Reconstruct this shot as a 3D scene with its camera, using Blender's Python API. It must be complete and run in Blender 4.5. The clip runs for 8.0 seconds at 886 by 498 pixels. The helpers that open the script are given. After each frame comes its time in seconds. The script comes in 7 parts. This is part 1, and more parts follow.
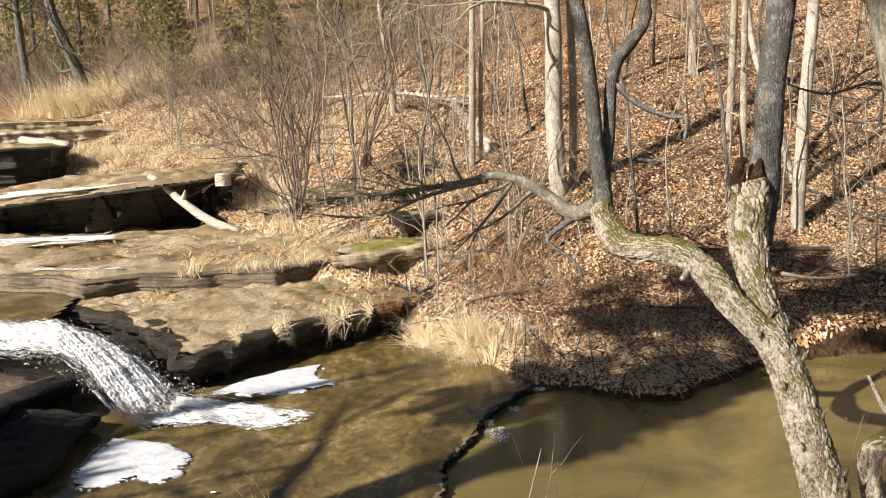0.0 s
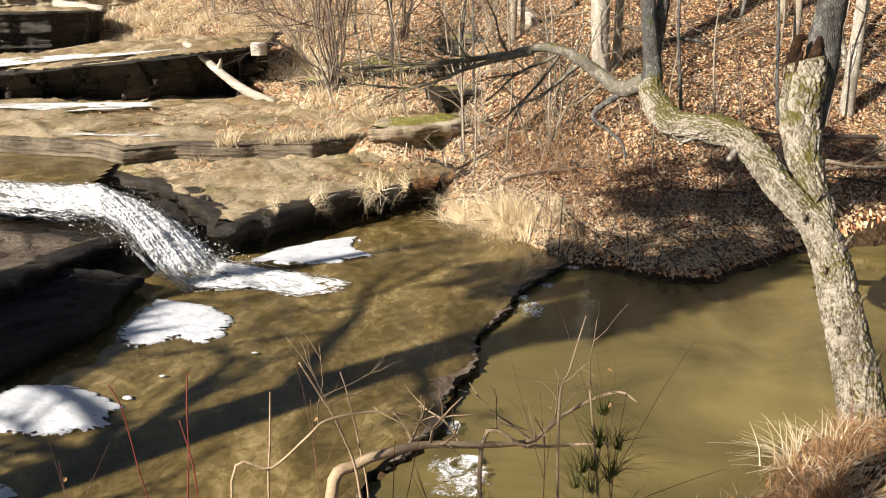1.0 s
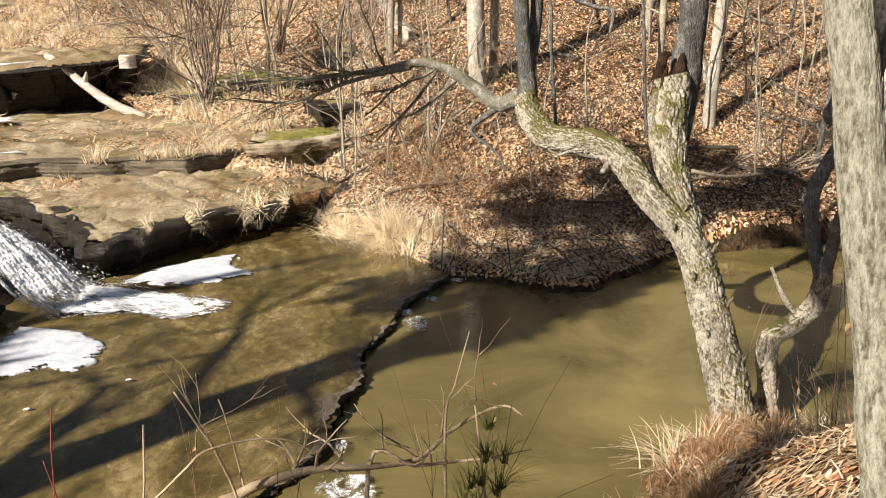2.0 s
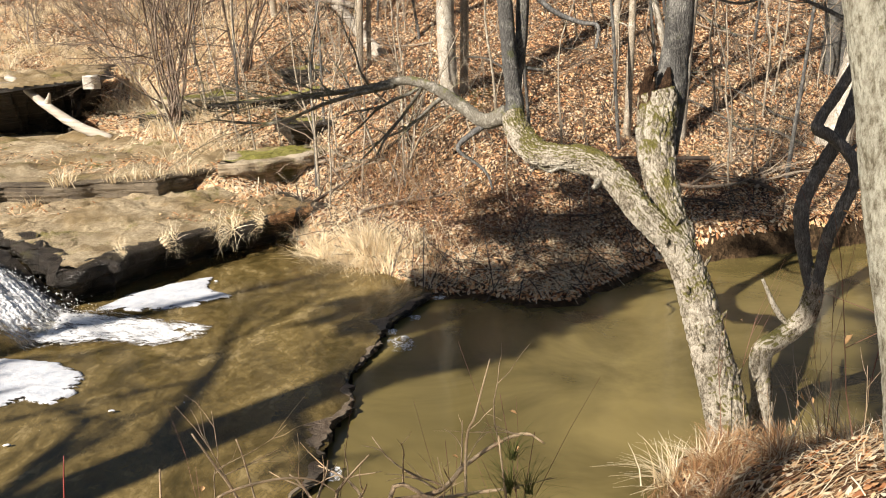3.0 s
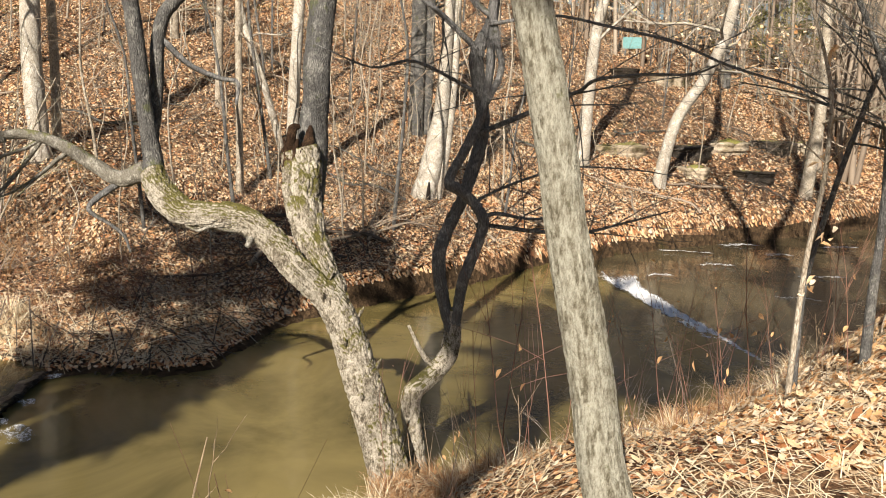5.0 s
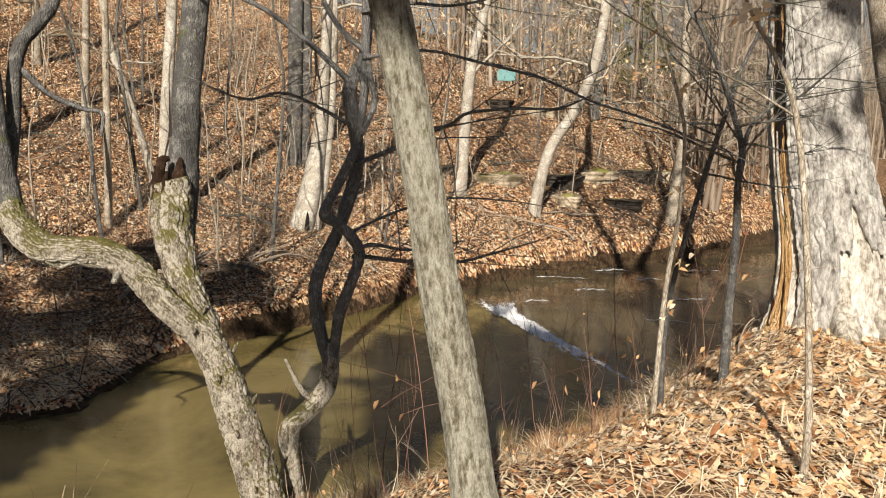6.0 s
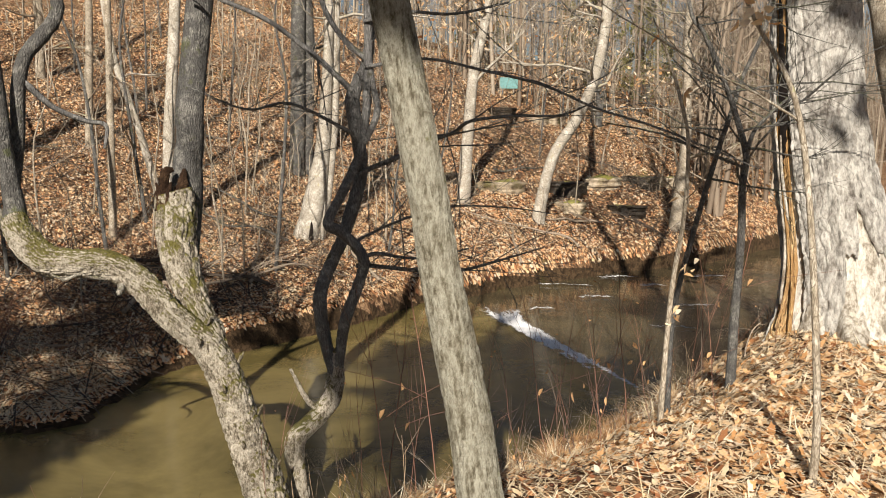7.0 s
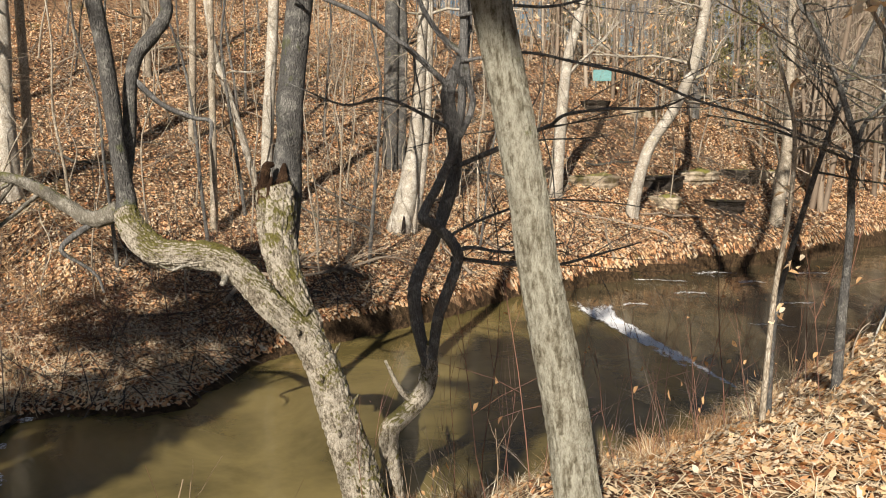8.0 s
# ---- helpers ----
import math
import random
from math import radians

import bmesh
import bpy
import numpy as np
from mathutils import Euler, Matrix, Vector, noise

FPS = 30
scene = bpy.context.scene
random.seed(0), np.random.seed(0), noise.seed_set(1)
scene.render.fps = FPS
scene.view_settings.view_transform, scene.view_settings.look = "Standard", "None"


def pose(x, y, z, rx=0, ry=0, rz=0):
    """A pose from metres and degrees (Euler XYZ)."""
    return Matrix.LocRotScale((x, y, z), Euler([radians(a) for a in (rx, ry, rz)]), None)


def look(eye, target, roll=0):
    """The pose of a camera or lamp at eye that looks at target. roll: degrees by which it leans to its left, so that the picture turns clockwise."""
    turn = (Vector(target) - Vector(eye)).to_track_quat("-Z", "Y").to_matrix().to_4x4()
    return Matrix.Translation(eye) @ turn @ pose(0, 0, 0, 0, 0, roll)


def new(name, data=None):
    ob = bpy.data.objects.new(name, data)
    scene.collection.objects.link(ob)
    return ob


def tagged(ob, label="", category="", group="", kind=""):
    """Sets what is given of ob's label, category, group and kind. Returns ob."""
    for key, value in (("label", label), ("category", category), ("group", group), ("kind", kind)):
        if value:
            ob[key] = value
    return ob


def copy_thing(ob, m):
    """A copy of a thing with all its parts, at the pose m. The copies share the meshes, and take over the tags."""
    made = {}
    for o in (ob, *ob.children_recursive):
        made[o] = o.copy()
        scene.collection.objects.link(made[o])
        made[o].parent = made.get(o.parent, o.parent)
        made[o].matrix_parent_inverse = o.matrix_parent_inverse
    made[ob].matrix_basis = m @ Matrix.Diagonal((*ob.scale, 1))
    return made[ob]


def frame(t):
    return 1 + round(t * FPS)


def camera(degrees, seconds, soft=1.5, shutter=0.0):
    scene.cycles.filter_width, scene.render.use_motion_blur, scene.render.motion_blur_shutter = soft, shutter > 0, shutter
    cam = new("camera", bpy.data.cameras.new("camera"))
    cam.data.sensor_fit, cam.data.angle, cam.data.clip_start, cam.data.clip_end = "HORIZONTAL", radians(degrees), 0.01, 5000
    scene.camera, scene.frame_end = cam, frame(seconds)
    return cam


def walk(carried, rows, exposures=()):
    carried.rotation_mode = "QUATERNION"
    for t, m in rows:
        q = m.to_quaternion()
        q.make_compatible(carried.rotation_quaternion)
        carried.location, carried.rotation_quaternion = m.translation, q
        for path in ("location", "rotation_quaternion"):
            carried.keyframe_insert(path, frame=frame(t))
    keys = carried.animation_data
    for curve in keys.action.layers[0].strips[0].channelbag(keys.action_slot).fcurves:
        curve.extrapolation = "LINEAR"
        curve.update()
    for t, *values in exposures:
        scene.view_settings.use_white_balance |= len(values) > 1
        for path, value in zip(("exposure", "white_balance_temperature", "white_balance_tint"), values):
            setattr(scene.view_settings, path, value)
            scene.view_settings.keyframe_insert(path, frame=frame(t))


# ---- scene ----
EXPOSURE = 1.05
cam = camera(54.56, 8.0, soft=1.0)
# seconds, eye x y z, tilt, lean, turn
PATH = (
    (0.0, 0.329, -0.234, 3.011, 82.09, 2.17, 1.54),
    (0.5, 0.271, -0.257, 2.980, 76.78, 1.00, 2.54),
    (1.0, 0.256, -0.241, 2.958, 74.17, 0.76, 3.94),
    (1.5, 0.284, -0.218, 2.961, 74.04, 0.88, 1.09),
    (2.0, 0.263, -0.203, 2.967, 74.96, 0.11, -3.93),
    (2.2, 0.247, -0.194, 2.969, 75.37, 0.28, -6.03),
    (3.3, 0.027, -0.041, 2.999, 76.35, 1.29, -6.98),
    (3.5, 0.000, 0.000, 3.000, 77.10, 1.30, -9.00),
    (4.0, -0.103, 0.071, 2.988, 77.76, 0.39, -14.29),
    (4.5, -0.231, 0.112, 2.983, 78.15, -0.32, -24.42),
    (5.0, -0.269, 0.121, 2.983, 79.71, -1.50, -33.18),
    (5.2, -0.259, 0.103, 3.011, 79.70, -1.05, -34.86),
    (6.3, -0.250, 0.068, 3.005, 82.36, -1.99, -42.04),
    (6.5, -0.248, 0.072, 3.006, 82.39, -1.80, -41.96),
    (7.0, -0.249, 0.074, 3.003, 82.40, -1.12, -40.88),
    (7.5, -0.252, 0.087, 3.002, 82.42, -0.94, -39.27),
    (8.0, -0.279, 0.087, 3.003, 81.91, -0.71, -34.90),
)
walk(cam, [(t, pose(*m)) for t, *m in PATH], exposures=[(0, EXPOSURE), (4.5, EXPOSURE), (6.4, EXPOSURE - .40), (8, EXPOSURE - .38)])

# ---- light: a low winter sun from behind, over the left shoulder ----
SUN_FROM = Vector((-.753, -.658, .60)).normalized()
world = bpy.data.worlds.new("sky")
scene.world = world
world.use_nodes = True
sky = world.node_tree.nodes.new("ShaderNodeTexSky")
sky.sky_type, sky.sun_disc = "NISHITA", False
sky.sun_elevation = math.asin(SUN_FROM.z)
sky.sun_rotation = math.atan2(SUN_FROM.x, SUN_FROM.y)
world.node_tree.links.new(sky.outputs[0], world.node_tree.nodes["Background"].inputs[0])
world.node_tree.nodes["Background"].inputs[1].default_value = .030
sun_data = bpy.data.lights.new("sun", "SUN")
sun_data.energy, sun_data.angle, sun_data.color = 5.0, radians(.55), (1.0, .905, .78)
sun = new("sun", sun_data)
sun.matrix_world = look(SUN_FROM * 40, (0, 0, 0))


# ---- materials ----
class Nodes:
    """A short hand for building one node material."""

    def __init__(self, name, rough=.9, spec=.3):
        self.mat = bpy.data.materials.new(name)
        self.mat.use_nodes = True
        self.tree = self.mat.node_tree
        self.bsdf = self.tree.nodes["Principled BSDF"]
        self.out = self.tree.nodes["Material Output"]
        self.bsdf.inputs["Roughness"].default_value = rough
        self.bsdf.inputs["Specular IOR Level"].default_value = spec
        self.place = self.add("ShaderNodeTexCoord").outputs["Object"]

    def add(self, kind, **values):
        n = self.tree.nodes.new(kind)
        for key, value in values.items():
            n.inputs[key.replace("_", " ")].default_value = value
        return n

    def link(self, a, b):
        self.tree.links.new(a, b)

    def stretch(self, x, y, z):
        n = self.add("ShaderNodeMapping", Scale=(x, y, z))
        self.link(self.place, n.inputs[0])
        return n.outputs[0]

    def noise(self, scale, detail=4, rough=.6, place=None, warp=0):
        n = self.add("ShaderNodeTexNoise", Scale=scale, Detail=detail, Roughness=rough, Distortion=warp)
        self.link(place or self.place, n.inputs["Vector"])
        return n.outputs[0]

    def cells(self, scale, place=None, feature="F1"):
        n = self.add("ShaderNodeTexVoronoi", Scale=scale)
        n.feature = feature
        self.link(place or self.place, n.inputs["Vector"])
        return n

    def ramp(self, factor, *stops):
        n = self.add("ShaderNodeValToRGB")
        while len(n.color_ramp.elements) < len(stops):
            n.color_ramp.elements.new(.5)
        for e, (at, colour) in zip(n.color_ramp.elements, stops):
            e.position = at
            e.color = (*colour, 1) if isinstance(colour, tuple) else (colour, colour, colour, 1)
        self.link(factor, n.inputs[0])
        return n.outputs[0]

    def mix(self, factor, a, b, blend="MIX"):
        n = self.add("ShaderNodeMix")
        n.data_type, n.blend_type = "RGBA", blend
        for socket, value in ((n.inputs[0], factor), (n.inputs[6], a), (n.inputs[7], b)):
            if isinstance(value, (int, float)):
                socket.default_value = value if socket == n.inputs[0] else (value, value, value, 1)
            elif isinstance(value, tuple):
                socket.default_value = (*value, 1)
            else:
                self.link(value, socket)
        return n.outputs[2]

    def math(self, what, a, b=0.0):
        n = self.add("ShaderNodeMath")
        n.operation = what
        for socket, value in zip(n.inputs, (a, b)):
            if isinstance(value, (int, float)):
                socket.default_value = value
            else:
                self.link(value, socket)
        return n.outputs[0]

    def bump(self, height, depth=.02, strength=1.0):
        n = self.add("ShaderNodeBump", Strength=strength, Distance=depth)
        self.link(height, n.inputs["Height"])
        self.link(n.outputs[0], self.bsdf.inputs["Normal"])
        return n.outputs[0]

    def colour(self, socket):
        self.link(socket, self.bsdf.inputs["Base Color"])

    def island(self):
        return self.add("ShaderNodeNewGeometry").outputs["Random Per Island"]

    def chance(self):
        return self.add("ShaderNodeObjectInfo").outputs["Random"]


def litter_material(name, dark, mid, light, moss):
    """Ground under a mat of dead leaves, with bare soil and some moss."""
    n = Nodes(name, .95, .1)
    bent = n.mix(.06, n.place, n.add("ShaderNodeTexNoise", Scale=9.0).outputs[1], "ADD")
    leaf = n.cells(15, bent)
    tone = n.ramp(n.math("FRACT", n.math("MULTIPLY", leaf.outputs["Color"], 3.7)), (0, dark), (.3, mid), (.75, light), (1, mid))
    tone = n.mix(n.ramp(n.noise(60, 3), (.3, 0), (.75, 1)), tone, dark)
    tone = n.mix(n.ramp(n.noise(.9, 5), (.52, 0), (.68, .75)), tone, dark)
    tone = n.mix(n.ramp(n.noise(.55, 6, .65, warp=.6), (.60, 0), (.70, .8)), tone, moss)
    n.colour(tone)
    n.bump(n.math("ADD", leaf.outputs["Distance"], n.noise(40, 4)), .03, .8)
    return n.mat


def bark_material(name, deep, mid, pale, moss=(.09, .10, .02), mossy=.0, scale=30.0, lengthwise=.3, relief=.02, crack=.10, blotch=7.0, warped=2.2, cracks=1.0):
    """Bark: warped fissures between small plates, fine grain, pale blotches, moss on what faces up."""
    n = Nodes(name, .92, .15)
    along = n.stretch(1, 1, lengthwise)
    warp = n.add("ShaderNodeTexNoise", Scale=scale * .5, Detail=3.0)
    n.link(along, warp.inputs["Vector"])
    bent = n.mix(warped / scale, along, warp.outputs[1], "ADD")
    plate = n.cells(scale, bent, "DISTANCE_TO_EDGE").outputs[0]
    grain = n.noise(scale * 3.2, 6, .72, along)
    tone = n.ramp(n.noise(blotch, 6, .7), (.36, mid), (.50, mid), (.60, pale))
    tone = n.mix(n.ramp(grain, (.40, .75), (.58, 0)), tone, deep)
    tone = n.mix(n.ramp(plate, (0, cracks), (crack * .45, .7 * cracks), (crack, 0)), tone, deep)
    if mossy:
        up = n.add("ShaderNodeSeparateXYZ")
        n.link(n.add("ShaderNodeNewGeometry").outputs["Normal"], up.inputs[0])
        lush = n.math("ADD", n.noise(6.0, 7, .75), n.math("MULTIPLY", up.outputs[2], .13))
        tone = n.mix(n.ramp(lush, (.64 - .2 * mossy, 0), (.70 - .17 * mossy, .92)), tone, n.mix(n.noise(60, 3), moss, tuple(c * 2.1 for c in moss)))
    n.colour(tone)
    n.bump(n.math("ADD", n.math("MULTIPLY", n.math("MINIMUM", plate, crack * 2), 2.2), n.math("MULTIPLY", grain, .5)), relief, 1.0)
    return n.mat


def flaky_material(name, deep, mid, pale, moss, mossy=.5, grain_scale=90.0):
    """Old bark in small peeling plates: each plate its own tone, fine grain, moss on what faces up."""
    n = Nodes(name, .93, .12)
    plate = n.add("ShaderNodeAttribute")
    plate.attribute_name = "plate"
    grain = n.noise(grain_scale, 7, .75, n.stretch(1, 1, .4))
    weather = n.math("ADD", n.math("MULTIPLY", n.noise(grain_scale * .35, 9, .75, n.stretch(1, 1, .5)), .75), n.math("MULTIPLY", n.noise(4, 5, .6), .13))
    tone = n.ramp(n.math("ADD", n.math("MULTIPLY", plate.outputs["Fac"], .12), weather), (.38, deep), (.445, mid), (.53, pale), (.62, tuple(min(1, c * 1.2) for c in pale)))
    tone = n.mix(n.ramp(grain, (.36, .6), (.52, 0)), tone, deep)
    up = n.add("ShaderNodeSeparateXYZ")
    n.link(n.add("ShaderNodeNewGeometry").outputs["Normal"], up.inputs[0])
    lush = n.math("ADD", n.noise(7.0, 8, .78), n.math("MULTIPLY", up.outputs[2], .24))
    tone = n.mix(n.ramp(lush, (.72 - .2 * mossy, 0), (.80 - .2 * mossy, .9)), tone, n.mix(n.ramp(n.noise(70, 4), (.35, 0), (.65, 1)), moss, tuple(c * 2.3 for c in moss)))
    n.colour(tone)
    n.bump(n.math("ADD", grain, n.math("MULTIPLY", n.noise(grain_scale * 3, 4), .5)), .012, 1.0)
    return n.mat


def rock_material(name, dark, mid, pale, moss=(.07, .075, .015), mossy=.3, rough=.75, wet=0.0):
    """Thin-bedded sandstone and shale: bands, stains, cracks and moss."""
    n = Nodes(name, rough, .4)
    bands = n.noise(1.0, 6, .65, n.stretch(1.2, 1.2, 26), .3)
    fine = n.noise(24, 6, .7)
    tone = n.ramp(bands, (.3, dark), (.52, mid), (.7, pale))
    tone = n.mix(n.ramp(fine, (.35, .55), (.6, 0)), tone, dark)
    tone = n.mix(n.ramp(n.noise(1.4, 6, .65, warp=.4), (.42, 0), (.6, .7)), tone, pale)
    tone = n.mix(n.ramp(n.noise(1.9, 7, .72), (.68 - .3 * mossy, 0), (.76 - .25 * mossy, .85)), tone, moss)
    n.colour(tone)
    if wet:
        n.link(n.ramp(n.noise(2.3, 4), (.35, rough - wet), (.65, rough)), n.bsdf.inputs["Roughness"])
    n.bump(n.math("ADD", n.math("ADD", bands, n.math("MULTIPLY", fine, .7)), n.math("MULTIPLY", n.noise(5, 7, .7), .9)), .05, 1.0)
    return n.mat


def island_material(name, *stops, rough=.8, back=.25):
    """Leaves, blades and stems: each one its own tint."""
    n = Nodes(name, rough, .2)
    tone = n.ramp(n.island(), *stops)
    n.colour(n.mix(n.ramp(n.noise(55, 3), (.35, .35), (.7, 0)), tone, stops[0][1]))
    if back:
        n.bsdf.inputs["Subsurface Weight"].default_value = 0
        thin = n.add("ShaderNodeBsdfTranslucent")
        n.link(tone, thin.inputs[0])
        both = n.add("ShaderNodeMixShader", Fac=back)
        n.link(n.bsdf.outputs[0], both.inputs[1])
        n.link(thin.outputs[0], both.inputs[2])
        n.link(both.outputs[0], n.out.inputs[0])
    return n.mat


def water_material(name, silt, silt_pale, clear, ripple, scale, drifts=False):
    """Silty stream water: see-through in part, with a mirror's gloss on small ripples."""
    n = Nodes(name, 1.0, 0.0)
    if drifts:
        drift, fine = n.noise(1.3, 8, .7, n.stretch(1, .6, 1), .9), n.noise(9, 7, .78, n.stretch(1, .6, 1), .6)
        tone = n.ramp(n.math("ADD", n.math("MULTIPLY", drift, .6), n.math("MULTIPLY", fine, .4)), (.38, (.055, .043, .013)), (.46, silt), (.54, silt_pale), (.64, (.50, .385, .19)))
    else:
        tone = n.ramp(n.noise(.55, 5, .6, warp=.8), (.32, silt), (.68, silt_pale))
    body = n.add("ShaderNodeBsdfDiffuse")
    n.link(tone, body.inputs[0])
    open_ = n.add("ShaderNodeBsdfTransparent", Color=(.98, .94, .82, 1))
    under = n.add("ShaderNodeMixShader")
    under.inputs[0].default_value = clear
    n.link(body.outputs[0], under.inputs[1])
    n.link(open_.outputs[0], under.inputs[2])
    waves_ = n.math("ADD", n.noise(scale, 3, .5, n.stretch(1, .45, 1), .4), n.math("MULTIPLY", n.noise(scale * 4.5, 3), .35))
    b = n.add("ShaderNodeBump", Strength=ripple, Distance=.02)
    n.link(waves_, b.inputs["Height"])
    shine = n.add("ShaderNodeBsdfGlossy", Roughness=.10)
    n.link(b.outputs[0], shine.inputs["Normal"])
    edge = n.add("ShaderNodeFresnel", IOR=1.33)
    n.link(b.outputs[0], edge.inputs["Normal"])
    top = n.add("ShaderNodeMixShader")
    n.link(edge.outputs[0], top.inputs[0])
    n.link(under.outputs[0], top.inputs[1])
    n.link(shine.outputs[0], top.inputs[2])
    n.link(top.outputs[0], n.out.inputs[0])
    return n.mat


def white_water_material(name, cover, scale, edge=.12, wet=True):
    """Broken water: torn white froth in strands, with gaps, thinning out to the sides."""
    n = Nodes(name, .8, .4)
    lie = n.add("ShaderNodeUVMap").outputs[0]
    streak = n.math("ADD", n.math("MULTIPLY", n.noise(scale, 8, .75, lie, .9), .5), n.math("MULTIPLY", n.noise(scale * 5, 7, .8, lie, .5), .28))
    streak = n.math("ADD", streak, n.math("MULTIPLY", n.noise(scale * .3, 3, .5, lie, .3), .22))
    shore = n.add("ShaderNodeAttribute")
    shore.attribute_name = "shore"
    torn = n.math("SUBTRACT", streak, n.math("MULTIPLY", n.ramp(shore.outputs["Fac"], (0, 1), (1, 0)), edge))
    froth = n.ramp(torn, (cover - .03, 0), (cover + .05, 1))
    n.colour(n.ramp(torn, (cover - .02, (.66, .68, .71)), (cover + .06, (.90, .90, .91))))
    n.bump(streak, .03, .25)
    clear = n.add("ShaderNodeBsdfTransparent", Color=(.9, .88, .82, 1) if wet else (1, 1, 1, 1))
    under = clear
    if wet:
        shine, under = n.add("ShaderNodeBsdfGlossy", Roughness=.1), n.add("ShaderNodeMixShader", Fac=.08)
        n.link(clear.outputs[0], under.inputs[1])
        n.link(shine.outputs[0], under.inputs[2])
    both = n.add("ShaderNodeMixShader")
    n.link(froth, both.inputs[0])
    n.link(under.outputs[0], both.inputs[1])
    n.link(n.bsdf.outputs[0], both.inputs[2])
    n.link(both.outputs[0], n.out.inputs[0])
    return n.mat


def ledge_top_material(name, moss=.545, lush=((.10, .09, .022), (.23, .20, .06))):
    """Worn top of a rock bed: tan stone, damp stains, lichen specks, moss."""
    n = Nodes(name, .82, .28)
    patch, fine = n.noise(1.6, 9, .72), n.noise(22, 9, .78)
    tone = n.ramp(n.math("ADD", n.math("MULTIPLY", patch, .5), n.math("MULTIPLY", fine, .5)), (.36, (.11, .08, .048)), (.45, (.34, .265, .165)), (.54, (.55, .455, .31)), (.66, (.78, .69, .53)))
    damp = n.ramp(n.noise(.8, 8, .72), (.46, 0), (.52, .85))
    tone = n.mix(damp, tone, (.22, .155, .075))
    tone = n.mix(n.ramp(n.noise(1.1, 9, .75), (moss, 0), (moss + .08, .85)), tone, n.mix(n.ramp(n.noise(40, 5), (.35, 0), (.65, 1)), *lush))
    n.colour(tone)
    n.link(n.ramp(n.noise(.8, 8, .72), (.46, .85), (.52, .35)), n.bsdf.inputs["Roughness"])
    n.bump(n.math("ADD", n.math("MULTIPLY", patch, .6), fine), .035, 1.0)
    return n.mat


def froth_film_material(name):
    """A thin broken white sheet, for froth and for painted sun glare, that lets the rock show through its gaps."""
    n = Nodes(name, .5, .4)
    lie = n.stretch(.55, 1.3, 1)
    torn = n.math("ADD", n.math("MULTIPLY", n.noise(1.6, 9, .72, lie, .4), .6), n.math("MULTIPLY", n.noise(13, 8, .75, lie), .4))
    shore = n.add("ShaderNodeAttribute")
    shore.attribute_name = "shore"
    torn = n.math("SUBTRACT", torn, n.math("MULTIPLY", n.ramp(shore.outputs["Fac"], (0, 1), (1, 0)), .26))
    n.colour(n.ramp(torn, (.36, (.62, .61, .58)), (.50, (.86, .86, .85))))
    n.bump(torn, .03, .5)
    clear = n.add("ShaderNodeBsdfTransparent", Color=(1, 1, 1, 1))
    both = n.add("ShaderNodeMixShader")
    n.link(n.ramp(torn, (.39, 0), (.48, 1)), both.inputs[0])
    n.link(clear.outputs[0], both.inputs[1])
    n.link(n.bsdf.outputs[0], both.inputs[2])
    n.link(both.outputs[0], n.out.inputs[0])
    return n.mat


def foam_material(name):
    """Foam: fine bubbles, hollows tinted grey-blue for their shade, an edge that frays into shreds."""
    n = Nodes(name, .9, .2)
    clump, fine = n.noise(7, 7, .7), n.noise(60, 5, .7)
    # low clumps take the blue of soft shadows as colour
    n.colour(n.ramp(n.math("ADD", n.math("MULTIPLY", clump, .7), n.math("MULTIPLY", fine, .3)), (.38, (.46, .50, .57)), (.50, (.59, .61, .66)), (.60, (.68, .69, .72))))
    n.bump(clump, .03, .5)
    shore = n.add("ShaderNodeAttribute")
    shore.attribute_name = "shore"
    torn = n.math("SUBTRACT", n.noise(9, 7, .7, n.stretch(.6, 1.2, 1)), n.math("MULTIPLY", n.ramp(shore.outputs["Fac"], (0, 1), (1, 0)), .24))
    clear = n.add("ShaderNodeBsdfTransparent", Color=(1, 1, 1, 1))
    both = n.add("ShaderNodeMixShader")
    n.link(n.ramp(torn, (.28, 0), (.31, 1)), both.inputs[0])
    n.link(clear.outputs[0], both.inputs[1])
    n.link(n.bsdf.outputs[0], both.inputs[2])
    n.link(both.outputs[0], n.out.inputs[0])
    return n.mat


def bed_material(name):
    """The stream's rock floor under a golden-brown film of silt, in drifts and dark hollows."""
    n = Nodes(name, .7, .3)
    drift = n.noise(1.5, 8, .68, n.stretch(1, .55, 1), .9)
    fine = n.noise(11, 7, .75, n.stretch(1, .6, 1), .5)
    tone = n.ramp(n.math("ADD", n.math("MULTIPLY", drift, .65), n.math("MULTIPLY", fine, .35)), (.36, (.11, .082, .028)), (.46, (.36, .26, .085)), (.54, (.60, .44, .17)), (.66, (.80, .64, .36)))
    n.colour(tone)
    n.bump(n.math("ADD", drift, n.math("MULTIPLY", fine, .5)), .06, 1.0)
    return n.mat


def plain_material(name, colour, rough=.6, spots=None, scale=20):
    n = Nodes(name, rough, .3)
    n.colour(n.mix(n.ramp(n.noise(scale, 5), (.4, 0), (.7, .8)), colour, spots or tuple(c * .6 for c in colour)))
    n.bump(n.noise(scale * 3, 4), .01, .5)
    return n.mat


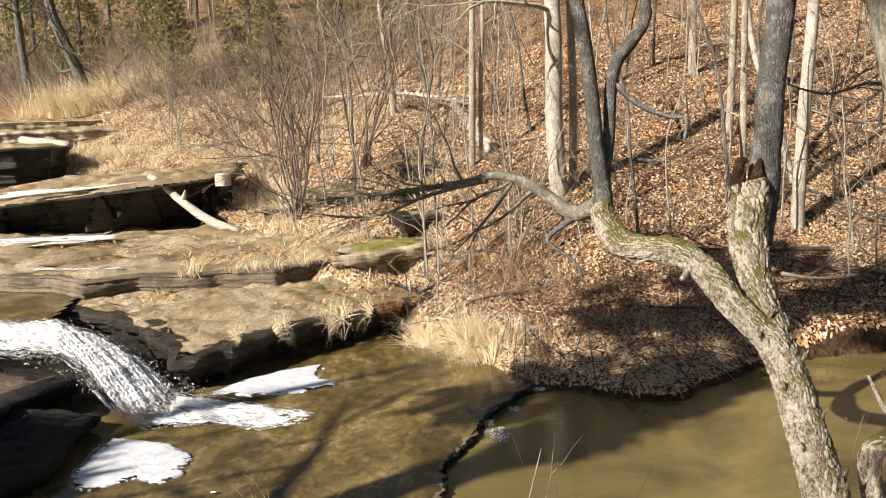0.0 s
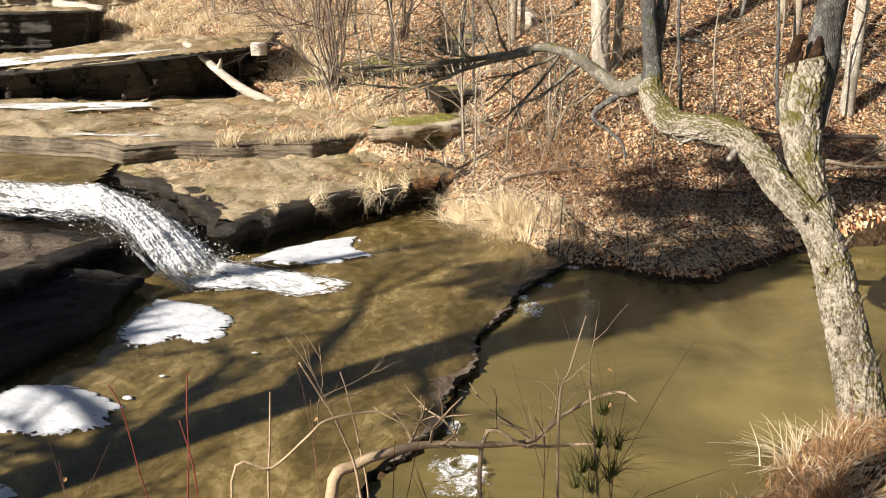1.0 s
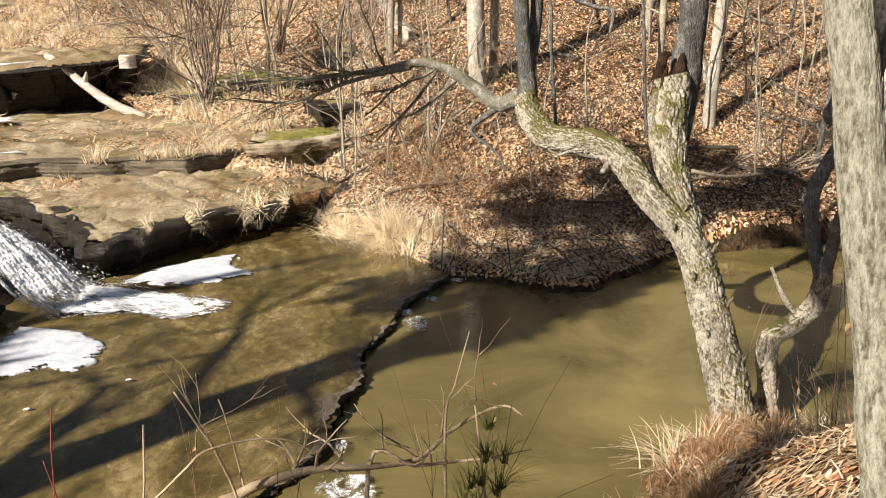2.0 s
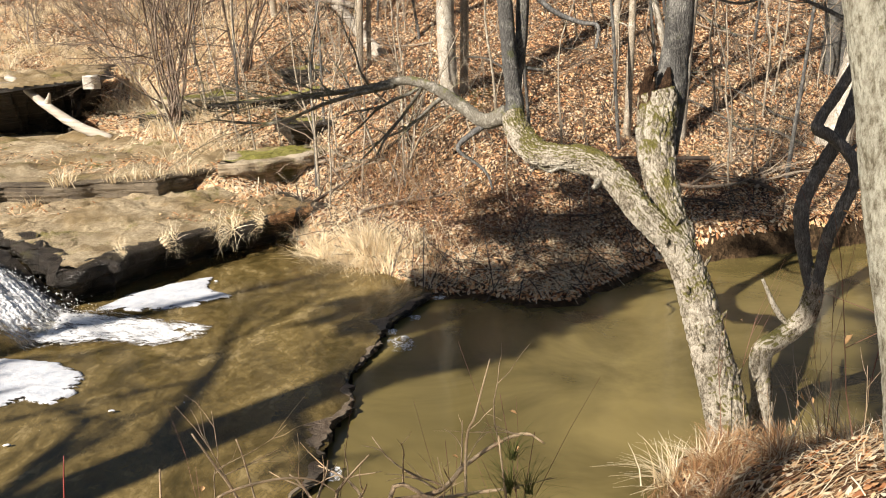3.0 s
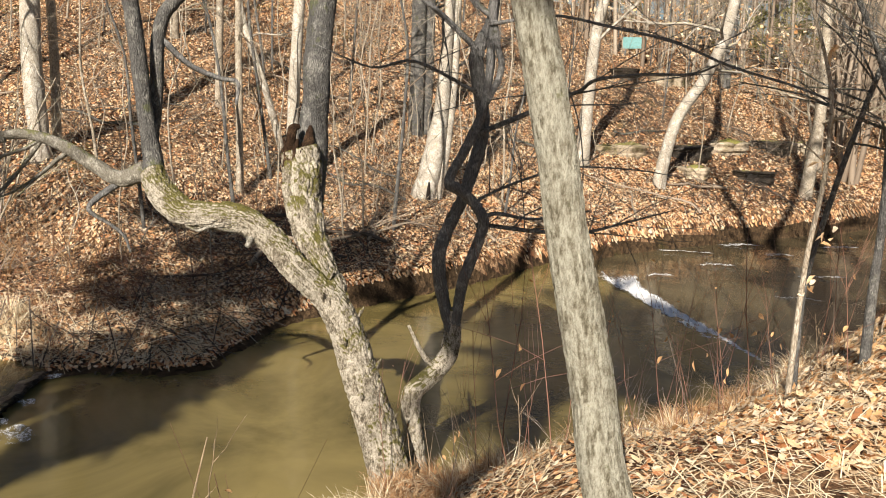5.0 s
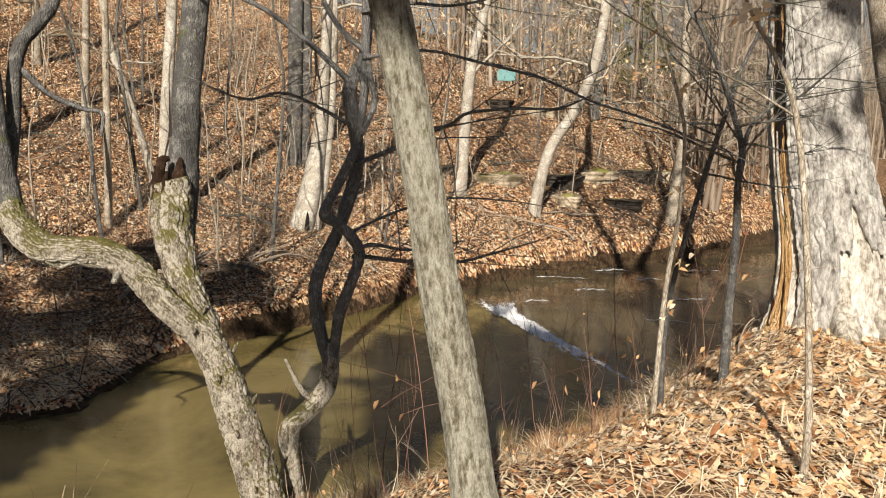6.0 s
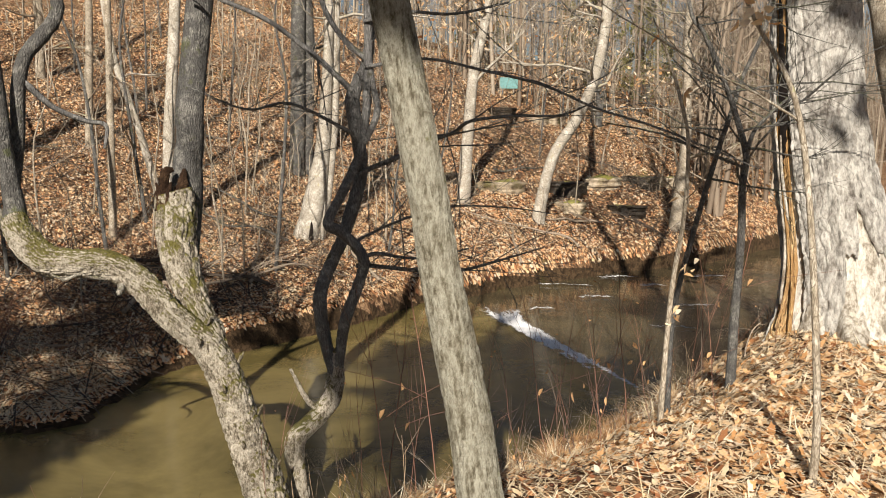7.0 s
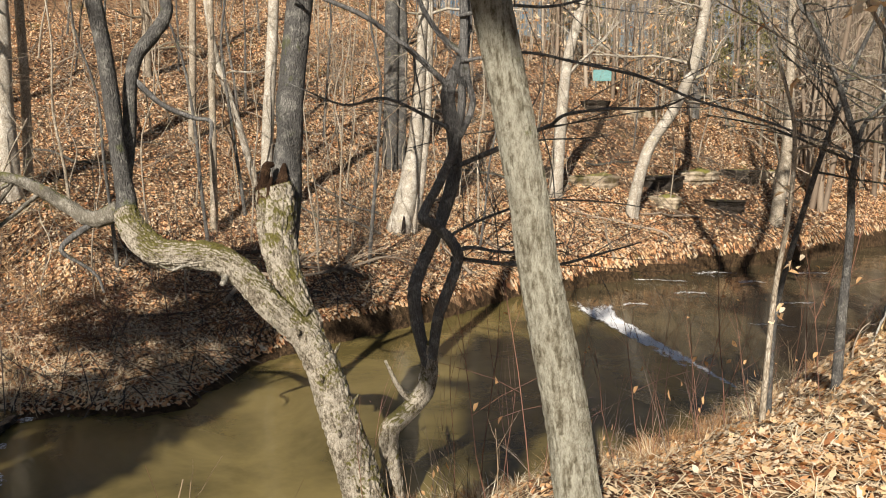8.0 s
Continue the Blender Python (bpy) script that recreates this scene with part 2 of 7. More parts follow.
GROUND = litter_material("leaf_mat", (.035, .02, .013), (.27, .15, .08), (.58, .38, .22), (.13, .125, .03))
SHELF_ROCK = bed_material("stream_bed_rock")
DRY_ROCK = rock_material("dry_ledge_rock", (.10, .072, .042), (.40, .32, .21), (.70, .60, .46), (.115, .11, .028), mossy=.50, rough=.8)
# wet stone, darkened further with the shade of undercut faces
WET_SHADE_ROCK = rock_material("wet_ledge_rock_with_shade", (.008, .0065, .005), (.022, .017, .012), (.055, .044, .032), (.05, .045, .012), mossy=.32, rough=.5, wet=.2)
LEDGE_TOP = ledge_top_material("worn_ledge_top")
DAMP_TOP = rock_material("damp_ledge_top", (.05, .036, .026), (.16, .12, .085), (.30, .245, .185), (.07, .06, .02), mossy=.35, rough=.6, wet=.25)
# wet rock with a deep shadow put into its colour
SHADOW_ROCK = rock_material("shadow_black_rock", (.004, .0035, .003), (.010, .008, .006), (.024, .019, .014), (.02, .018, .006), mossy=.25, rough=.9)
MOSSY_TOP = ledge_top_material("mossy_ledge_top", .38, ((.12, .12, .02), (.32, .31, .06)))
# white of the foam films, and of sun glare on the wet block
THIN_WATER = froth_film_material("white_froth_and_glare_on_rock")
MUD = litter_material("creek_mud", (.03, .02, .012), (.07, .045, .025), (.14, .09, .05), (.05, .05, .015))
FLAKY_BARK = flaky_material("flaky_grey_bark", (.085, .07, .05), (.25, .215, .16), (.55, .50, .415), (.075, .068, .014), .74, 190.0)
GREY_BARK = flaky_material("grey_furrowed_bark", (.13, .115, .08), (.27, .25, .19), (.42, .405, .33), (.09, .09, .04), .5, 130.0)
DARK_BARK = bark_material("dark_bark", (.055, .053, .052), (.21, .206, .20), (.38, .375, .36), (.05, .05, .035), .15, 60, .18, .010, .14, 12, 3.5, .35)
STEM_BARK = bark_material("dusky_stem_bark", (.03, .029, .028), (.16, .156, .148), (.34, .33, .30), (.07, .075, .04), .3, 60, .3, .012, .12, 9, 3.6, .35)
WHITE_BARK = bark_material("whitish_bark", (.20, .165, .125), (.44, .41, .35), (.68, .65, .58), (.28, .25, .15), .14, 22, .5, .008, .05, 5, 2.2, .5)
DEAD_WOOD = bark_material("bleached_dead_wood", (.13, .10, .075), (.44, .40, .34), (.64, .61, .54), (.3, .27, .2), .0, 14, .12, .03, .05, 3)
PLATE_BARK = flaky_material("old_plated_bark", (.14, .125, .11), (.31, .295, .27), (.48, .465, .43), (.25, .22, .16), .05, 50.0)
ROT = bark_material("rotten_wood", (.010, .006, .004), (.055, .030, .017), (.15, .09, .05), scale=70, lengthwise=.5, relief=.02, crack=.05)
RED_WOOD = bark_material("torn_heartwood", (.28, .14, .06), (.50, .32, .14), (.70, .52, .28), scale=50, lengthwise=.06, relief=.02, crack=.10, blotch=5, cracks=.45)
SAPLING_BARK = bark_material("pale_sapling_bark", (.16, .13, .095), (.40, .35, .275), (.62, .57, .48), (.2, .2, .1), .1, 40, .3, .004, .08, 8)
BRUSH = island_material("bare_twigs", (0, (.15, .115, .085)), (.5, (.28, .225, .17)), (1, (.44, .38, .30)), rough=.85, back=0)
SHRUB_TWIG = island_material("brown_shrub_twigs", (0, (.075, .055, .042)), (.5, (.16, .12, .095)), (1, (.32, .26, .20)), rough=.85, back=0)
DARK_TWIG = island_material("dark_twigs", (0, (.045, .036, .03)), (1, (.12, .095, .075)), rough=.85, back=0)
RED_TWIG = plain_material("red_shoot_bark", (.26, .055, .045), .5, (.15, .035, .03))
TAN_TWIG = plain_material("tan_shoot_bark", (.42, .32, .21), .7, (.3, .2, .12), 30)
STRAW = island_material("dry_grass", (0, (.60, .47, .29)), (.5, (.85, .73, .52)), (1, (.94, .87, .70)))
RUST_GRASS = island_material("rusty_grass", (0, (.26, .13, .06)), (.5, (.44, .26, .13)), (1, (.60, .42, .24)))
PALE_LEAF = island_material("bleached_dead_leaf", (0, (.26, .11, .05)), (.2, (.62, .34, .14)), (.5, (.88, .65, .38)), (1, (.95, .86, .68)))
LEAF = island_material("dead_leaf", (0, (.05, .022, .015)), (.12, (.12, .055, .032)), (.24, (.55, .24, .108)), (.42, (.85, .49, .24)), (.72, (.94, .70, .42)), (1, (.97, .88, .70)))
FAR_GREEN = island_material("olive_needles", (0, (.12, .12, .045)), (1, (.30, .27, .12)))
RUST_STEM = plain_material("rusty_stem_bark", (.24, .12, .08), .7, (.14, .08, .06), 30)
GREEN = island_material("needle_foliage", (0, (.04, .05, .012)), (1, (.10, .11, .03)))
POOL_WATER = water_material("silty_pool_water", (.085, .068, .024), (.235, .185, .070), .10, .30, 2.6)
SHELF_WATER = water_material("shallow_clear_water", (.12, .087, .030), (.24, .175, .066), .3, .10, 3.5, True)
RUN_WATER = water_material("dark_running_water", (.05, .042, .027), (.15, .12, .066), .22, .30, 3.0)
LIMB_BARK = bark_material("pale_limb_bark", (.10, .088, .07), (.27, .25, .205), (.54, .51, .44), (.12, .12, .05), .25, 60, .4, .012, .10, 14, 3.0, .5)
LIVE_NEEDLE = island_material("live_needles", (0, (.06, .075, .02)), (1, (.16, .17, .05)))
FOAM = foam_material("foam")
DROPS = plain_material("white_drops", (.86, .87, .88), .6, (.75, .76, .78), 14)
DAMP_ROCK = rock_material("damp_ledge_rock", (.030, .022, .015), (.12, .092, .062), (.27, .22, .155), (.06, .055, .014), mossy=.42, rough=.7, wet=.2)
FALL = white_water_material("falling_water", .432, 3.2, .12)
RIFFLE = white_water_material("riffle_over_ledge", .415, 3.0, .22, False)
SPLASH = white_water_material("churned_water", .50, 4.0, .34, False)
TEAL = plain_material("teal_paint", (.15, .32, .32), .6)


# ---- the lie of the land ----
FAR_X = (-60, -30, -14, -9, -6.5, -5.2, -4.6, -4.0, -2.5, -1.5, -.8, -.4, .5, .9, 1.5, 2.05, 2.5, 2.9, 3.8, 4.7, 5.7, 7.7, 9.5, 12, 14, 16.2, 18.1, 20, 26, 40, 70)
FAR_Y = (60, 40, 28, 23.5, 21.2, 19.4, 18.0, 16.6, 14.0, 12.6, 12.1, 11.1, 9.95, 9.3, 9.2, 8.8, 8.72, 9.15, 9.95, 10.35, 10.55, 11.02, 11.7, 12.35, 12.5, 12.6, 12.5, 12.4, 13.5, 17, 24)
NEAR_X = (-60, -12, -7, -5.0, -4.0, -2, 0, 1, 1.8, 2.15, 2.75, 3.5, 5.3, 6.7, 8.1, 10, 12.5, 18, 25, 40, 70)
NEAR_Y = (8, 5.5, 4.0, 3.2, 3.1, 3.2, 3.2, 3.6, 4.3, 4.95, 5.38, 5.3, 5.28, 5.4, 5.75, 6.2, 6.6, 7.2, 8.5, 11, 16)
RIFFLE_Y = (2.0, 4.0, 4.63, 5.26, 5.71, 6.5, 7.15, 7.51, 8.08, 8.73, 9.24, 9.9)
RIFFLE_X = (-.9, -.72, -.59, -.24, -.17, .0, .03, .18, .35, .6, .91, 1.3)


def smooth(a, b, v):
    u = np.clip((v - a) / (b - a), 0, 1)
    return u * u * (3 - 2 * u)


def waves(x, y, k, seed):
    """Soft uneven relief between about -1 and 1."""
    s = seed * 1.7
    return (np.sin(k * (x * .8 + y * .6) + s) + np.sin(k * (1.7 * x - 1.1 * y) + 2.1 * s + 1.3 * np.sin(k * .6 * y + s))
            + .6 * np.sin(k * (2.9 * x + 2.3 * y) + 3.3 * s) + .5 * np.sin(k * (-3.1 * x + 4.3 * y) + s)) / 3.1


def ground_z(x, y):
    x, y = np.asarray(x, float), np.asarray(y, float)
    yf, yn = np.interp(x, FAR_X, FAR_Y), np.interp(x, NEAR_X, NEAR_Y)
    # bed of the stream: a rock shelf upstream of the riffle, a hollow below it
    shelf = smooth(.02, -.06, x - np.interp(y, RIFFLE_Y, RIFFLE_X))
    bed = -.55 + .5 * shelf + .012 * waves(x, y, 2.2, 1)
    bed = np.where(x > 8, np.minimum(bed, -.45), bed)
    # far side
    d = (y - yf) * .93
    foot = np.interp(x, (-14, -6, -4.2, -2, -.9), (1.7, 1.3, .8, .55, .0))
    left = smooth(0, -6, x)
    rise = np.interp(x, (-14, -6, -1, 2, 4, 9, 14, 20), (.32, .12, .13, .13, .17, .28, .40, .42))
    steep = np.interp(x, (-30, -8, -2, 4, 12, 20, 30), (.42, .30, .31, .44, .47, .44, .34))
    bank = foot + (1 - left) * np.interp(x, (.5, 1.2, 3, 4.5), (.3, .14, .16, .34)) * smooth(-.05, np.interp(x, (3.4, 5.0), (1.1, .25)), d) + rise * np.minimum(d, 3.5) + steep * np.maximum(d - 3.5, 0)
    top = np.interp(x, (-40, -5, 6, 16, 26, 40), (45, 42, 34, 20, 11, 9.5)) + .02 * np.maximum(d, 0)
    bank = top - np.log1p(np.exp(np.clip((top - bank) / 1.2, -60, 60))) * 1.2
    bank = bank + .09 * waves(x, y, .9, 3) * smooth(.3, 3, d) + .035 * waves(x, y, 3.1, 4) * smooth(.1, .8, d)
    # near side
    e = (yn - y) * .95
    high = 1.25 + .03 * np.clip(x, 0, 10)
    shore = np.interp(x, (1.5, 3), (.40, .14)) * smooth(0, .25, e) + (high - np.interp(x, (1.5, 3), (.40, .14))) * smooth(.05, np.interp(x, (2, 3.2, 5.4, 6.7), (2.4, 2.8, 2.7, 1.9)), e) + np.interp(x, (1, 3), (.05, -.03)) * np.maximum(e - 2.0, 0)
    shore = shore + .04 * waves(x, y, 1.6, 7) * smooth(.2, 1, e) + .015 * waves(x, y, 5.0, 8) * smooth(.1, .5, e)
    z = np.where(d > 0, np.maximum(bank, bed), bed)
    z = np.where(e > 0, shore, z)
    return z


def axis(lo, fine_lo, fine_hi, hi, step, grow):
    mid = list(np.arange(fine_lo, fine_hi + 1e-6, step))
    up, s = [fine_hi], step
    while up[-1] < hi:
        s *= grow
        up.append(up[-1] + s)
    down, s = [fine_lo], step
    while down[-1] > lo:
        s *= grow
        down.append(down[-1] - s)
    return np.array(down[:0:-1] + mid + up[1:])


# ---- mesh helpers ----
class Soup:
    """Gathers vertices and faces of one mesh."""

    def __init__(self):
        self.v, self.q, self.n, self.count = [], [], [], 0

    def put(self, verts):
        verts = np.asarray(verts, float).reshape(-1, 3)
        self.v.append(verts)
        base = self.count
        self.count += len(verts)
        return base

    def tube(self, pts, radii, sides=6, rough=0.0, rng=None, cap=True, lobes=0.0):
        pts, radii = np.asarray(pts, float), np.asarray(radii, float)
        n = len(pts)
        way = np.gradient(pts, axis=0)
        way /= np.maximum(np.sqrt((way * way).sum(1)), 1e-9)[:, None]
        ref = np.array((0, 0, 1.0)) if abs(way[0][2]) < .9 else np.array((1.0, 0, 0))
        a = 2 * math.pi * np.arange(sides) / sides
        if rng is None:
            u = ref - way * (way @ ref)[:, None]
            u /= np.maximum(np.sqrt((u * u).sum(1)), 1e-9)[:, None]
        else:
            u = np.zeros((n, 3))
            for k in range(n):
                ref = ref - way[k] * ref.dot(way[k])
                ref /= max(np.linalg.norm(ref), 1e-9)
                u[k] = ref
        w = np.stack([way[:, 1] * u[:, 2] - way[:, 2] * u[:, 1], way[:, 2] * u[:, 0] - way[:, 0] * u[:, 2], way[:, 0] * u[:, 1] - way[:, 1] * u[:, 0]], 1)
        r = np.repeat(radii[:, None], sides, 1)
        k = np.arange(n)[:, None]
        if lobes:
            ph = rng.uniform(0, 6.28, 5)
            r = r * (1 + lobes * (np.sin(3 * a + ph[0] + k * .11) + .7 * np.sin(5 * a + ph[1] - k * .07) + .5 * np.sin(2 * a + ph[2] + k * .2) + .5 * np.sin(7 * a + ph[3] + k * .31)) / 1.6)
        if rough:
            r = r * (1 + rough * rng.uniform(-1, 1, (n, sides)))
        ring = pts[:, None] + r[..., None] * (np.cos(a)[None, :, None] * u[:, None] + np.sin(a)[None, :, None] * w[:, None])
        base = self.put(ring)
        s = np.arange(sides)
        p, q = (base + k[:-1] * sides + s).ravel(), (base + k[:-1] * sides + (s + 1) % sides).ravel()
        self.q.append(np.stack([p, q, q + sides, p + sides], 1))
        if cap and sides > 2:
            self.n.append(tuple(base + i for i in reversed(range(sides))))
            self.n.append(tuple(base + (n - 1) * sides + i for i in range(sides)))

    def add(self, verts, faces):
        base = self.put(verts)
        for f in faces:
            if len(f) == 4:
                self.q.append(np.array([f]) + base)
            else:
                self.n.append(tuple(base + i for i in f))

    def mesh(self, name, material, smooth_=True):
        me = bpy.data.meshes.new(name)
        V, Q = np.concatenate(self.v), np.concatenate(self.q)
        loops = np.concatenate([Q.ravel(), np.array([i for f in self.n for i in f], int)])
        sizes = np.concatenate([np.full(len(Q), 4), np.array([len(f) for f in self.n], int)])
        me.vertices.add(len(V))
        me.vertices.foreach_set("co", V.ravel())
        me.loops.add(len(loops))
        me.loops.foreach_set("vertex_index", loops.astype(np.int32))
        me.polygons.add(len(sizes))
        me.polygons.foreach_set("loop_start", np.concatenate([[0], np.cumsum(sizes)[:-1]]).astype(np.int32))
        me.materials.append(material)
        if smooth_:
            me.polygons.foreach_set("use_smooth", [True] * len(sizes))
        me.update(calc_edges=True)
        return me


def curve_points(ctrl, steps):
    """Points along a smooth curve through control rows (x, y, z, radius)."""
    c = np.asarray(ctrl, float)
    c = np.vstack([2 * c[0] - c[1], c, 2 * c[-1] - c[-2]])
    out = []
    for k in range(1, len(c) - 2):
        for u in np.arange(0, 1, 1 / steps):
            a, b, d, e = c[k - 1:k + 3]
            out.append(.5 * ((2 * b) + (d - a) * u + (2 * a - 5 * b + 4 * d - e) * u * u + (3 * b - a - 3 * d + e) * u ** 3))
    out.append(c[-2])
    out = np.array(out)
    return out[:, :3], np.maximum(out[:, 3], .001)


def thing(name, label, category, group="", kind="", at=(0, 0, 0)):
    ob = tagged(new(name), label, category, group, kind)
    ob.location = at
    return ob


def part(name, me, parent, label="", at=(0, 0, 0)):
    """One mesh as a part of a thing (or of a part)."""
    ob = new(name, me)
    ob.parent, ob.location = parent, at
    if label:
        tagged(ob, label)
    return ob


def single(name, me, label, category, group="", kind="", at=(0, 0, 0)):
    ob = tagged(new(name, me), label, category, group, kind)
    ob.location = at
    return ob


def limb(ctrl, material, name="limb", sides=10, steps=5, rough=.05, lobes=.06, seed=0, shift=(0, 0, 0)):
    s = Soup()
    p, r = curve_points(ctrl, steps)
    s.tube(p - np.asarray(shift), r, sides, rough, np.random.default_rng(seed), True, lobes)
    return s.mesh(name, material)


def plates(around, along, cells, length, seed, stretch=1.0):
    """Bark plates on an unrolled trunk: height from 0 to 1 at turns around and metres along, and a random value for each plate."""
    rng = np.random.default_rng(seed)
    tx, ty, tv, tt = (rng.random((512, cells)) for _ in range(4))
    soft = sum(np.sin(2 * math.pi * (around * k + p) + along * f) * w for k, p, f, w in ((3, .1, 9.0, .25), (5, .7, -14.0, .2), (2, .4, 23.0, .2), (9, .2, 31.0, .12)))
    u, v = around * cells + soft * .8, along / length + soft * .5
    iu, iv = np.floor(u).astype(int), np.floor(v).astype(int)
    best, second, value, tilt = np.full(u.shape, 9.0), np.full(u.shape, 9.0), np.zeros(u.shape), np.zeros(u.shape)
    for du in (-1, 0, 1):
        for dv in (-1, 0, 1):
            cu, cv = (iu + du) % cells, (iv + dv) % 512
            px, py = iu + du + .15 + .7 * tx[cv, cu] - u, iv + dv + .15 + .7 * ty[cv, cu] - v
            d = px * px * stretch + py * py
            near = d < best
            second = np.where(near, best, np.minimum(second, d))
            value, tilt = np.where(near, tv[cv, cu], value), np.where(near, (tt[cv, cu] - .3) * -py, tilt)
            best = np.where(near, d, best)
    edge = np.sqrt(second) - np.sqrt(best)
    fine = sum(np.sin(2 * math.pi * around * k + along * f + p) for k, f, p in ((31, 40.0, 1.0), (47, -90.0, 2.0), (23, 130.0, .5), (61, 60.0, 4.0))) * .06
    return np.clip(edge * 3, 0, 1) * (.5 + .5 * value) + .35 * tilt + fine, value


def bark_limb(ctrl, material, name="limb", sides=72, ring=.012, cells=13, length=.05, depth=.010, seed=0, shift=(0, 0, 0), lobes=.05):
    """A limb whose bark stands in plates, cut as real relief."""
    p, r = curve_points(ctrl, 12)
    s = np.concatenate([[0], np.cumsum(np.linalg.norm(np.diff(p, axis=0), axis=1))])
    at = np.arange(0, s[-1], ring)
    p = np.stack([np.interp(at, s, p[:, k]) for k in range(3)], 1) - np.asarray(shift)
    r = np.interp(at, s, r)
    n = len(p)
    way = np.gradient(p, axis=0)
    way /= np.linalg.norm(way, axis=1)[:, None]
    ref, u = np.array((1.0, .2, 0)), np.zeros((n, 3))
    for k in range(n):
        ref = ref - way[k] * ref.dot(way[k])
        ref /= np.linalg.norm(ref)
        u[k] = ref
    w = np.cross(way, u)
    a = 2 * math.pi * np.arange(sides) / sides
    A, S = np.meshgrid(a, at)
    high, value = plates(A / (2 * math.pi), S, cells, length, seed)
    ph = np.random.default_rng(seed).uniform(0, 6, 4)
    swell = 1 + lobes * (np.sin(2 * A + ph[0] + S * 3) + .6 * np.sin(3 * A + ph[1] - S * 4) + .5 * np.sin(5 * A + ph[2] + S * 7)) / 1.5
    R = r[:, None] * swell + depth * (high - .6)
    V = p[:, None] + R[..., None] * (np.cos(A)[..., None] * u[:, None] + np.sin(A)[..., None] * w[:, None])
    k, j = np.arange(n - 1)[:, None] * sides, np.arange(sides)[None]
    soup = Soup()
    base = soup.put(V)
    soup.q.append(np.stack([k + j, k + (j + 1) % sides, k + sides + (j + 1) % sides, k + sides + j], -1).reshape(-1, 4) + base)
    soup.n += [tuple(reversed(range(sides))), tuple((n - 1) * sides + i for i in range(sides))]
    me = soup.mesh(name, material)
    me.attributes.new("plate", "FLOAT", "POINT").data.foreach_set("value", value.ravel().astype(np.float32))
    return me


def twigs(s, start, way, length, radius, depth, rng, droop=0.0, spread=.7, kids=5, sides=3, wiggle=.16):
    """A bare branch that forks and forks again."""
    n = 4 + depth
    d = np.array(way, float)
    d /= np.sqrt(d @ d)
    turns = rng.normal(0, wiggle, (n, 3))
    turns[:, 2] -= droop
    ways = d + np.cumsum(turns, 0)
    ways /= np.sqrt((ways * ways).sum(1))[:, None]
    pts = np.array(start, float) + np.concatenate([np.zeros((1, 3)), np.cumsum(ways[:-1], 0)]) * (length / (n - 1))
    s.tube(pts, np.linspace(radius, radius * .35, n), sides + (1 if depth > 1 else 0), 0, None, False)
    if depth > 0:
        for _ in range(kids):
            u = rng.uniform(.25, .98)
            k = min(int(u * (n - 1)), n - 2)
            at = pts[k] + (pts[k + 1] - pts[k]) * (u * (n - 1) - k)
            turn = rng.normal(0, spread, 3)
            w = (pts[k + 1] - pts[k]) / (length / (n - 1)) + turn
            twigs(s, at, w, length * rng.uniform(.35, .65), radius * .5 * (1.2 - u * .5), depth - 1, rng, droop, spread, kids, sides, wiggle)


# ---- ground, one sheet to the horizon ----
def build_ground():
    xs, ys = axis(-160, -7, 16, 160, .12, 1.06), axis(-60, -1, 19, 220, .12, 1.06)
    gx, gy = np.meshgrid(xs, ys)
    gz = ground_z(gx, gy)
    v = np.stack([gx.ravel(), gy.ravel(), gz.ravel()], 1)
    nx, ny = len(xs), len(ys)
    i = np.arange(nx - 1)[None, :] + nx * np.arange(ny - 1)[:, None]
    f = np.stack([i, i + 1, i + 1 + nx, i + nx], -1).reshape(-1, 4)
    me = bpy.data.meshes.new("ground")
    me.from_pydata(v.tolist(), [], f.tolist())
    me.materials.append(GROUND)
    me.materials.append(SHELF_ROCK)
    me.materials.append(MUD)
    mid = v[f].mean(1)
    bed = (mid[:, 1] < np.interp(mid[:, 0], FAR_X, FAR_Y)) & (mid[:, 1] > np.interp(mid[:, 0], NEAR_X, NEAR_Y)) & (mid[:, 2] < .05)
    below = bed & (mid[:, 0] > np.interp(mid[:, 1], RIFFLE_Y, RIFFLE_X) + .05)
    lip = (mid[:, 0] > 3.4) & (mid[:, 0] < 7.5) & (mid[:, 2] < .33) & (mid[:, 1] < np.interp(mid[:, 0], FAR_X, FAR_Y) + .4)
    wet = (mid[:, 0] > 1) & ((mid[:, 2] < .12) | lip) & ~bed & (mid[:, 1] > 7)
    me.polygons.foreach_set("material_index", (bed.astype(int) + (below | wet) * (2 - bed.astype(int))).tolist())
    me.polygons.foreach_set("use_smooth", [True] * len(f))
    single("ground", me, "creek banks under fallen brown leaves and moss", "ground", kind="structure")


build_ground()


# ---- water ----
def sheet(name, inside, x0, x1, y0, y1, step, level, material, label):
    """A flat water sheet over the cells whose middle lies inside."""
    xs, ys = np.arange(x0, x1 + step, step), np.arange(y0, y1 + step, step)
    gx, gy = np.meshgrid(xs, ys)
    ok = inside(gx, gy)
    me = bpy.data.meshes.new(name)
    nx, ny = len(xs), len(ys)
    i = np.arange(nx - 1)[None, :] + nx * np.arange(ny - 1)[:, None]
    f = np.stack([i, i + 1, i + 1 + nx, i + nx], -1)[ok[:-1, :-1]]
    v = np.stack([gx.ravel(), gy.ravel(), level(gx, gy).ravel()], 1)
    used, f = np.unique(f, return_inverse=True)
    me.from_pydata(v[used].tolist(), [], f.reshape(-1, 4).tolist())
    me.materials.append(material)
    me.polygons.foreach_set("use_smooth", [True] * len(me.polygons))
    return single(name, me, label, "water", kind="structure")


def riffle_x(y):
    return np.interp(y, RIFFLE_Y, RIFFLE_X)


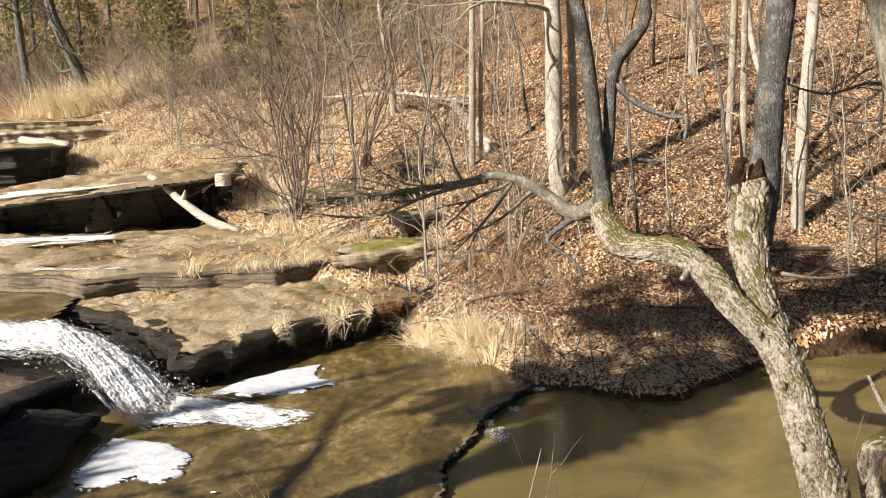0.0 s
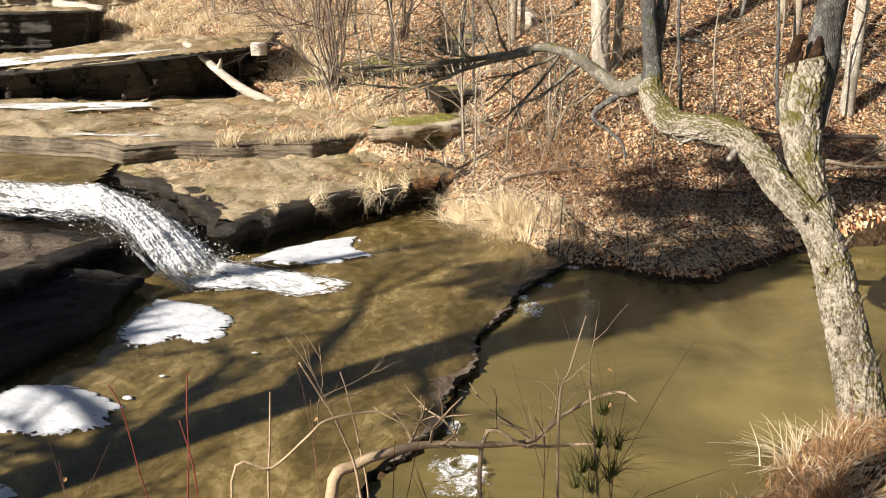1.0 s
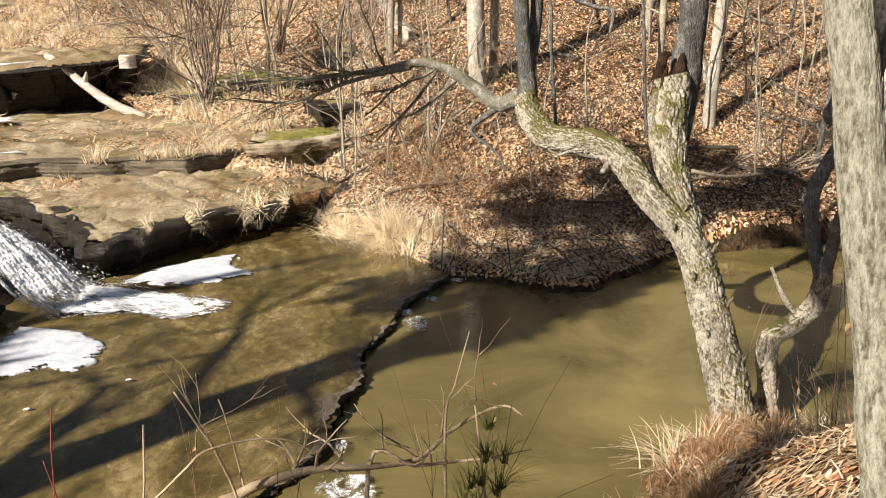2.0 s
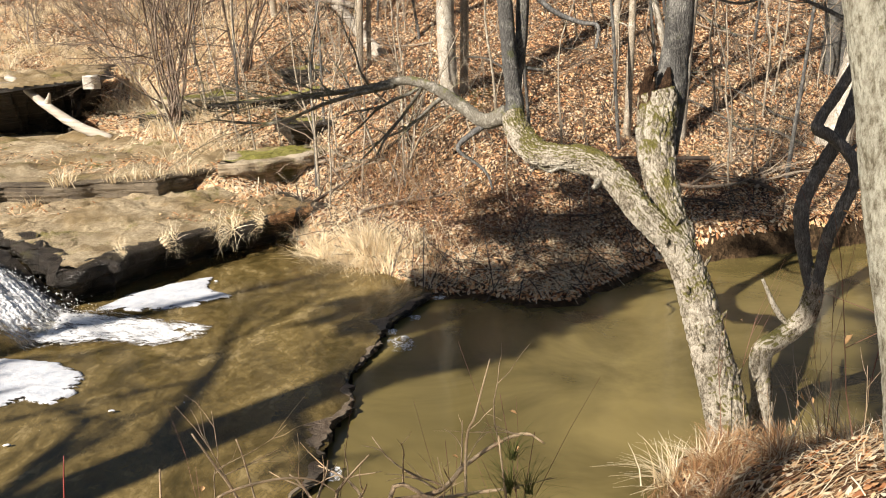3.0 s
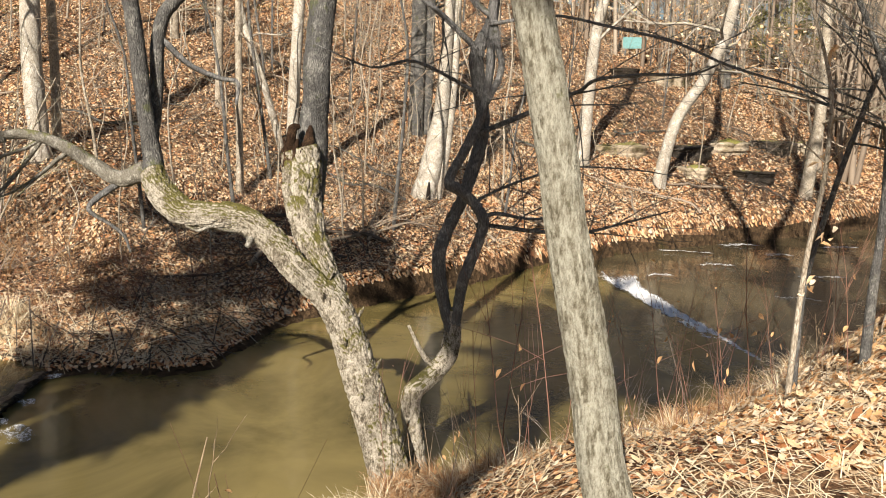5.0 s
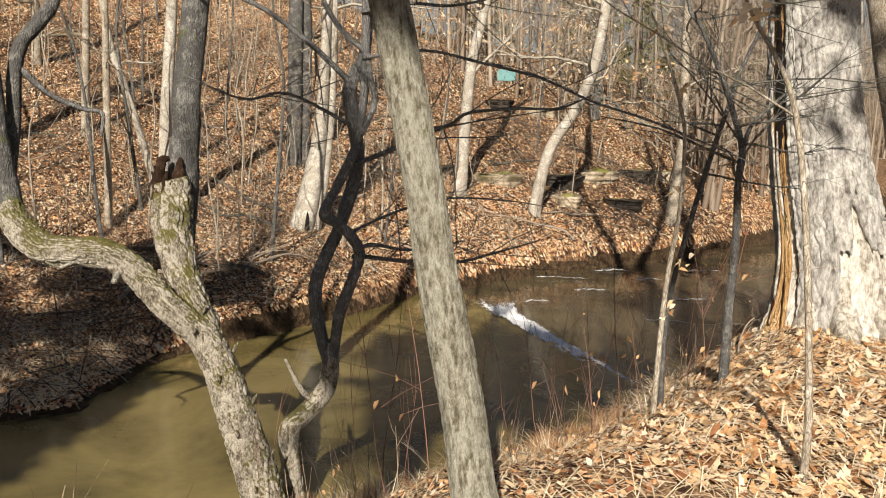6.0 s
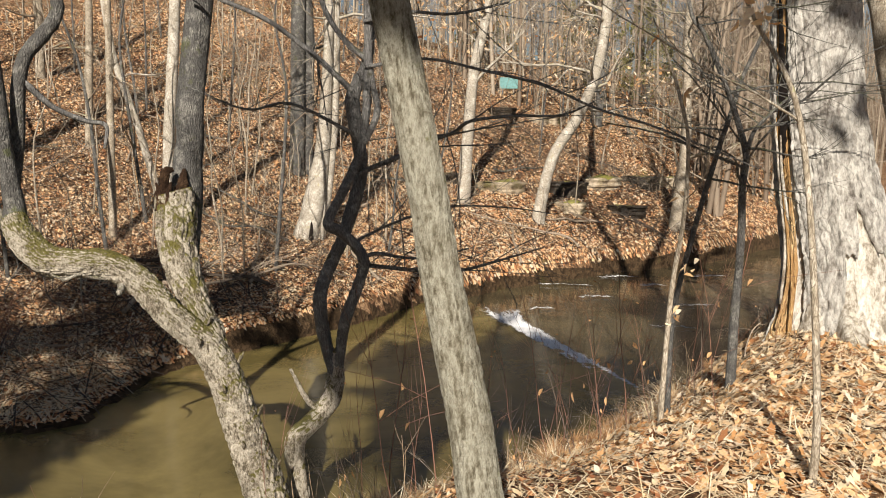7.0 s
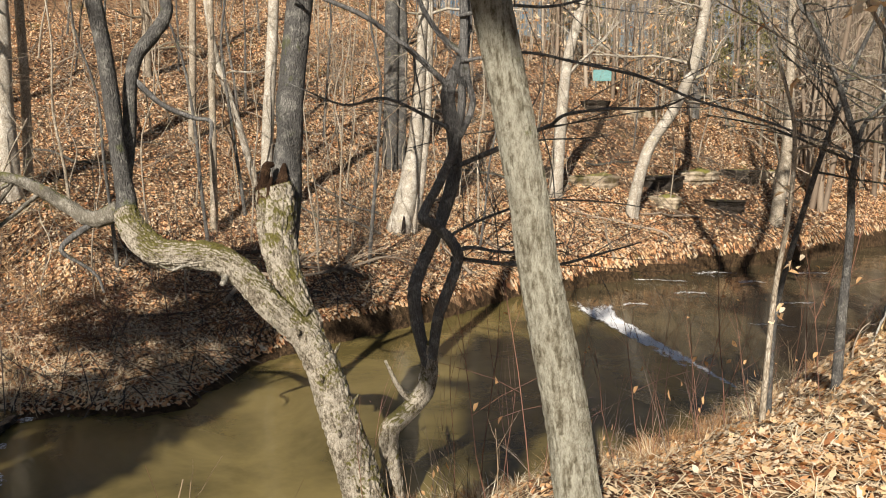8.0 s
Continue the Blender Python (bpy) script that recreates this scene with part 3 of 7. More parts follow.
def rapid_x(y):
    return np.interp(y, (5, 6.16, 7.26, 8.61, 9.59, 10.75, 12.5), (7.6, 8.09, 8.54, 9.11, 9.36, 9.85, 10.6))


def channel(x, y, slack=.3):
    return (y < np.interp(x, FAR_X, FAR_Y) + slack) & (y > np.interp(x, NEAR_X, NEAR_Y) - slack)


sheet("water_pool", lambda x, y: channel(x, y) & (x > riffle_x(y) - .02) & (x < rapid_x(y) + .1), -2, 13, 1.5, 14, .05,
      lambda x, y: 0 * x, POOL_WATER, "still olive-brown silty pool in sun and shade")
def shelf_water():
    """Shallow water whose edge follows the rock lip."""
    ys, us = np.arange(2.0, 13.4, .06), np.linspace(0, 1, 60)
    right = riffle_x(ys) + .02 * np.sin(ys * 9) + .012 * np.sin(ys * 31)
    right = np.where(ys > 9.3, np.minimum(right, 1.1 - (ys - 9.3) * .42), right)
    X = -4.6 + (right + 4.6)[:, None] * us[None]
    Y = np.repeat(ys[:, None], len(us), 1)
    Z = .10 + .003 * waves(X, Y, 6, 2) - .03 * smooth(.10, 0, right[:, None] - X)
    i = np.arange(len(us) - 1)[None, :] + len(us) * np.arange(len(ys) - 1)[:, None]
    f = np.stack([i, i + 1, i + 1 + len(us), i + len(us)], -1).reshape(-1, 4)
    me = bpy.data.meshes.new("water_shelf")
    me.from_pydata(np.stack([X, Y, Z], -1).reshape(-1, 3).tolist(), [], f.tolist())
    me.materials.append(SHELF_WATER)
    me.polygons.foreach_set("use_smooth", [True] * len(f))
    single("water_shelf", me, "shallow clear water over a golden-brown rock shelf", "water", kind="structure")


shelf_water()
sheet("water_run", lambda x, y: channel(x, y, .6) & (x > rapid_x(y)), 7, 60, 4, 24, .2,
      lambda x, y: -.10 - .012 * np.clip(x - 9, 0, 60) + .012 * waves(x, y, 2.5, 5), RUN_WATER, "dark running creek water below a low ledge")


# ---- the leaning tree on the near bank, with its broken twin stem ----
def leaning_tree():
    base = np.array((2.75, 5.25, 0))
    t = thing("tree", "leaning old tree with flaky mossy bark and a broken second stem", "tree", at=tuple(base))
    lean = [(2.80, 5.24, -.3, .19), (2.758, 5.25, -.025, .165), (2.719, 5.27, .188, .15), (2.686, 5.32, .385, .147), (2.636, 5.36, .588, .141), (2.586, 5.4, .789, .134), (2.532, 5.43, .993, .131), (2.482, 5.46, 1.196, .128),
            (2.422, 5.5, 1.374, .12), (2.337, 5.53, 1.535, .112), (2.221, 5.56, 1.656, .103), (2.097, 5.6, 1.776, .098), (1.937, 5.68, 1.982, .093), (1.756, 5.76, 2.106, .092), (1.572, 5.83, 2.12, .09), (1.438, 5.95, 2.142, .1),
            (1.348, 6.1, 2.262, .1), (1.312, 6.2, 2.398, .085)]
    part("trunk", bark_limb(lean, FLAKY_BARK, "trunk", 140, .007, 30, .07, .014, 3, base, .05), t)
    snag = [(2.451, 5.52, 1.387, .06), (2.403, 5.55, 1.567, .085), (2.362, 5.58, 1.664, .095), (2.328, 5.64, 1.776, .1), (2.304, 5.76, 1.959, .115), (2.307, 5.88, 2.146, .126), (2.34, 5.98, 2.338, .134), (2.36, 6.04, 2.476, .14), (2.348, 6.06, 2.553, .132)]
    part("broken_stem", bark_limb(snag, FLAKY_BARK, "broken_stem", 130, .008, 19, .15, .024, 4, base, .07), t, "broken stem with peeling plates of bark")
    live = [(2.41, 6.0, 2.1, .10), (2.448, 6.06, 2.286, .11), (2.486, 6.12, 2.528, .113), (2.501, 6.14, 2.733, .108), (2.529, 6.14, 2.936, .1), (2.535, 6.14, 3.137, .1), (2.554, 6.14, 3.335, .1), (2.59, 6.13, 3.7, .096),
            (2.68, 6.12, 4.6, .09), (2.85, 6.2, 6.0, .07), (2.9, 6.3, 8.0, .03)]
    part("upper_stem", limb(live, STEM_BARK, sides=26, steps=12, rough=.025, lobes=.05, seed=5, shift=base), t, "dusky grey upper stem")
    for k in range(9):
        u = np.array(lean[2 + k][:3])
        part("bark_flake", limb([(u[0] - .09, u[1] - .10, u[2] + .02, .012), (u[0] - .10, u[1] - .115, u[2] + .05, .014), (u[0] - .115, u[1] - .125, u[2] + .085, .004)] if k % 2 else [(u[0] + .10, u[1] - .08, u[2] + .02, .012), (u[0] + .118, u[1] - .09, u[2] + .06, .012), (u[0] + .135, u[1] - .10, u[2] + .10, .003)],
                                FLAKY_BARK, "bark_flake", 6, 4, .2, .2, 40 + k, base), t)
    part("branch_stub", limb([(1.84, 5.72, 2.0, .03), (1.80, 5.63, 1.955, .024), (1.76, 5.57, 1.945, .018)], LIMB_BARK, "branch_stub", 9, 4, .1, .1, 58, base), t, "short bleached stub of a snapped branch")
    part("bare_root_strip", limb([(1.80, 5.69, 2.02, .012), (1.66, 5.74, 2.03, .012), (1.58, 5.75, 2.06, .014), (1.50, 5.79, 2.03, .012), (1.43, 5.85, 2.06, .006)], LIMB_BARK, "bare_root_strip", 7, 6, .1, .1, 59, base), t, "bleached strip of bare wood under the limb")
    rs = np.random.default_rng(6)
    for k in range(7):
        a = 2.5 + k * .40
        x, y = 2.35 + .10 * math.cos(a), 6.06 + .10 * math.sin(a)
        h = .02 + .10 * abs(math.sin(k * 1.9 + .5))
        part("splinter", limb([(x, y, 2.42, .036), (x - .005, y - .005, 2.50 + h * .4, .026), (x + rs.normal(0, .012), y, 2.51 + h, .006)], ROT, "splinter", 9, 4, .25, .25, 60 + k, base), t, "dark jagged splinter of rotten wood")
    part("knob", limb([(2.31, 6.06, 2.46, .06), (2.285, 6.05, 2.56, .045), (2.275, 6.04, 2.63, .036), (2.29, 6.03, 2.70, .032), (2.345, 6.03, 2.715, .014)], ROT, "knob", 14, 6, .10, .2, 71, base), t, "dark brown hooked knob of rotten wood")
    part("knob", limb([(2.40, 6.01, 2.50, .05), (2.41, 6.01, 2.6, .04), (2.43, 6.03, 2.72, .012)], ROT, "knob", 12, 6, .2, .2, 72, base), t, "dark brown rotten patch under the live stem")
    for k, c in enumerate(([(1.33, 6.25, 2.36, .075), (1.35, 6.29, 2.46, .072), (1.31, 6.29, 2.76, .056), (1.28, 6.3, 3.09, .057), (1.24, 6.3, 3.47, .054), (1.17, 6.31, 3.92, .053), (1.0, 6.35, 5.0, .04), (.9, 6.4, 6.5, .02)],
                           [(1.35, 6.3, 2.44, .06), (1.36, 6.39, 2.58, .058), (1.41, 6.38, 2.92, .048), (1.42, 6.38, 3.22, .049), (1.47, 6.37, 3.46, .049), (1.59, 6.35, 3.62, .049), (1.68, 6.33, 3.78, .044), (1.67, 6.33, 4.02, .04), (1.7, 6.35, 5.2, .03)])):
        part("stem", limb(c, STEM_BARK, sides=10, steps=6, seed=10 + k, shift=base), t)
    rng = np.random.default_rng(8)
    for k, c in enumerate(([(1.29, 6.3, 2.39, .074), (1.14, 6.42, 2.33, .058), (.98, 6.54, 2.44, .054), (.79, 6.65, 2.57, .044), (.57, 6.76, 2.63, .036), (.29, 6.97, 2.57, .026), (-.1, 7.15, 2.51, .020), (-.56, 7.31, 2.47, .014), (-1.04, 7.45, 2.42, .008)],
                           [(.48, 6.81, 2.59, .026), (.19, 6.96, 2.52, .020), (-.08, 7.05, 2.44, .016), (-.36, 7.23, 2.32, .012), (-.62, 7.31, 2.27, .009), (-1.05, 7.44, 2.3, .006)])):
        s = Soup()
        p, r = curve_points(c, 5)
        s.tube(p - base, r, 8, .05, rng, True, .05)
        for _ in range(14):
            k2 = rng.integers(len(p) // 3, len(p) - 1)
            twigs(s, p[k2] - base, (-.8 + rng.normal(0, .3), .3 + rng.normal(0, .4), rng.normal(0, .5)), rng.uniform(.4, 1.0), r[k2] * .4, 2, rng, .0, .5, 3)
        part("limb", s.mesh("limb", LIMB_BARK), t, "pale bare side limb")
    part("limb", limb([(1.14, 6.42, 2.3, .027), (.98, 6.43, 2.19, .022), (.94, 6.44, 2.11, .016), (1.07, 6.43, 2.01, .013), (1.16, 6.41, 1.92, .011), (1.2, 6.41, 1.8, .009)], DARK_BARK, sides=6, seed=14, shift=base), t, "crooked dark dead twig")
    part("limb", limb([(1.46, 6.37, 3.3, .024), (1.63, 6.34, 3.14, .02), (1.83, 6.3, 3.05, .018), (1.96, 6.26, 3.02, .015), (1.95, 6.27, 2.86, .011)], DARK_BARK, sides=6, seed=15, shift=base), t)


def twisted_tree():
    base = np.array((3.1, 5.5, 0))
    t = thing("tree", "slender tree with two dark stems twisted round each other", "tree", at=tuple(base))
    part("trunk", bark_limb([(3.1, 5.5, -.3, .12), (3.078, 5.5, .116, .092), (3.061, 5.5, .347, .076), (3.037, 5.52, .571, .077), (3.055, 5.52, .701, .077), (3.141, 5.5, .778, .074), (3.241, 5.47, .873, .071), (3.305, 5.43, .979, .071), (3.337, 5.42, 1.118, .066), (3.345, 5.42, 1.25, .055), (3.34, 5.4, 1.36, .04)],
                           FLAKY_BARK, "trunk", 90, .008, 16, .07, .009, 21, base), t, "kinked trunk with pale flaky bark")
    part("stem", limb([(3.335, 5.42, 1.15, .045), (3.27, 5.45, 1.409, .047), (3.227, 5.45, 1.611, .049), (3.215, 5.45, 1.784, .05), (3.277, 5.45, 1.95, .048), (3.346, 5.43, 2.098, .046), (3.404, 5.4, 2.248, .046), (3.458, 5.38, 2.439, .049), (3.507, 5.36, 2.631, .049), (3.511, 5.35, 2.8, .048), (3.477, 5.35, 2.966, .049), (3.443, 5.35, 3.13, .052), (3.43, 5.35, 3.244, .052), (3.468, 5.33, 3.377, .045), (3.52, 5.3, 3.493, .042), (3.536, 5.28, 3.704, .04), (3.544, 5.28, 3.944, .038), (3.5, 5.3, 6.5, .022)],
                      DARK_BARK, sides=18, steps=6, rough=.07, lobes=.09, seed=22, shift=base), t)
    part("stem", limb([(3.346, 5.42, 1.15, .042), (3.352, 5.36, 1.438, .041), (3.344, 5.3, 1.603, .041), (3.379, 5.26, 1.756, .043), (3.409, 5.22, 1.887, .041), (3.438, 5.2, 2.024, .04), (3.421, 5.2, 2.109, .04), (3.356, 5.24, 2.209, .038), (3.261, 5.27, 2.29, .04), (3.186, 5.29, 2.336, .042), (3.204, 5.29, 2.414, .034), (3.261, 5.27, 2.516, .034), (3.343, 5.25, 2.68, .034), (3.415, 5.23, 2.845, .032), (3.437, 5.21, 3.009, .03), (3.451, 5.2, 3.172, .03), (3.451, 5.2, 3.372, .03), (3.476, 5.22, 3.535, .03), (3.44, 5.2, 4.1, .028), (3.3, 5.2, 5.5, .018)],
                      DARK_BARK, sides=18, steps=6, rough=.07, lobes=.09, seed=23, shift=base), t)
    part("stem", limb([(3.431, 5.2, 2.928, .024), (3.489, 5.16, 3.072, .024), (3.514, 5.15, 3.195, .024), (3.483, 5.16, 3.314, .022), (3.479, 5.2, 3.5, .02)], DARK_BARK, sides=10, steps=6, seed=25, shift=base), t)
    part("branch_stub", bark_limb([(3.24, 5.46, .87, .024), (3.14, 5.50, .98, .019), (3.07, 5.53, 1.12, .016), (3.02, 5.55, 1.24, .007)], FLAKY_BARK, "branch_stub", 30, .01, 6, .05, .008, 26, base), t, "frayed stub of a snapped stem")
    rng = np.random.default_rng(24)
    for c in ([(3.42, 5.2, 2.09, .019), (3.52, 5.13, 2.12, .015), (3.73, 4.96, 2.09, .01), (4.03, 4.7, 2.17, .006)],
              [(3.42, 5.32, 3.29, .025), (3.3, 5.4, 3.43, .023), (3.13, 5.51, 3.6, .021), (2.89, 5.65, 3.79, .019), (2.62, 5.8, 3.91, .017), (2.38, 5.91, 4.01, .012)],
              [(3.52, 5.25, 3.51, .025), (3.36, 5.36, 3.67, .021), (3.25, 5.43, 3.86, .019), (3.2, 5.47, 4.06, .015)]):
        s = Soup()
        p, r = curve_points(c, 5)
        s.tube(p - base, r, 7, .04, rng, True, .03)
        for _ in range(4):
            k = rng.integers(len(p) // 3, len(p) - 1)
            twigs(s, p[k] - base, rng.normal(0, 1, 3), rng.uniform(.3, .7), r[k] * .4, 1, rng, 0, .5, 3)
        part("branch", s.mesh("branch", DARK_BARK), t)


def near_tree():
    base = np.array((1.98, 2.28, 1.2))
    t = thing("tree", "straight grey-green furrowed tree trunk on the near bank", "tree", at=tuple(base))
    part("trunk", bark_limb([(2.0, 2.26, 1.05, .15), (1.97, 2.28, 1.3, .11), (1.95, 2.29, 1.46, .096), (1.92, 2.32, 1.63, .09), (1.89, 2.35, 1.9, .085), (1.85, 2.38, 2.14, .082), (1.82, 2.4, 2.31, .079), (1.79, 2.43, 2.5, .075), (1.76, 2.46, 2.75, .072), (1.72, 2.49, 2.98, .072), (1.68, 2.53, 3.24, .072), (1.64, 2.56, 3.47, .073), (1.61, 2.58, 3.7, .071), (1.5, 2.7, 4.8, .065), (1.4, 2.8, 7, .05)],
                       GREY_BARK, "trunk", 150, .007, 38, .07, .005, 31, base, .03), t)
    for k, a in enumerate((.4, 1.7, 3.0, 4.3, 5.4)):
        x, y = math.cos(a), math.sin(a)
        part("root", limb([(1.97 + .05 * x, 2.28 + .05 * y, 1.42, .05), (1.98 + .13 * x, 2.28 + .13 * y, 1.29, .045), (1.98 + .30 * x, 2.28 + .30 * y, 1.16, .02)], GREY_BARK, sides=10, steps=5, seed=35 + k, shift=base), t)


leaning_tree()
twisted_tree()
near_tree()


# ---- rock ledges ----
def dense(outline, step, rng, jitter):
    out = []
    n = len(outline)
    for k in range(n):
        a, b = np.array(outline[k], float), np.array(outline[(k + 1) % n], float)
        m = max(1, int(np.linalg.norm(b - a) / step))
        out.extend(a + (b - a) * u for u in np.arange(m) / m)
    out = np.array(out)
    k = np.arange(len(out))
    pace = step / .16
    wob = sum(np.sin(k * f * pace + p) * w for f, p, w in zip((.31, .83, 1.9), rng.uniform(0, 6, 3), (1, .7, .5)))
    mid = out.mean(0)
    way = (out - mid) / np.maximum(np.linalg.norm(out - mid, axis=1), .01)[:, None]
    return out + way * (jitter * (wob * .6 + rng.normal(0, .10, len(out))))[:, None]


def slab_mesh(name, outline, top, bottom, material, seed, undercut=.2, rounding=1.0, layer=.08, step=.16, jitter=.05, slope=(0, 0), top_material=None, tilt_at=(0, 0), power=.8, roll=0.0):
    """A bed of layered rock: a broken outline, thin strata that stand proud or step back, notches where blocks have gone."""
    rng = np.random.default_rng(seed)
    step *= .55
    o = dense(outline, step, rng, jitter)
    area = .5 * np.sum(o[:, 0] * np.roll(o[:, 1], -1) - np.roll(o[:, 0], -1) * o[:, 1])
    if area < 0:
        o = o[::-1]
    tang = np.roll(o, -1, 0) - np.roll(o, 1, 0)
    tang /= np.maximum(np.linalg.norm(tang, axis=1), 1e-6)[:, None]
    inward = np.stack([-tang[:, 1], tang[:, 0]], 1)
    n = len(o)
    k = np.arange(n)
    bm = bmesh.new()
    levels = [top]
    while levels[-1] > bottom + layer * .6:
        levels.append(levels[-1] - layer * .7 * rng.uniform(.4, 1.7))
    levels[-1] = bottom
    rings = []
    thin = min(1.0, layer / .10)

    def ragged(amount):
        """Broken, blocky wander of one stratum's edge."""
        w = sum(np.sin(2 * math.pi * k * max(1, round(n * step / length)) / n + rng.uniform(0, 6)) * a for length, a in ((1.7, .6), (.62, .45), (.27, .3)))
        block = rng.normal(0, .3, max(3, int(n * step / .34)))
        return amount * (w + np.repeat(block, math.ceil(n / len(block)))[:n] + rng.normal(0, .12, n))

    def ring(z, off):
        p = o + inward * off[:, None]
        zz = z + slope[0] * (p[:, 0] - tilt_at[0]) + slope[1] * (p[:, 1] - tilt_at[1]) + .022 * waves(p[:, 0], p[:, 1], 1.5, seed) + rng.normal(0, .003, n)
        rings.append([bm.verts.new((p[i, 0], p[i, 1], zz[i])) for i in range(n)])

    first = ragged(.02 * thin)
    ring(top + .005, .30 * rounding + first)
    ring(top - roll * .12, .14 * rounding + first)
    ring(top - min(.02, layer * .2) - roll * .45, .04 * rounding + first)
    for q in range(len(levels) - 1):
        u = (top - levels[q]) / max(top - bottom, .01)
        off = undercut * u ** power + rng.uniform(-.04, .04) * thin + ragged(.022 * thin)
        ring(levels[q] - (.010 if q else max(roll, min(.05, layer * .5))), off)
        ring(levels[q + 1] + .012, off + rng.uniform(-.01, .02))
    for a, b in zip(rings, rings[1:]):
        for i in range(n):
            j = (i + 1) % n
            bm.faces.new((a[i], b[i], b[j], a[j]))
    side = len(bm.faces)
    inner = set(rings[0])
    edges = [e for v in rings[0] for e in v.link_edges if e.verts[0] in inner and e.verts[1] in inner]
    bmesh.ops.triangle_fill(bm, use_beauty=True, edges=list(dict.fromkeys(edges)))
    bm.faces.ensure_lookup_table()
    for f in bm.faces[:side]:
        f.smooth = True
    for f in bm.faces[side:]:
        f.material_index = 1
        if f.normal.z < 0:
            f.normal_flip()
    me = bpy.data.meshes.new(name)
    bm.to_mesh(me)
    bm.free()
    me.materials.append(material)
    me.materials.append(top_material or material)
    return me


def top_mesh(name, outline, top, material, seed, slope=(0, 0), tilt_at=(0, 0), rise=.03):
    """The worn surface of a bed: thin sheets of stone broken back in terraces, with fine relief."""
    o = np.array(outline, float)
    lo, hi = o.min(0), o.max(0)
    cell = max(.05, math.sqrt(np.prod(hi - lo) / 26000))
    gx, gy = np.meshgrid(np.arange(lo[0], hi[0], cell), np.arange(lo[1], hi[1], cell))
    inside, gap = np.zeros(gx.shape, bool), np.full(gx.shape, 9.0)
    for a, b in zip(o, np.roll(o, -1, 0)):
        d = b - a
        inside ^= ((a[1] > gy) != (b[1] > gy)) & (gx < d[0] * (gy - a[1]) / (d[1] if d[1] else 1e-9) + a[0])
        u = np.clip(((gx - a[0]) * d[0] + (gy - a[1]) * d[1]) / max(d @ d, 1e-9), 0, 1)
        gap = np.minimum(gap, np.hypot(gx - a[0] - u * d[0], gy - a[1] - u * d[1]))
    h = (waves(gx, gy, 1.3, seed) + .6 * waves(gx, gy, 3.7, seed + 1) + .25 * waves(gx, gy, 11, seed + 2)) * 2.2 + 3 + np.minimum(gap, 1.2) * .9
    sheets = np.floor(h) + smooth(.72, 1, h - np.floor(h))
    z = top + slope[0] * (gx - tilt_at[0]) + slope[1] * (gy - tilt_at[1]) + .022 * waves(gx, gy, 1.5, seed) + rise * (sheets - 2.6) * smooth(.05, .5, gap) + .006 * waves(gx, gy, 23, seed + 3) - .05 * smooth(.22, .08, gap)
    ok = inside & (gap > .10)
    i = np.arange(gx.size).reshape(gx.shape)
    keep = ok[:-1, :-1] & ok[1:, :-1] & ok[:-1, 1:] & ok[1:, 1:]
    f = np.stack([i[:-1, :-1], i[:-1, 1:], i[1:, 1:], i[1:, :-1]], -1)[keep]
    used, f = np.unique(f, return_inverse=True)
    me = bpy.data.meshes.new(name)
    me.from_pydata(np.stack([gx.ravel(), gy.ravel(), z.ravel()], 1)[used].tolist(), [], f.reshape(-1, 4).tolist())
    me.materials.append(material)
    me.polygons.foreach_set("use_smooth", [True] * len(me.polygons))
    return me


def ledge(outline, top, bottom, label, seed, material=None, top_material=None, rise=.05, **more):
    t = thing("rock_ledge", label, "rock", "layered rock ledges")
    # the default side colour also holds the shade under the lip
    part("rock_bed", slab_mesh("rock_bed", outline, top, bottom, material or WET_SHADE_ROCK, seed, top_material=top_material or LEDGE_TOP, **more), t)
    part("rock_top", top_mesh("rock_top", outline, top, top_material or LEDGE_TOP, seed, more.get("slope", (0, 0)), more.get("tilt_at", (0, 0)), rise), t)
    return t


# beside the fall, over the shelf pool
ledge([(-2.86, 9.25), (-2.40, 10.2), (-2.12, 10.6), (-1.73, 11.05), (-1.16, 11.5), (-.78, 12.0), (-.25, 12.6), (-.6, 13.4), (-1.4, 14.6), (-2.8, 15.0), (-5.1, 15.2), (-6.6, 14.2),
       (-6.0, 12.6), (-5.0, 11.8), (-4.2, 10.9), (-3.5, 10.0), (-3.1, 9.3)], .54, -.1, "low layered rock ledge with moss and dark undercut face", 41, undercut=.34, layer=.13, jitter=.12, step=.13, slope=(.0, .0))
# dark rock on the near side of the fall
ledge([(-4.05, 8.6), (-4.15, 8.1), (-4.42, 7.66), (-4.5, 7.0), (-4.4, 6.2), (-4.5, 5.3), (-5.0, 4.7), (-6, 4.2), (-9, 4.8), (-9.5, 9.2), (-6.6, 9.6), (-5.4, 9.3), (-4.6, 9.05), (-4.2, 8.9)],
      .50, -.1, "wet rock beside the small waterfall, its sides shade-black", 42, top_material=DAMP_TOP, undercut=.25, jitter=.14, layer=.12)
# low tier whose black colour stands for the rock's shadow on the water
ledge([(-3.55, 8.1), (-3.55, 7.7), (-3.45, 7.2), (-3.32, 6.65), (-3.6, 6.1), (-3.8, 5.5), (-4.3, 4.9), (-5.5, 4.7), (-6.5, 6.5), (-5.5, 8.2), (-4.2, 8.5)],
      .29, -.1, "low shelf of wet rock, coloured shadow-black, at the foot of the fall", 48, material=SHADOW_ROCK, top_material=SHADOW_ROCK, undercut=.12, jitter=.06, layer=.10)
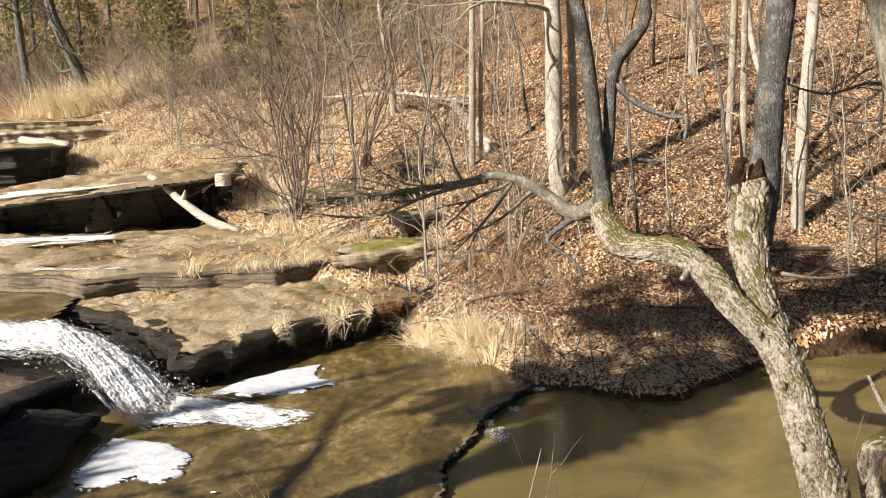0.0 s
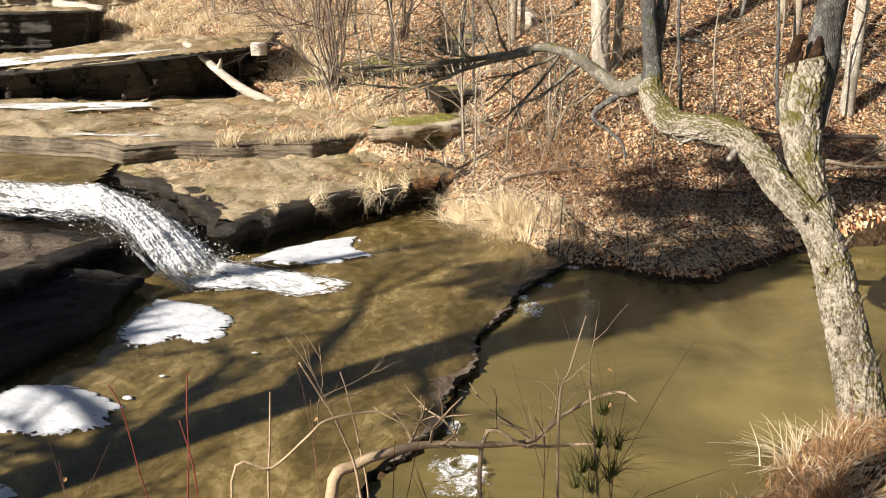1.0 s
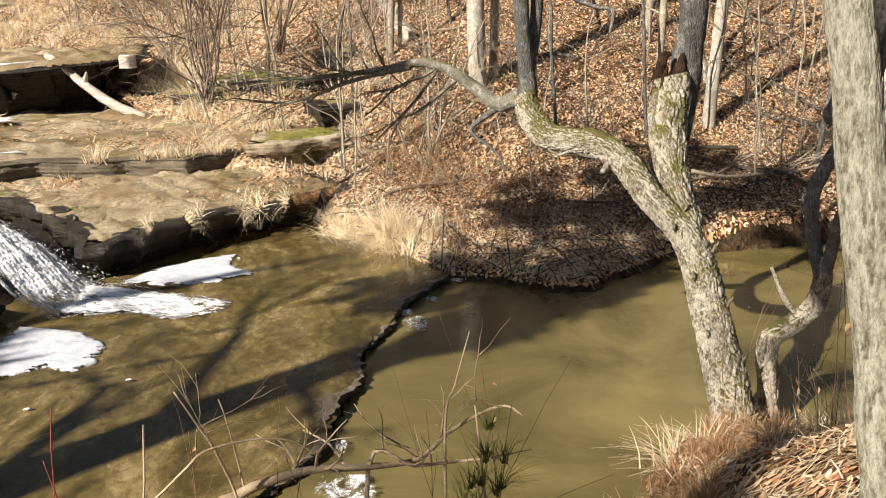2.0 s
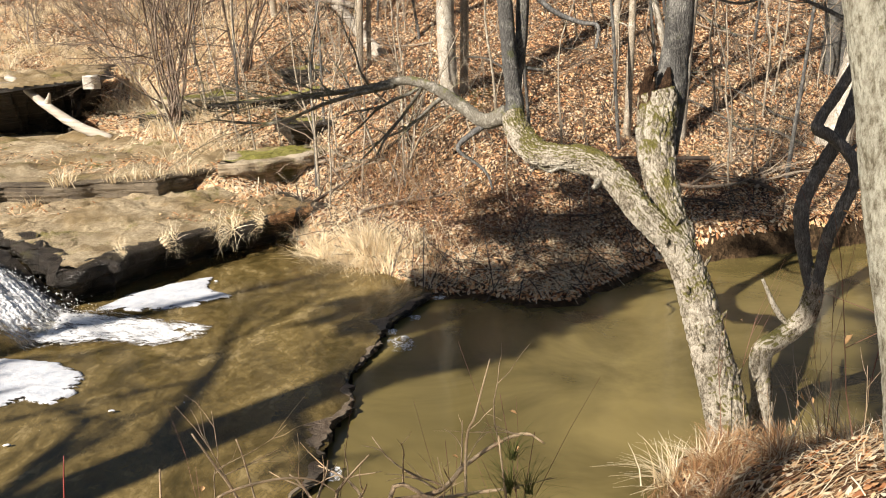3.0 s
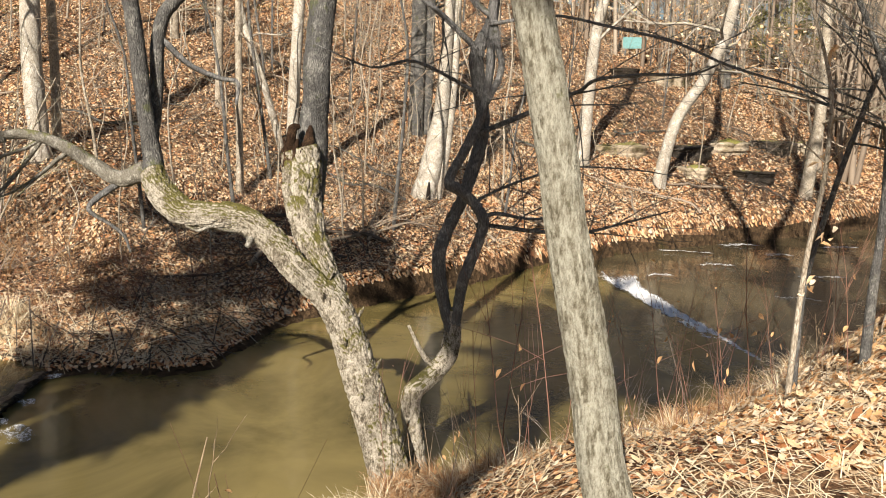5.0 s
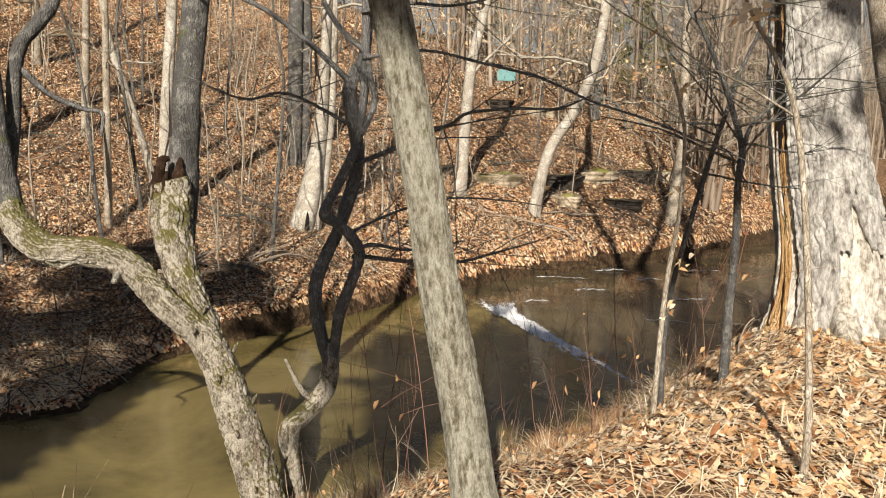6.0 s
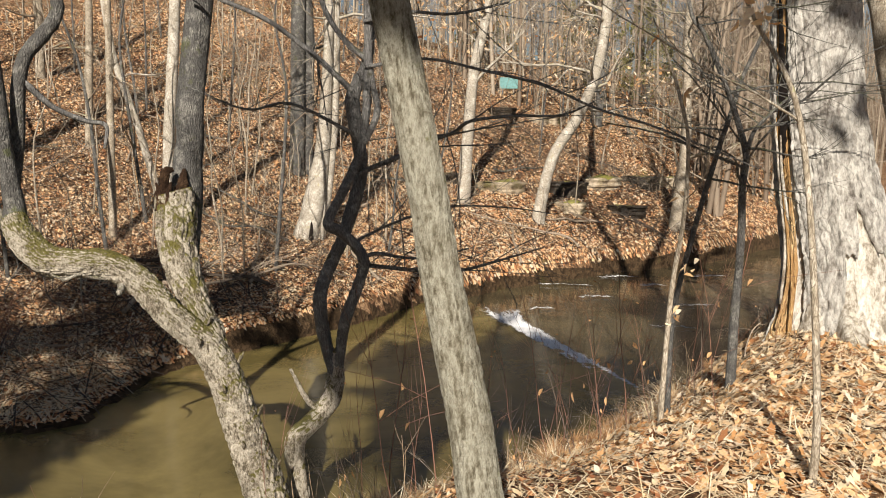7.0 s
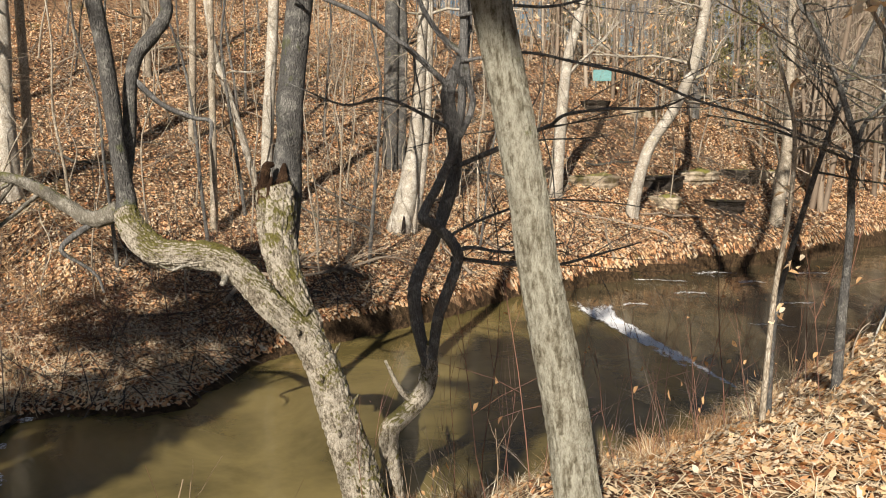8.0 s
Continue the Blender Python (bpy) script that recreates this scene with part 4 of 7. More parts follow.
# second step
ledge([(-6.5, 13.35), (-5.7, 12.75), (-5.1, 13.3), (-4.3, 13.15), (-3.8, 13.3), (-2.85, 13.35), (-2.2, 14.0), (-1.5, 14.6), (-1.2, 16.2), (-2.6, 18.2), (-4.6, 20), (-7, 21), (-11, 21.4), (-16, 23),
       (-24, 22), (-24, 15), (-12, 14.6), (-8.6, 14.0)], .87, .3, "broad flat rock step, damp and mossy, with leaves on it", 43, material=DAMP_ROCK, undercut=.12, layer=.07, step=.14)
# the overhanging block; its side colour is blackened for the hollow's shade
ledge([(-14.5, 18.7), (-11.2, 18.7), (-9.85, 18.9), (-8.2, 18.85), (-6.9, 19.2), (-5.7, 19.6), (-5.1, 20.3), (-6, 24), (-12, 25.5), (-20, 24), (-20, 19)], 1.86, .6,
      "thick overhanging rock block, pale on top, its hollow coloured shade-black", 44, undercut=1.3, power=.4, layer=.22, step=.16, jitter=.16, roll=.08, rounding=1.6, slope=(.075, .055), tilt_at=(-8.5, 19))
ledge([(-22, 24.5), (-17, 25.2), (-14.2, 26.2), (-13.0, 27.0), (-12.9, 28.4), (-14.5, 31), (-24, 31)], 2.95, 1.6, "dark layered rock step upstream", 45, undercut=.35, layer=.14, step=.22, jitter=.10)
ledge([(-26, 29), (-18, 31.0), (-14, 32.5), (-12.2, 34), (-12.6, 36.5), (-15, 39), (-28, 38)], 3.55, 2.6, "thin-bedded rock shelf upstream", 46, material=DRY_ROCK, undercut=.2, layer=.10, step=.22, jitter=.10)
ledge([(-27, 31), (-19, 33.2), (-16, 34.4), (-14.4, 36), (-15, 39), (-28, 40)], 3.95, 3.4, "thin-bedded rock shelf upstream", 47, material=DRY_ROCK, undercut=.15, layer=.10, step=.22, jitter=.10)
# outcrops in the leaf-covered bank
for k, (o, top, bottom) in enumerate((
        ([(-2.0, 13.7), (-1.2, 13.9), (-.5, 14.6), (-.1, 15.5), (-.7, 16.2), (-2.0, 15.2)], 1.02, .4),
        ([(-.9, 15.7), (-.2, 16.1), (.3, 17.0), (-.3, 17.6), (-1.3, 17.0)], 1.42, .8),
        ([(-3.9, 18.6), (-3.0, 18.3), (-2.2, 18.6), (-1.5, 19.3), (-2.4, 20.2), (-3.9, 20.0)], 1.72, 1.0),
        ([(-1.3, 19.4), (-.5, 19.2), (.4, 19.6), (.8, 20.4), (-.2, 21), (-1.4, 20.6)], 2.25, 1.5))):
    ledge(o, top, bottom, "mossy rock outcrop in the leafy bank", 50 + k, material=(DRY_ROCK, WET_SHADE_ROCK)[k % 2], top_material=MOSSY_TOP, undercut=.25, layer=.12)
ledge([(-4.4, 18.9), (-3.6, 18.3), (-2.9, 18.35), (-2.1, 18.0), (-1.4, 18.05), (-.7, 17.75), (.1, 17.75), (.6, 17.3), (1.0, 17.4), (1.1, 18.2), (-.5, 18.9), (-2.5, 19.2), (-4.2, 19.7)], 1.66, 1.05,
      "long mossy ledge with a dark hollow under its lip", 58, top_material=MOSSY_TOP, undercut=.35, power=.5, layer=.16, jitter=.12, slope=(.13, .0), tilt_at=(-2, 18))
# broken ledges on the far slope downstream
for k, (x, y, w, h) in enumerate(((15.6, 15.9, 1.5, .32), (17.6, 15.6, 1.3, .38), (19.3, 15.7, 1.5, .35), (21.4, 15.9, 1.4, .4), (23.4, 16.1, 1.6, .35), (14.4, 16.6, .8, .25), (22.6, 21.0, 2.2, .4), (20.2, 20.8, 1.1, .3), (16.8, 14.6, .9, .3), (18.4, 14.2, 1.0, .28))):
    rng = np.random.default_rng(70 + k)
    z = float(ground_z(x, y))
    shape = [(x + w * .5 * math.cos(a) * rng.uniform(.7, 1.2), y + .45 * math.sin(a) * rng.uniform(.7, 1.3)) for a in np.arange(0, 6.2, .7)]
    ledge(shape, z + h * .7, z - .5, "weathered layered stone outcrop in fallen leaves", 80 + k, material=(DRY_ROCK, WET_SHADE_ROCK)[k % 2], top_material=MOSSY_TOP, undercut=.12, layer=.07, jitter=.12)

WHITE_STONE = rock_material("pale_stone", (.4, .36, .3), (.62, .58, .5), (.75, .72, .66), mossy=0, rough=.8)


# lip of the shelf, where the riffle drops into the pool
def riffle_lip():
    """One broken edge of rock, worn on top, dark and sheer where it drops to the pool."""
    rng = np.random.default_rng(90)
    ys = np.arange(3.0, 9.62, .035)
    k = np.arange(len(ys))
    x = riffle_x(ys) + .03 * np.sin(ys * 5.1) + .02 * np.sin(ys * 13 + 1) + rng.normal(0, .008, len(ys))
    high = .078 + .022 * np.sin(ys * 2.3 + .6) + .014 * np.sin(ys * 7.7) + .006 * np.sin(ys * 19)
    rows = ((-.62, .0, .03), (-.36, .55, .03), (-.17, .9, .012), (-.05, 1.0, .006), (.012, .93, .0), (.03, .5, .0), (-.02, .05, .0), (.01, -1.2, .0), (-.03, -5.0, .0))
    v = []
    for dx, hz, rough in rows:
        v.append(np.stack([x + dx + rng.normal(0, .012, len(ys)), ys, high * hz + rough * .3 * rng.normal(0, 1, len(ys))], 1))
    n = len(ys)
    f = [(r * n + i, (r + 1) * n + i, (r + 1) * n + i + 1, r * n + i + 1) for r in range(len(rows) - 1) for i in range(n - 1)]
    me = bpy.data.meshes.new("rock_lip")
    me.from_pydata(np.concatenate(v).tolist(), [], f)
    me.materials.append(DAMP_TOP)
    me.materials.append(WET_SHADE_ROCK)
    me.polygons.foreach_set("material_index", [int(r >= 4) for r in range(len(rows) - 1) for i in range(n - 1)])
    single("rock_lip", me, "thin dark rock lip where the shelf breaks off", "rock", "layered rock ledges")


riffle_lip()


# ---- falling and broken water, foam ----
def flow(name, left, right, heights, label, material, seed, rough=.03, nu=90, nv=30, uv=(1.0, 4.0), bow=.0):
    """A band of broken water between two bank lines, down a profile of heights."""
    rng = np.random.default_rng(seed)
    u, v = np.linspace(0, 1, nu), np.linspace(0, 1, nv)
    left, right = np.array(left, float), np.array(right, float)
    s = np.linspace(0, 1, len(left))
    L = np.stack([np.interp(u, s, left[:, 0]), np.interp(u, s, left[:, 1])], 1)
    R = np.stack([np.interp(u, s, right[:, 0]), np.interp(u, s, right[:, 1])], 1)
    z = np.interp(u, np.linspace(0, 1, len(heights)), heights)
    P = np.zeros((nu, nv, 3))
    P[..., :2] = L[:, None] * (1 - v)[None, :, None] + R[:, None] * v[None, :, None]
    P[..., 2] = z[:, None] + bow * np.sin(v * math.pi)[None, :]
    x, y = P[..., 0], P[..., 1]
    P[..., 2] += rough * (waves(x, y, 5, seed) + .8 * waves(x, y, 13, seed + 1) + .5 * waves(x, y, 31, seed + 2)) + rng.normal(0, rough * .25, (nu, nv))
    rim = np.minimum(np.minimum(v, 1 - v)[None, :] * 4, np.minimum(u, 1 - u)[:, None] * 6)
    i = np.arange(nv - 1)[None, :] + nv * np.arange(nu - 1)[:, None]
    f = np.stack([i + nv, i + 1 + nv, i + 1, i], -1).reshape(-1, 4)
    me = bpy.data.meshes.new(name)
    me.from_pydata(P.reshape(-1, 3).tolist(), [], f.tolist())
    me.attributes.new("shore", "FLOAT", "POINT").data.foreach_set("value", np.clip(rim, 0, 1).ravel().astype(np.float32))
    lay = me.uv_layers.new(name="flow")
    U, V = np.meshgrid(u * uv[0], v * uv[1], indexing="ij")
    flat = np.stack([U.ravel(), V.ravel()], 1)
    lay.data.foreach_set("uv", flat[f.ravel()].ravel())
    me.materials.append(material)
    me.polygons.foreach_set("use_smooth", [True] * len(f))
    return single(name, me, label, "water", kind="structure")


flow("water_fall", [(-6.2, 9.3), (-5.35, 9.15), (-4.37, 9.1), (-3.95, 8.7), (-3.65, 8.35), (-3.3, 8.05), (-3.0, 7.95)], [(-7.2, 11.5), (-6.4, 11.4), (-5.4, 11.3), (-4.5, 10.6), (-3.75, 9.85), (-3.2, 9.35), (-2.85, 9.1)],
     (.63, .62, .60, .52, .42, .25, .10), "white rushing water sliding down between rocks", FALL, 101, .022, 190, 80, (2.4, 14.0), .06)
rock_under = flow("rock_chute", [(-6.6, 9.1), (-4.6, 8.9), (-3.5, 8.0)], [(-6.6, 12.3), (-4.2, 10.9), (-2.8, 9.2)], (.48, .40, -.05), "wet rock under the fall", WET_SHADE_ROCK, 102, .03, 40, 24)
rock_under["category"] = "rock"
flow("water_splash", [(-3.25, 8.0), (-2.9, 7.95), (-2.4, 8.05), (-1.85, 7.95), (-1.4, 8.15)], [(-3.1, 9.15), (-2.7, 9.1), (-2.1, 8.85), (-1.75, 8.7), (-1.35, 8.45)], (.19, .16, .13, .115, .106), "churned white water at the foot of the fall", FALL, 103, .014, 90, 50, (2.0, 4.5))
sheet("water_upper", lambda x, y: (x < -5.5 - .25 * (y - 11)) & (y > 9.6), -20, -5, 9.6, 14.2, .1, lambda x, y: .60 + .004 * waves(x, y, 5, 9), SHELF_WATER, "shallow brown stream water above the fall")
flow("rapid_1", [(9.7, 11.05), (9.35, 9.8), (8.98, 8.75), (8.55, 7.65), (8.15, 6.65), (7.95, 6.15)], [(10.9, 10.6), (9.9, 9.6), (9.38, 8.55), (8.93, 7.5), (8.48, 6.45), (8.2, 5.95)], (.03, .025, .015, .0, -.02, -.03), "white riffle running over a low ledge", RIFFLE, 104, .016, 190, 40, (9.0, 3.2))
for k, (x, y, a, l, w) in enumerate(((13.6, 11.9, -.7, 1.5, .14), (13.0, 10.6, -.5, .9, .16), (15.5, 12.0, -.6, 1.3, .15), (15.2, 10.8, -.4, .8, .22), (13.9, 9.0, -.5, 1.2, .12), (17.5, 10.9, -.4, 1.2, .18), (11.9, 8.1, -.9, 1.0, .08), (11.2, 10.4, -.3, .7, .12))):
    dx, dy = l * .5 * math.cos(a), l * .5 * math.sin(a)
    z = -.09 - .012 * max(x - 9, 0)
    flow("rapid_%d" % (k + 2), [(x - dx, y - dy), (x, y - w * .2), (x + dx, y + dy)], [(x - dx, y - dy + .1), (x, y + w * 2.4), (x + dx, y + dy + .1)], (z + .02, z + .03, z + .02), "small white ripple on the creek", SPLASH, 110 + k, .016, 40, 14, (3.0, 1.2))
def splash(k, x, y, sx, sy):
    """A small patch of churned water under the lip."""
    a = np.linspace(-1, 1, 9)
    half = np.sqrt(np.maximum(1 - a * a, .02))
    flow("riffle_%d" % k, [(x - sx * h, y + sy * q) for q, h in zip(a, half)], [(x + sx * h, y + sy * q) for q, h in zip(a, half)], (.03, .045, .035), "small white splash below the rock lip", SPLASH, 120 + k, .008, 40, 30, (.9, .9))


for k, spot in enumerate(((.52, 7.85, .24, .30), (.72, 8.62, .14, .12), (-.10, 5.35, .10, .14), (-.05, 4.7, .36, .36), (1.05, 9.28, .16, .08), (.45, 8.2, .12, .12))):
    splash(k + 1, *spot)


def foam(outline, label, seed):
    """A raft of foam: frilled edge, domed, about two centimetres thick."""
    rng = np.random.default_rng(seed)
    o = dense(outline, .03, rng, .03)
    mid = o.mean(0)
    span = np.linalg.norm(o - mid, axis=1)
    k = np.arange(len(o))
    scallop = .06 * np.abs(np.sin(k * .09 + rng.uniform(0, 3))) + .025 * np.abs(np.sin(k * .27 + 1)) * np.sin(k * .04) + .006 * rng.normal(0, 1, len(o))
    n = len(o)
    v, f, shore = [], [], []
    for scale, z, rim in ((1.0, .100, 0), (.985, .112, .1), (.93, .118, .3), (.8, .121, .7), (.55, .123, 1), (.28, .123, 1)):
        p = mid + (o - mid) * (scale * (1 + (scallop - .04) * scale / np.maximum(span, .2) * .6))[:, None]
        v.extend((a, b, z + .006 * float(waves(a, b, 9, 3))) for a, b in p)
        shore += [rim] * n
    for r in range(5):
        f.extend((r * n + i, r * n + (i + 1) % n, (r + 1) * n + (i + 1) % n, (r + 1) * n + i) for i in range(n))
    v.append((*mid, .123))
    shore.append(1)
    f.extend((5 * n + i, 5 * n + (i + 1) % n, 6 * n) for i in range(n))
    me = bpy.data.meshes.new("foam_raft")
    me.from_pydata(v, [], f)
    me.attributes.new("shore", "FLOAT", "POINT").data.foreach_set("value", shore)
    me.materials.append(FOAM)
    me.polygons.foreach_set("use_smooth", [True] * len(me.polygons))
    single("foam_raft", me, label, "foam", "rafts of foam on the shelf water")


foam([(-3.34, 7.01), (-3.2, 6.7), (-2.95, 6.52), (-2.83, 6.66), (-2.65, 6.84), (-2.42, 6.68), (-2.25, 6.9), (-2.3, 7.25), (-2.62, 7.62), (-2.99, 7.82), (-3.27, 7.86), (-3.3, 7.5)], "large frilled raft of white foam floating on shallow water", 131)
foam([(-3.6, 5.78), (-3.15, 5.76), (-2.82, 5.57), (-2.56, 5.45), (-2.6, 5.22), (-2.5, 5.13), (-2.67, 5.03), (-2.89, 4.97), (-3.3, 4.98), (-3.7, 5.2)], "broad raft of white foam with branch shadows on it", 132)
foam([(-2.74, 9.22), (-2.2, 9.14), (-1.66, 9.22), (-1.29, 9.5), (-1.6, 9.85), (-1.6, 10.4), (-2.0, 10.22), (-2.45, 9.8)], "long raft of white foam under the ledge", 133)
foam([(-3.2, 4.25), (-2.9, 4.35), (-2.7, 4.2), (-2.85, 3.95), (-3.2, 3.9)], "small raft of foam near the bank", 134)
rng = np.random.default_rng(135)
for _ in range(12):
    x, y, r = rng.uniform(-2.9, -1.0), rng.uniform(5.0, 10.2), rng.uniform(.008, .024)
    foam([(x + r * 1.5 * math.cos(a), y + r * math.sin(a)) for a in np.arange(0, 6.2, .8)], "small fleck of foam adrift", int(rng.integers(1e6)))


def film(outline, z, name, label, material):
    rng = np.random.default_rng(len(outline))
    o = dense(outline, .12, rng, .12)
    bm = bmesh.new()
    vs = [bm.verts.new((x, y, z)) for x, y in o]
    bmesh.ops.triangle_fill(bm, use_beauty=True, edges=[bm.edges.new((vs[i], vs[(i + 1) % len(vs)])) for i in range(len(vs))])
    for f in bm.faces:
        if f.normal.z < 0:
            f.normal_flip()
    me = bpy.data.meshes.new(name)
    bm.to_mesh(me)
    bm.free()
    me.materials.append(material)
    return single(name, me, label, "water", kind="structure")


def froth_film(outline, z, name, label):
    """A broken white sheet over rock, froth and painted glare, thinning out to its rim."""
    me = top_mesh(name, outline, 0, THIN_WATER, 5, rise=0)
    co = np.zeros(len(me.vertices) * 3)
    me.vertices.foreach_get("co", co)
    co = co.reshape(-1, 3)
    co[:, 2] = z(co[:, 0], co[:, 1])
    o = np.array(outline, float)
    gap = np.full(len(co), 9.0)
    for a, b in zip(o, np.roll(o, -1, 0)):
        d = b - a
        u = np.clip((co[:, :2] - a) @ d / (d @ d), 0, 1)
        gap = np.minimum(gap, np.linalg.norm(co[:, :2] - a - u[:, None] * d, axis=1))
    me.vertices.foreach_set("co", co.ravel())
    me.attributes.new("shore", "FLOAT", "POINT").data.foreach_set("value", np.clip((gap - .08) / .5, 0, 1).astype(np.float32))
    return single(name, me, label, "water", kind="structure")


froth_film([(-13, 16.4), (-10.2, 16.9), (-8.6, 16.3), (-7.4, 16.6), (-6.6, 17.6), (-7.2, 18.7), (-9.5, 18.7), (-13, 18.4)], lambda x, y: 1.0 + 0 * x, "water_film", "white film of foam on the rock step")
film([(-12, 14.8), (-8.6, 14.5), (-7.3, 14.5), (-6.2, 13.9), (-5.4, 14.5), (-6.5, 15.8), (-8, 16.4), (-12, 16.4)], .925, "water_film_2", "thin brown water over the flat rock step", SHELF_WATER)
# this white is the sun's glare on wet rock, put into colour
froth_film([(-14.5, 18.7), (-11.2, 18.75), (-9.85, 18.95), (-8.2, 18.9), (-6.9, 19.25), (-6.2, 19.7), (-7.4, 20.2), (-9.0, 20.6), (-11.5, 22.0), (-14.5, 22.2)], lambda x, y: 1.945 + .075 * (x + 8.5) + .055 * (y - 19), "water_film_3", "thin water on the overhanging block, its sun glare painted white")
froth_film([(-7.6, 13.5), (-6.4, 13.2), (-5.6, 13.0), (-4.9, 13.5), (-5.2, 14.2), (-6.4, 14.3), (-7.6, 14.4)], lambda x, y: .95 + 0 * x, "water_film_4", "white film of foam near the step's edge")


def spray():
    """Drops and shreds of white water thrown up along the fall."""
    rng, s = np.random.default_rng(150), Soup()
    for _ in range(1500):
        u, v = rng.uniform(.12, 1.0), rng.uniform(.0, 1)
        x = np.interp(u, (0, .3, .6, .8, 1), (-6.2, -4.95, -3.9, -3.25, -2.6)) + (v - .5) * .3
        y = np.interp(u, (0, .3, .6, .8, 1), (10.4, 10.1, 9.2, 8.8, 8.5)) + (v - .5) * np.interp(u, (0, 1), (1.9, .9))
        z = np.interp(u, (0, .2, .4, .6, .8, 1), (.61, .60, .54, .42, .26, .10)) + abs(rng.normal(0, .055))
        r = rng.uniform(.003, .010)
        p = np.array((x, y, z))
        q = [p + rng.normal(0, r, 3) for _ in range(4)]
        s.add(q, [(0, 1, 2), (0, 2, 3), (0, 3, 1), (1, 3, 2)])
    s.q.append(np.zeros((0, 4), int))
    single("spray", s.mesh("spray", DROPS), "white drops thrown up by the fall", "water", kind="stuff")


spray()


# ---- driftwood on the ledges ----
def driftwood(ctrl, label, seed, stub=True):
    base = np.array(ctrl[0][:3])
    t = thing("log", label, "log", at=tuple(base))
    part("trunk", limb(ctrl, DRIFT, sides=12, steps=5, rough=.06, lobes=.06, seed=seed, shift=base), t)
    if stub:
        c = np.array(ctrl[len(ctrl) // 2])
        part("branch_stub", limb([tuple(c), (c[0] + .1, c[1] - .1, c[2] + .16, c[3] * .5), (c[0] + .14, c[1] - .15, c[2] + .26, c[3] * .25)], DRIFT, sides=8, seed=seed + 1, shift=base), t)


DRIFT = bark_material("bleached_driftwood", (.34, .30, .25), (.60, .56, .49), (.76, .73, .67), (.5, .4, .3), .0, .8, 12, .01, .4)
driftwood([(-7.3, 20.2, 2.16, .07), (-7.03, 20.0, 2.06, .08), (-6.26, 19.32, 1.60, .095), (-5.51, 18.82, 1.20, .105), (-4.72, 18.36, .95, .09)], "bleached bare log leaning against the rock block", 151)
driftwood([(-15.5, 30.2, 3.2, .14), (-14.6, 29.6, 3.1, .15), (-13.2, 28.9, 2.95, .15)], "bleached log lying on the upstream ledges", 152, False)
rock = thing("stone", "pale squarish stone on the edge of the rock block", "rock")
part("stone_block", slab_mesh("stone_block", [(-5.50, 19.45), (-5.30, 19.38), (-5.16, 19.50), (-5.22, 19.72), (-5.44, 19.70)], 2.2, 1.9, WHITE_STONE, 153, .03, .1, .5, .1, .02, roll=.05), rock)


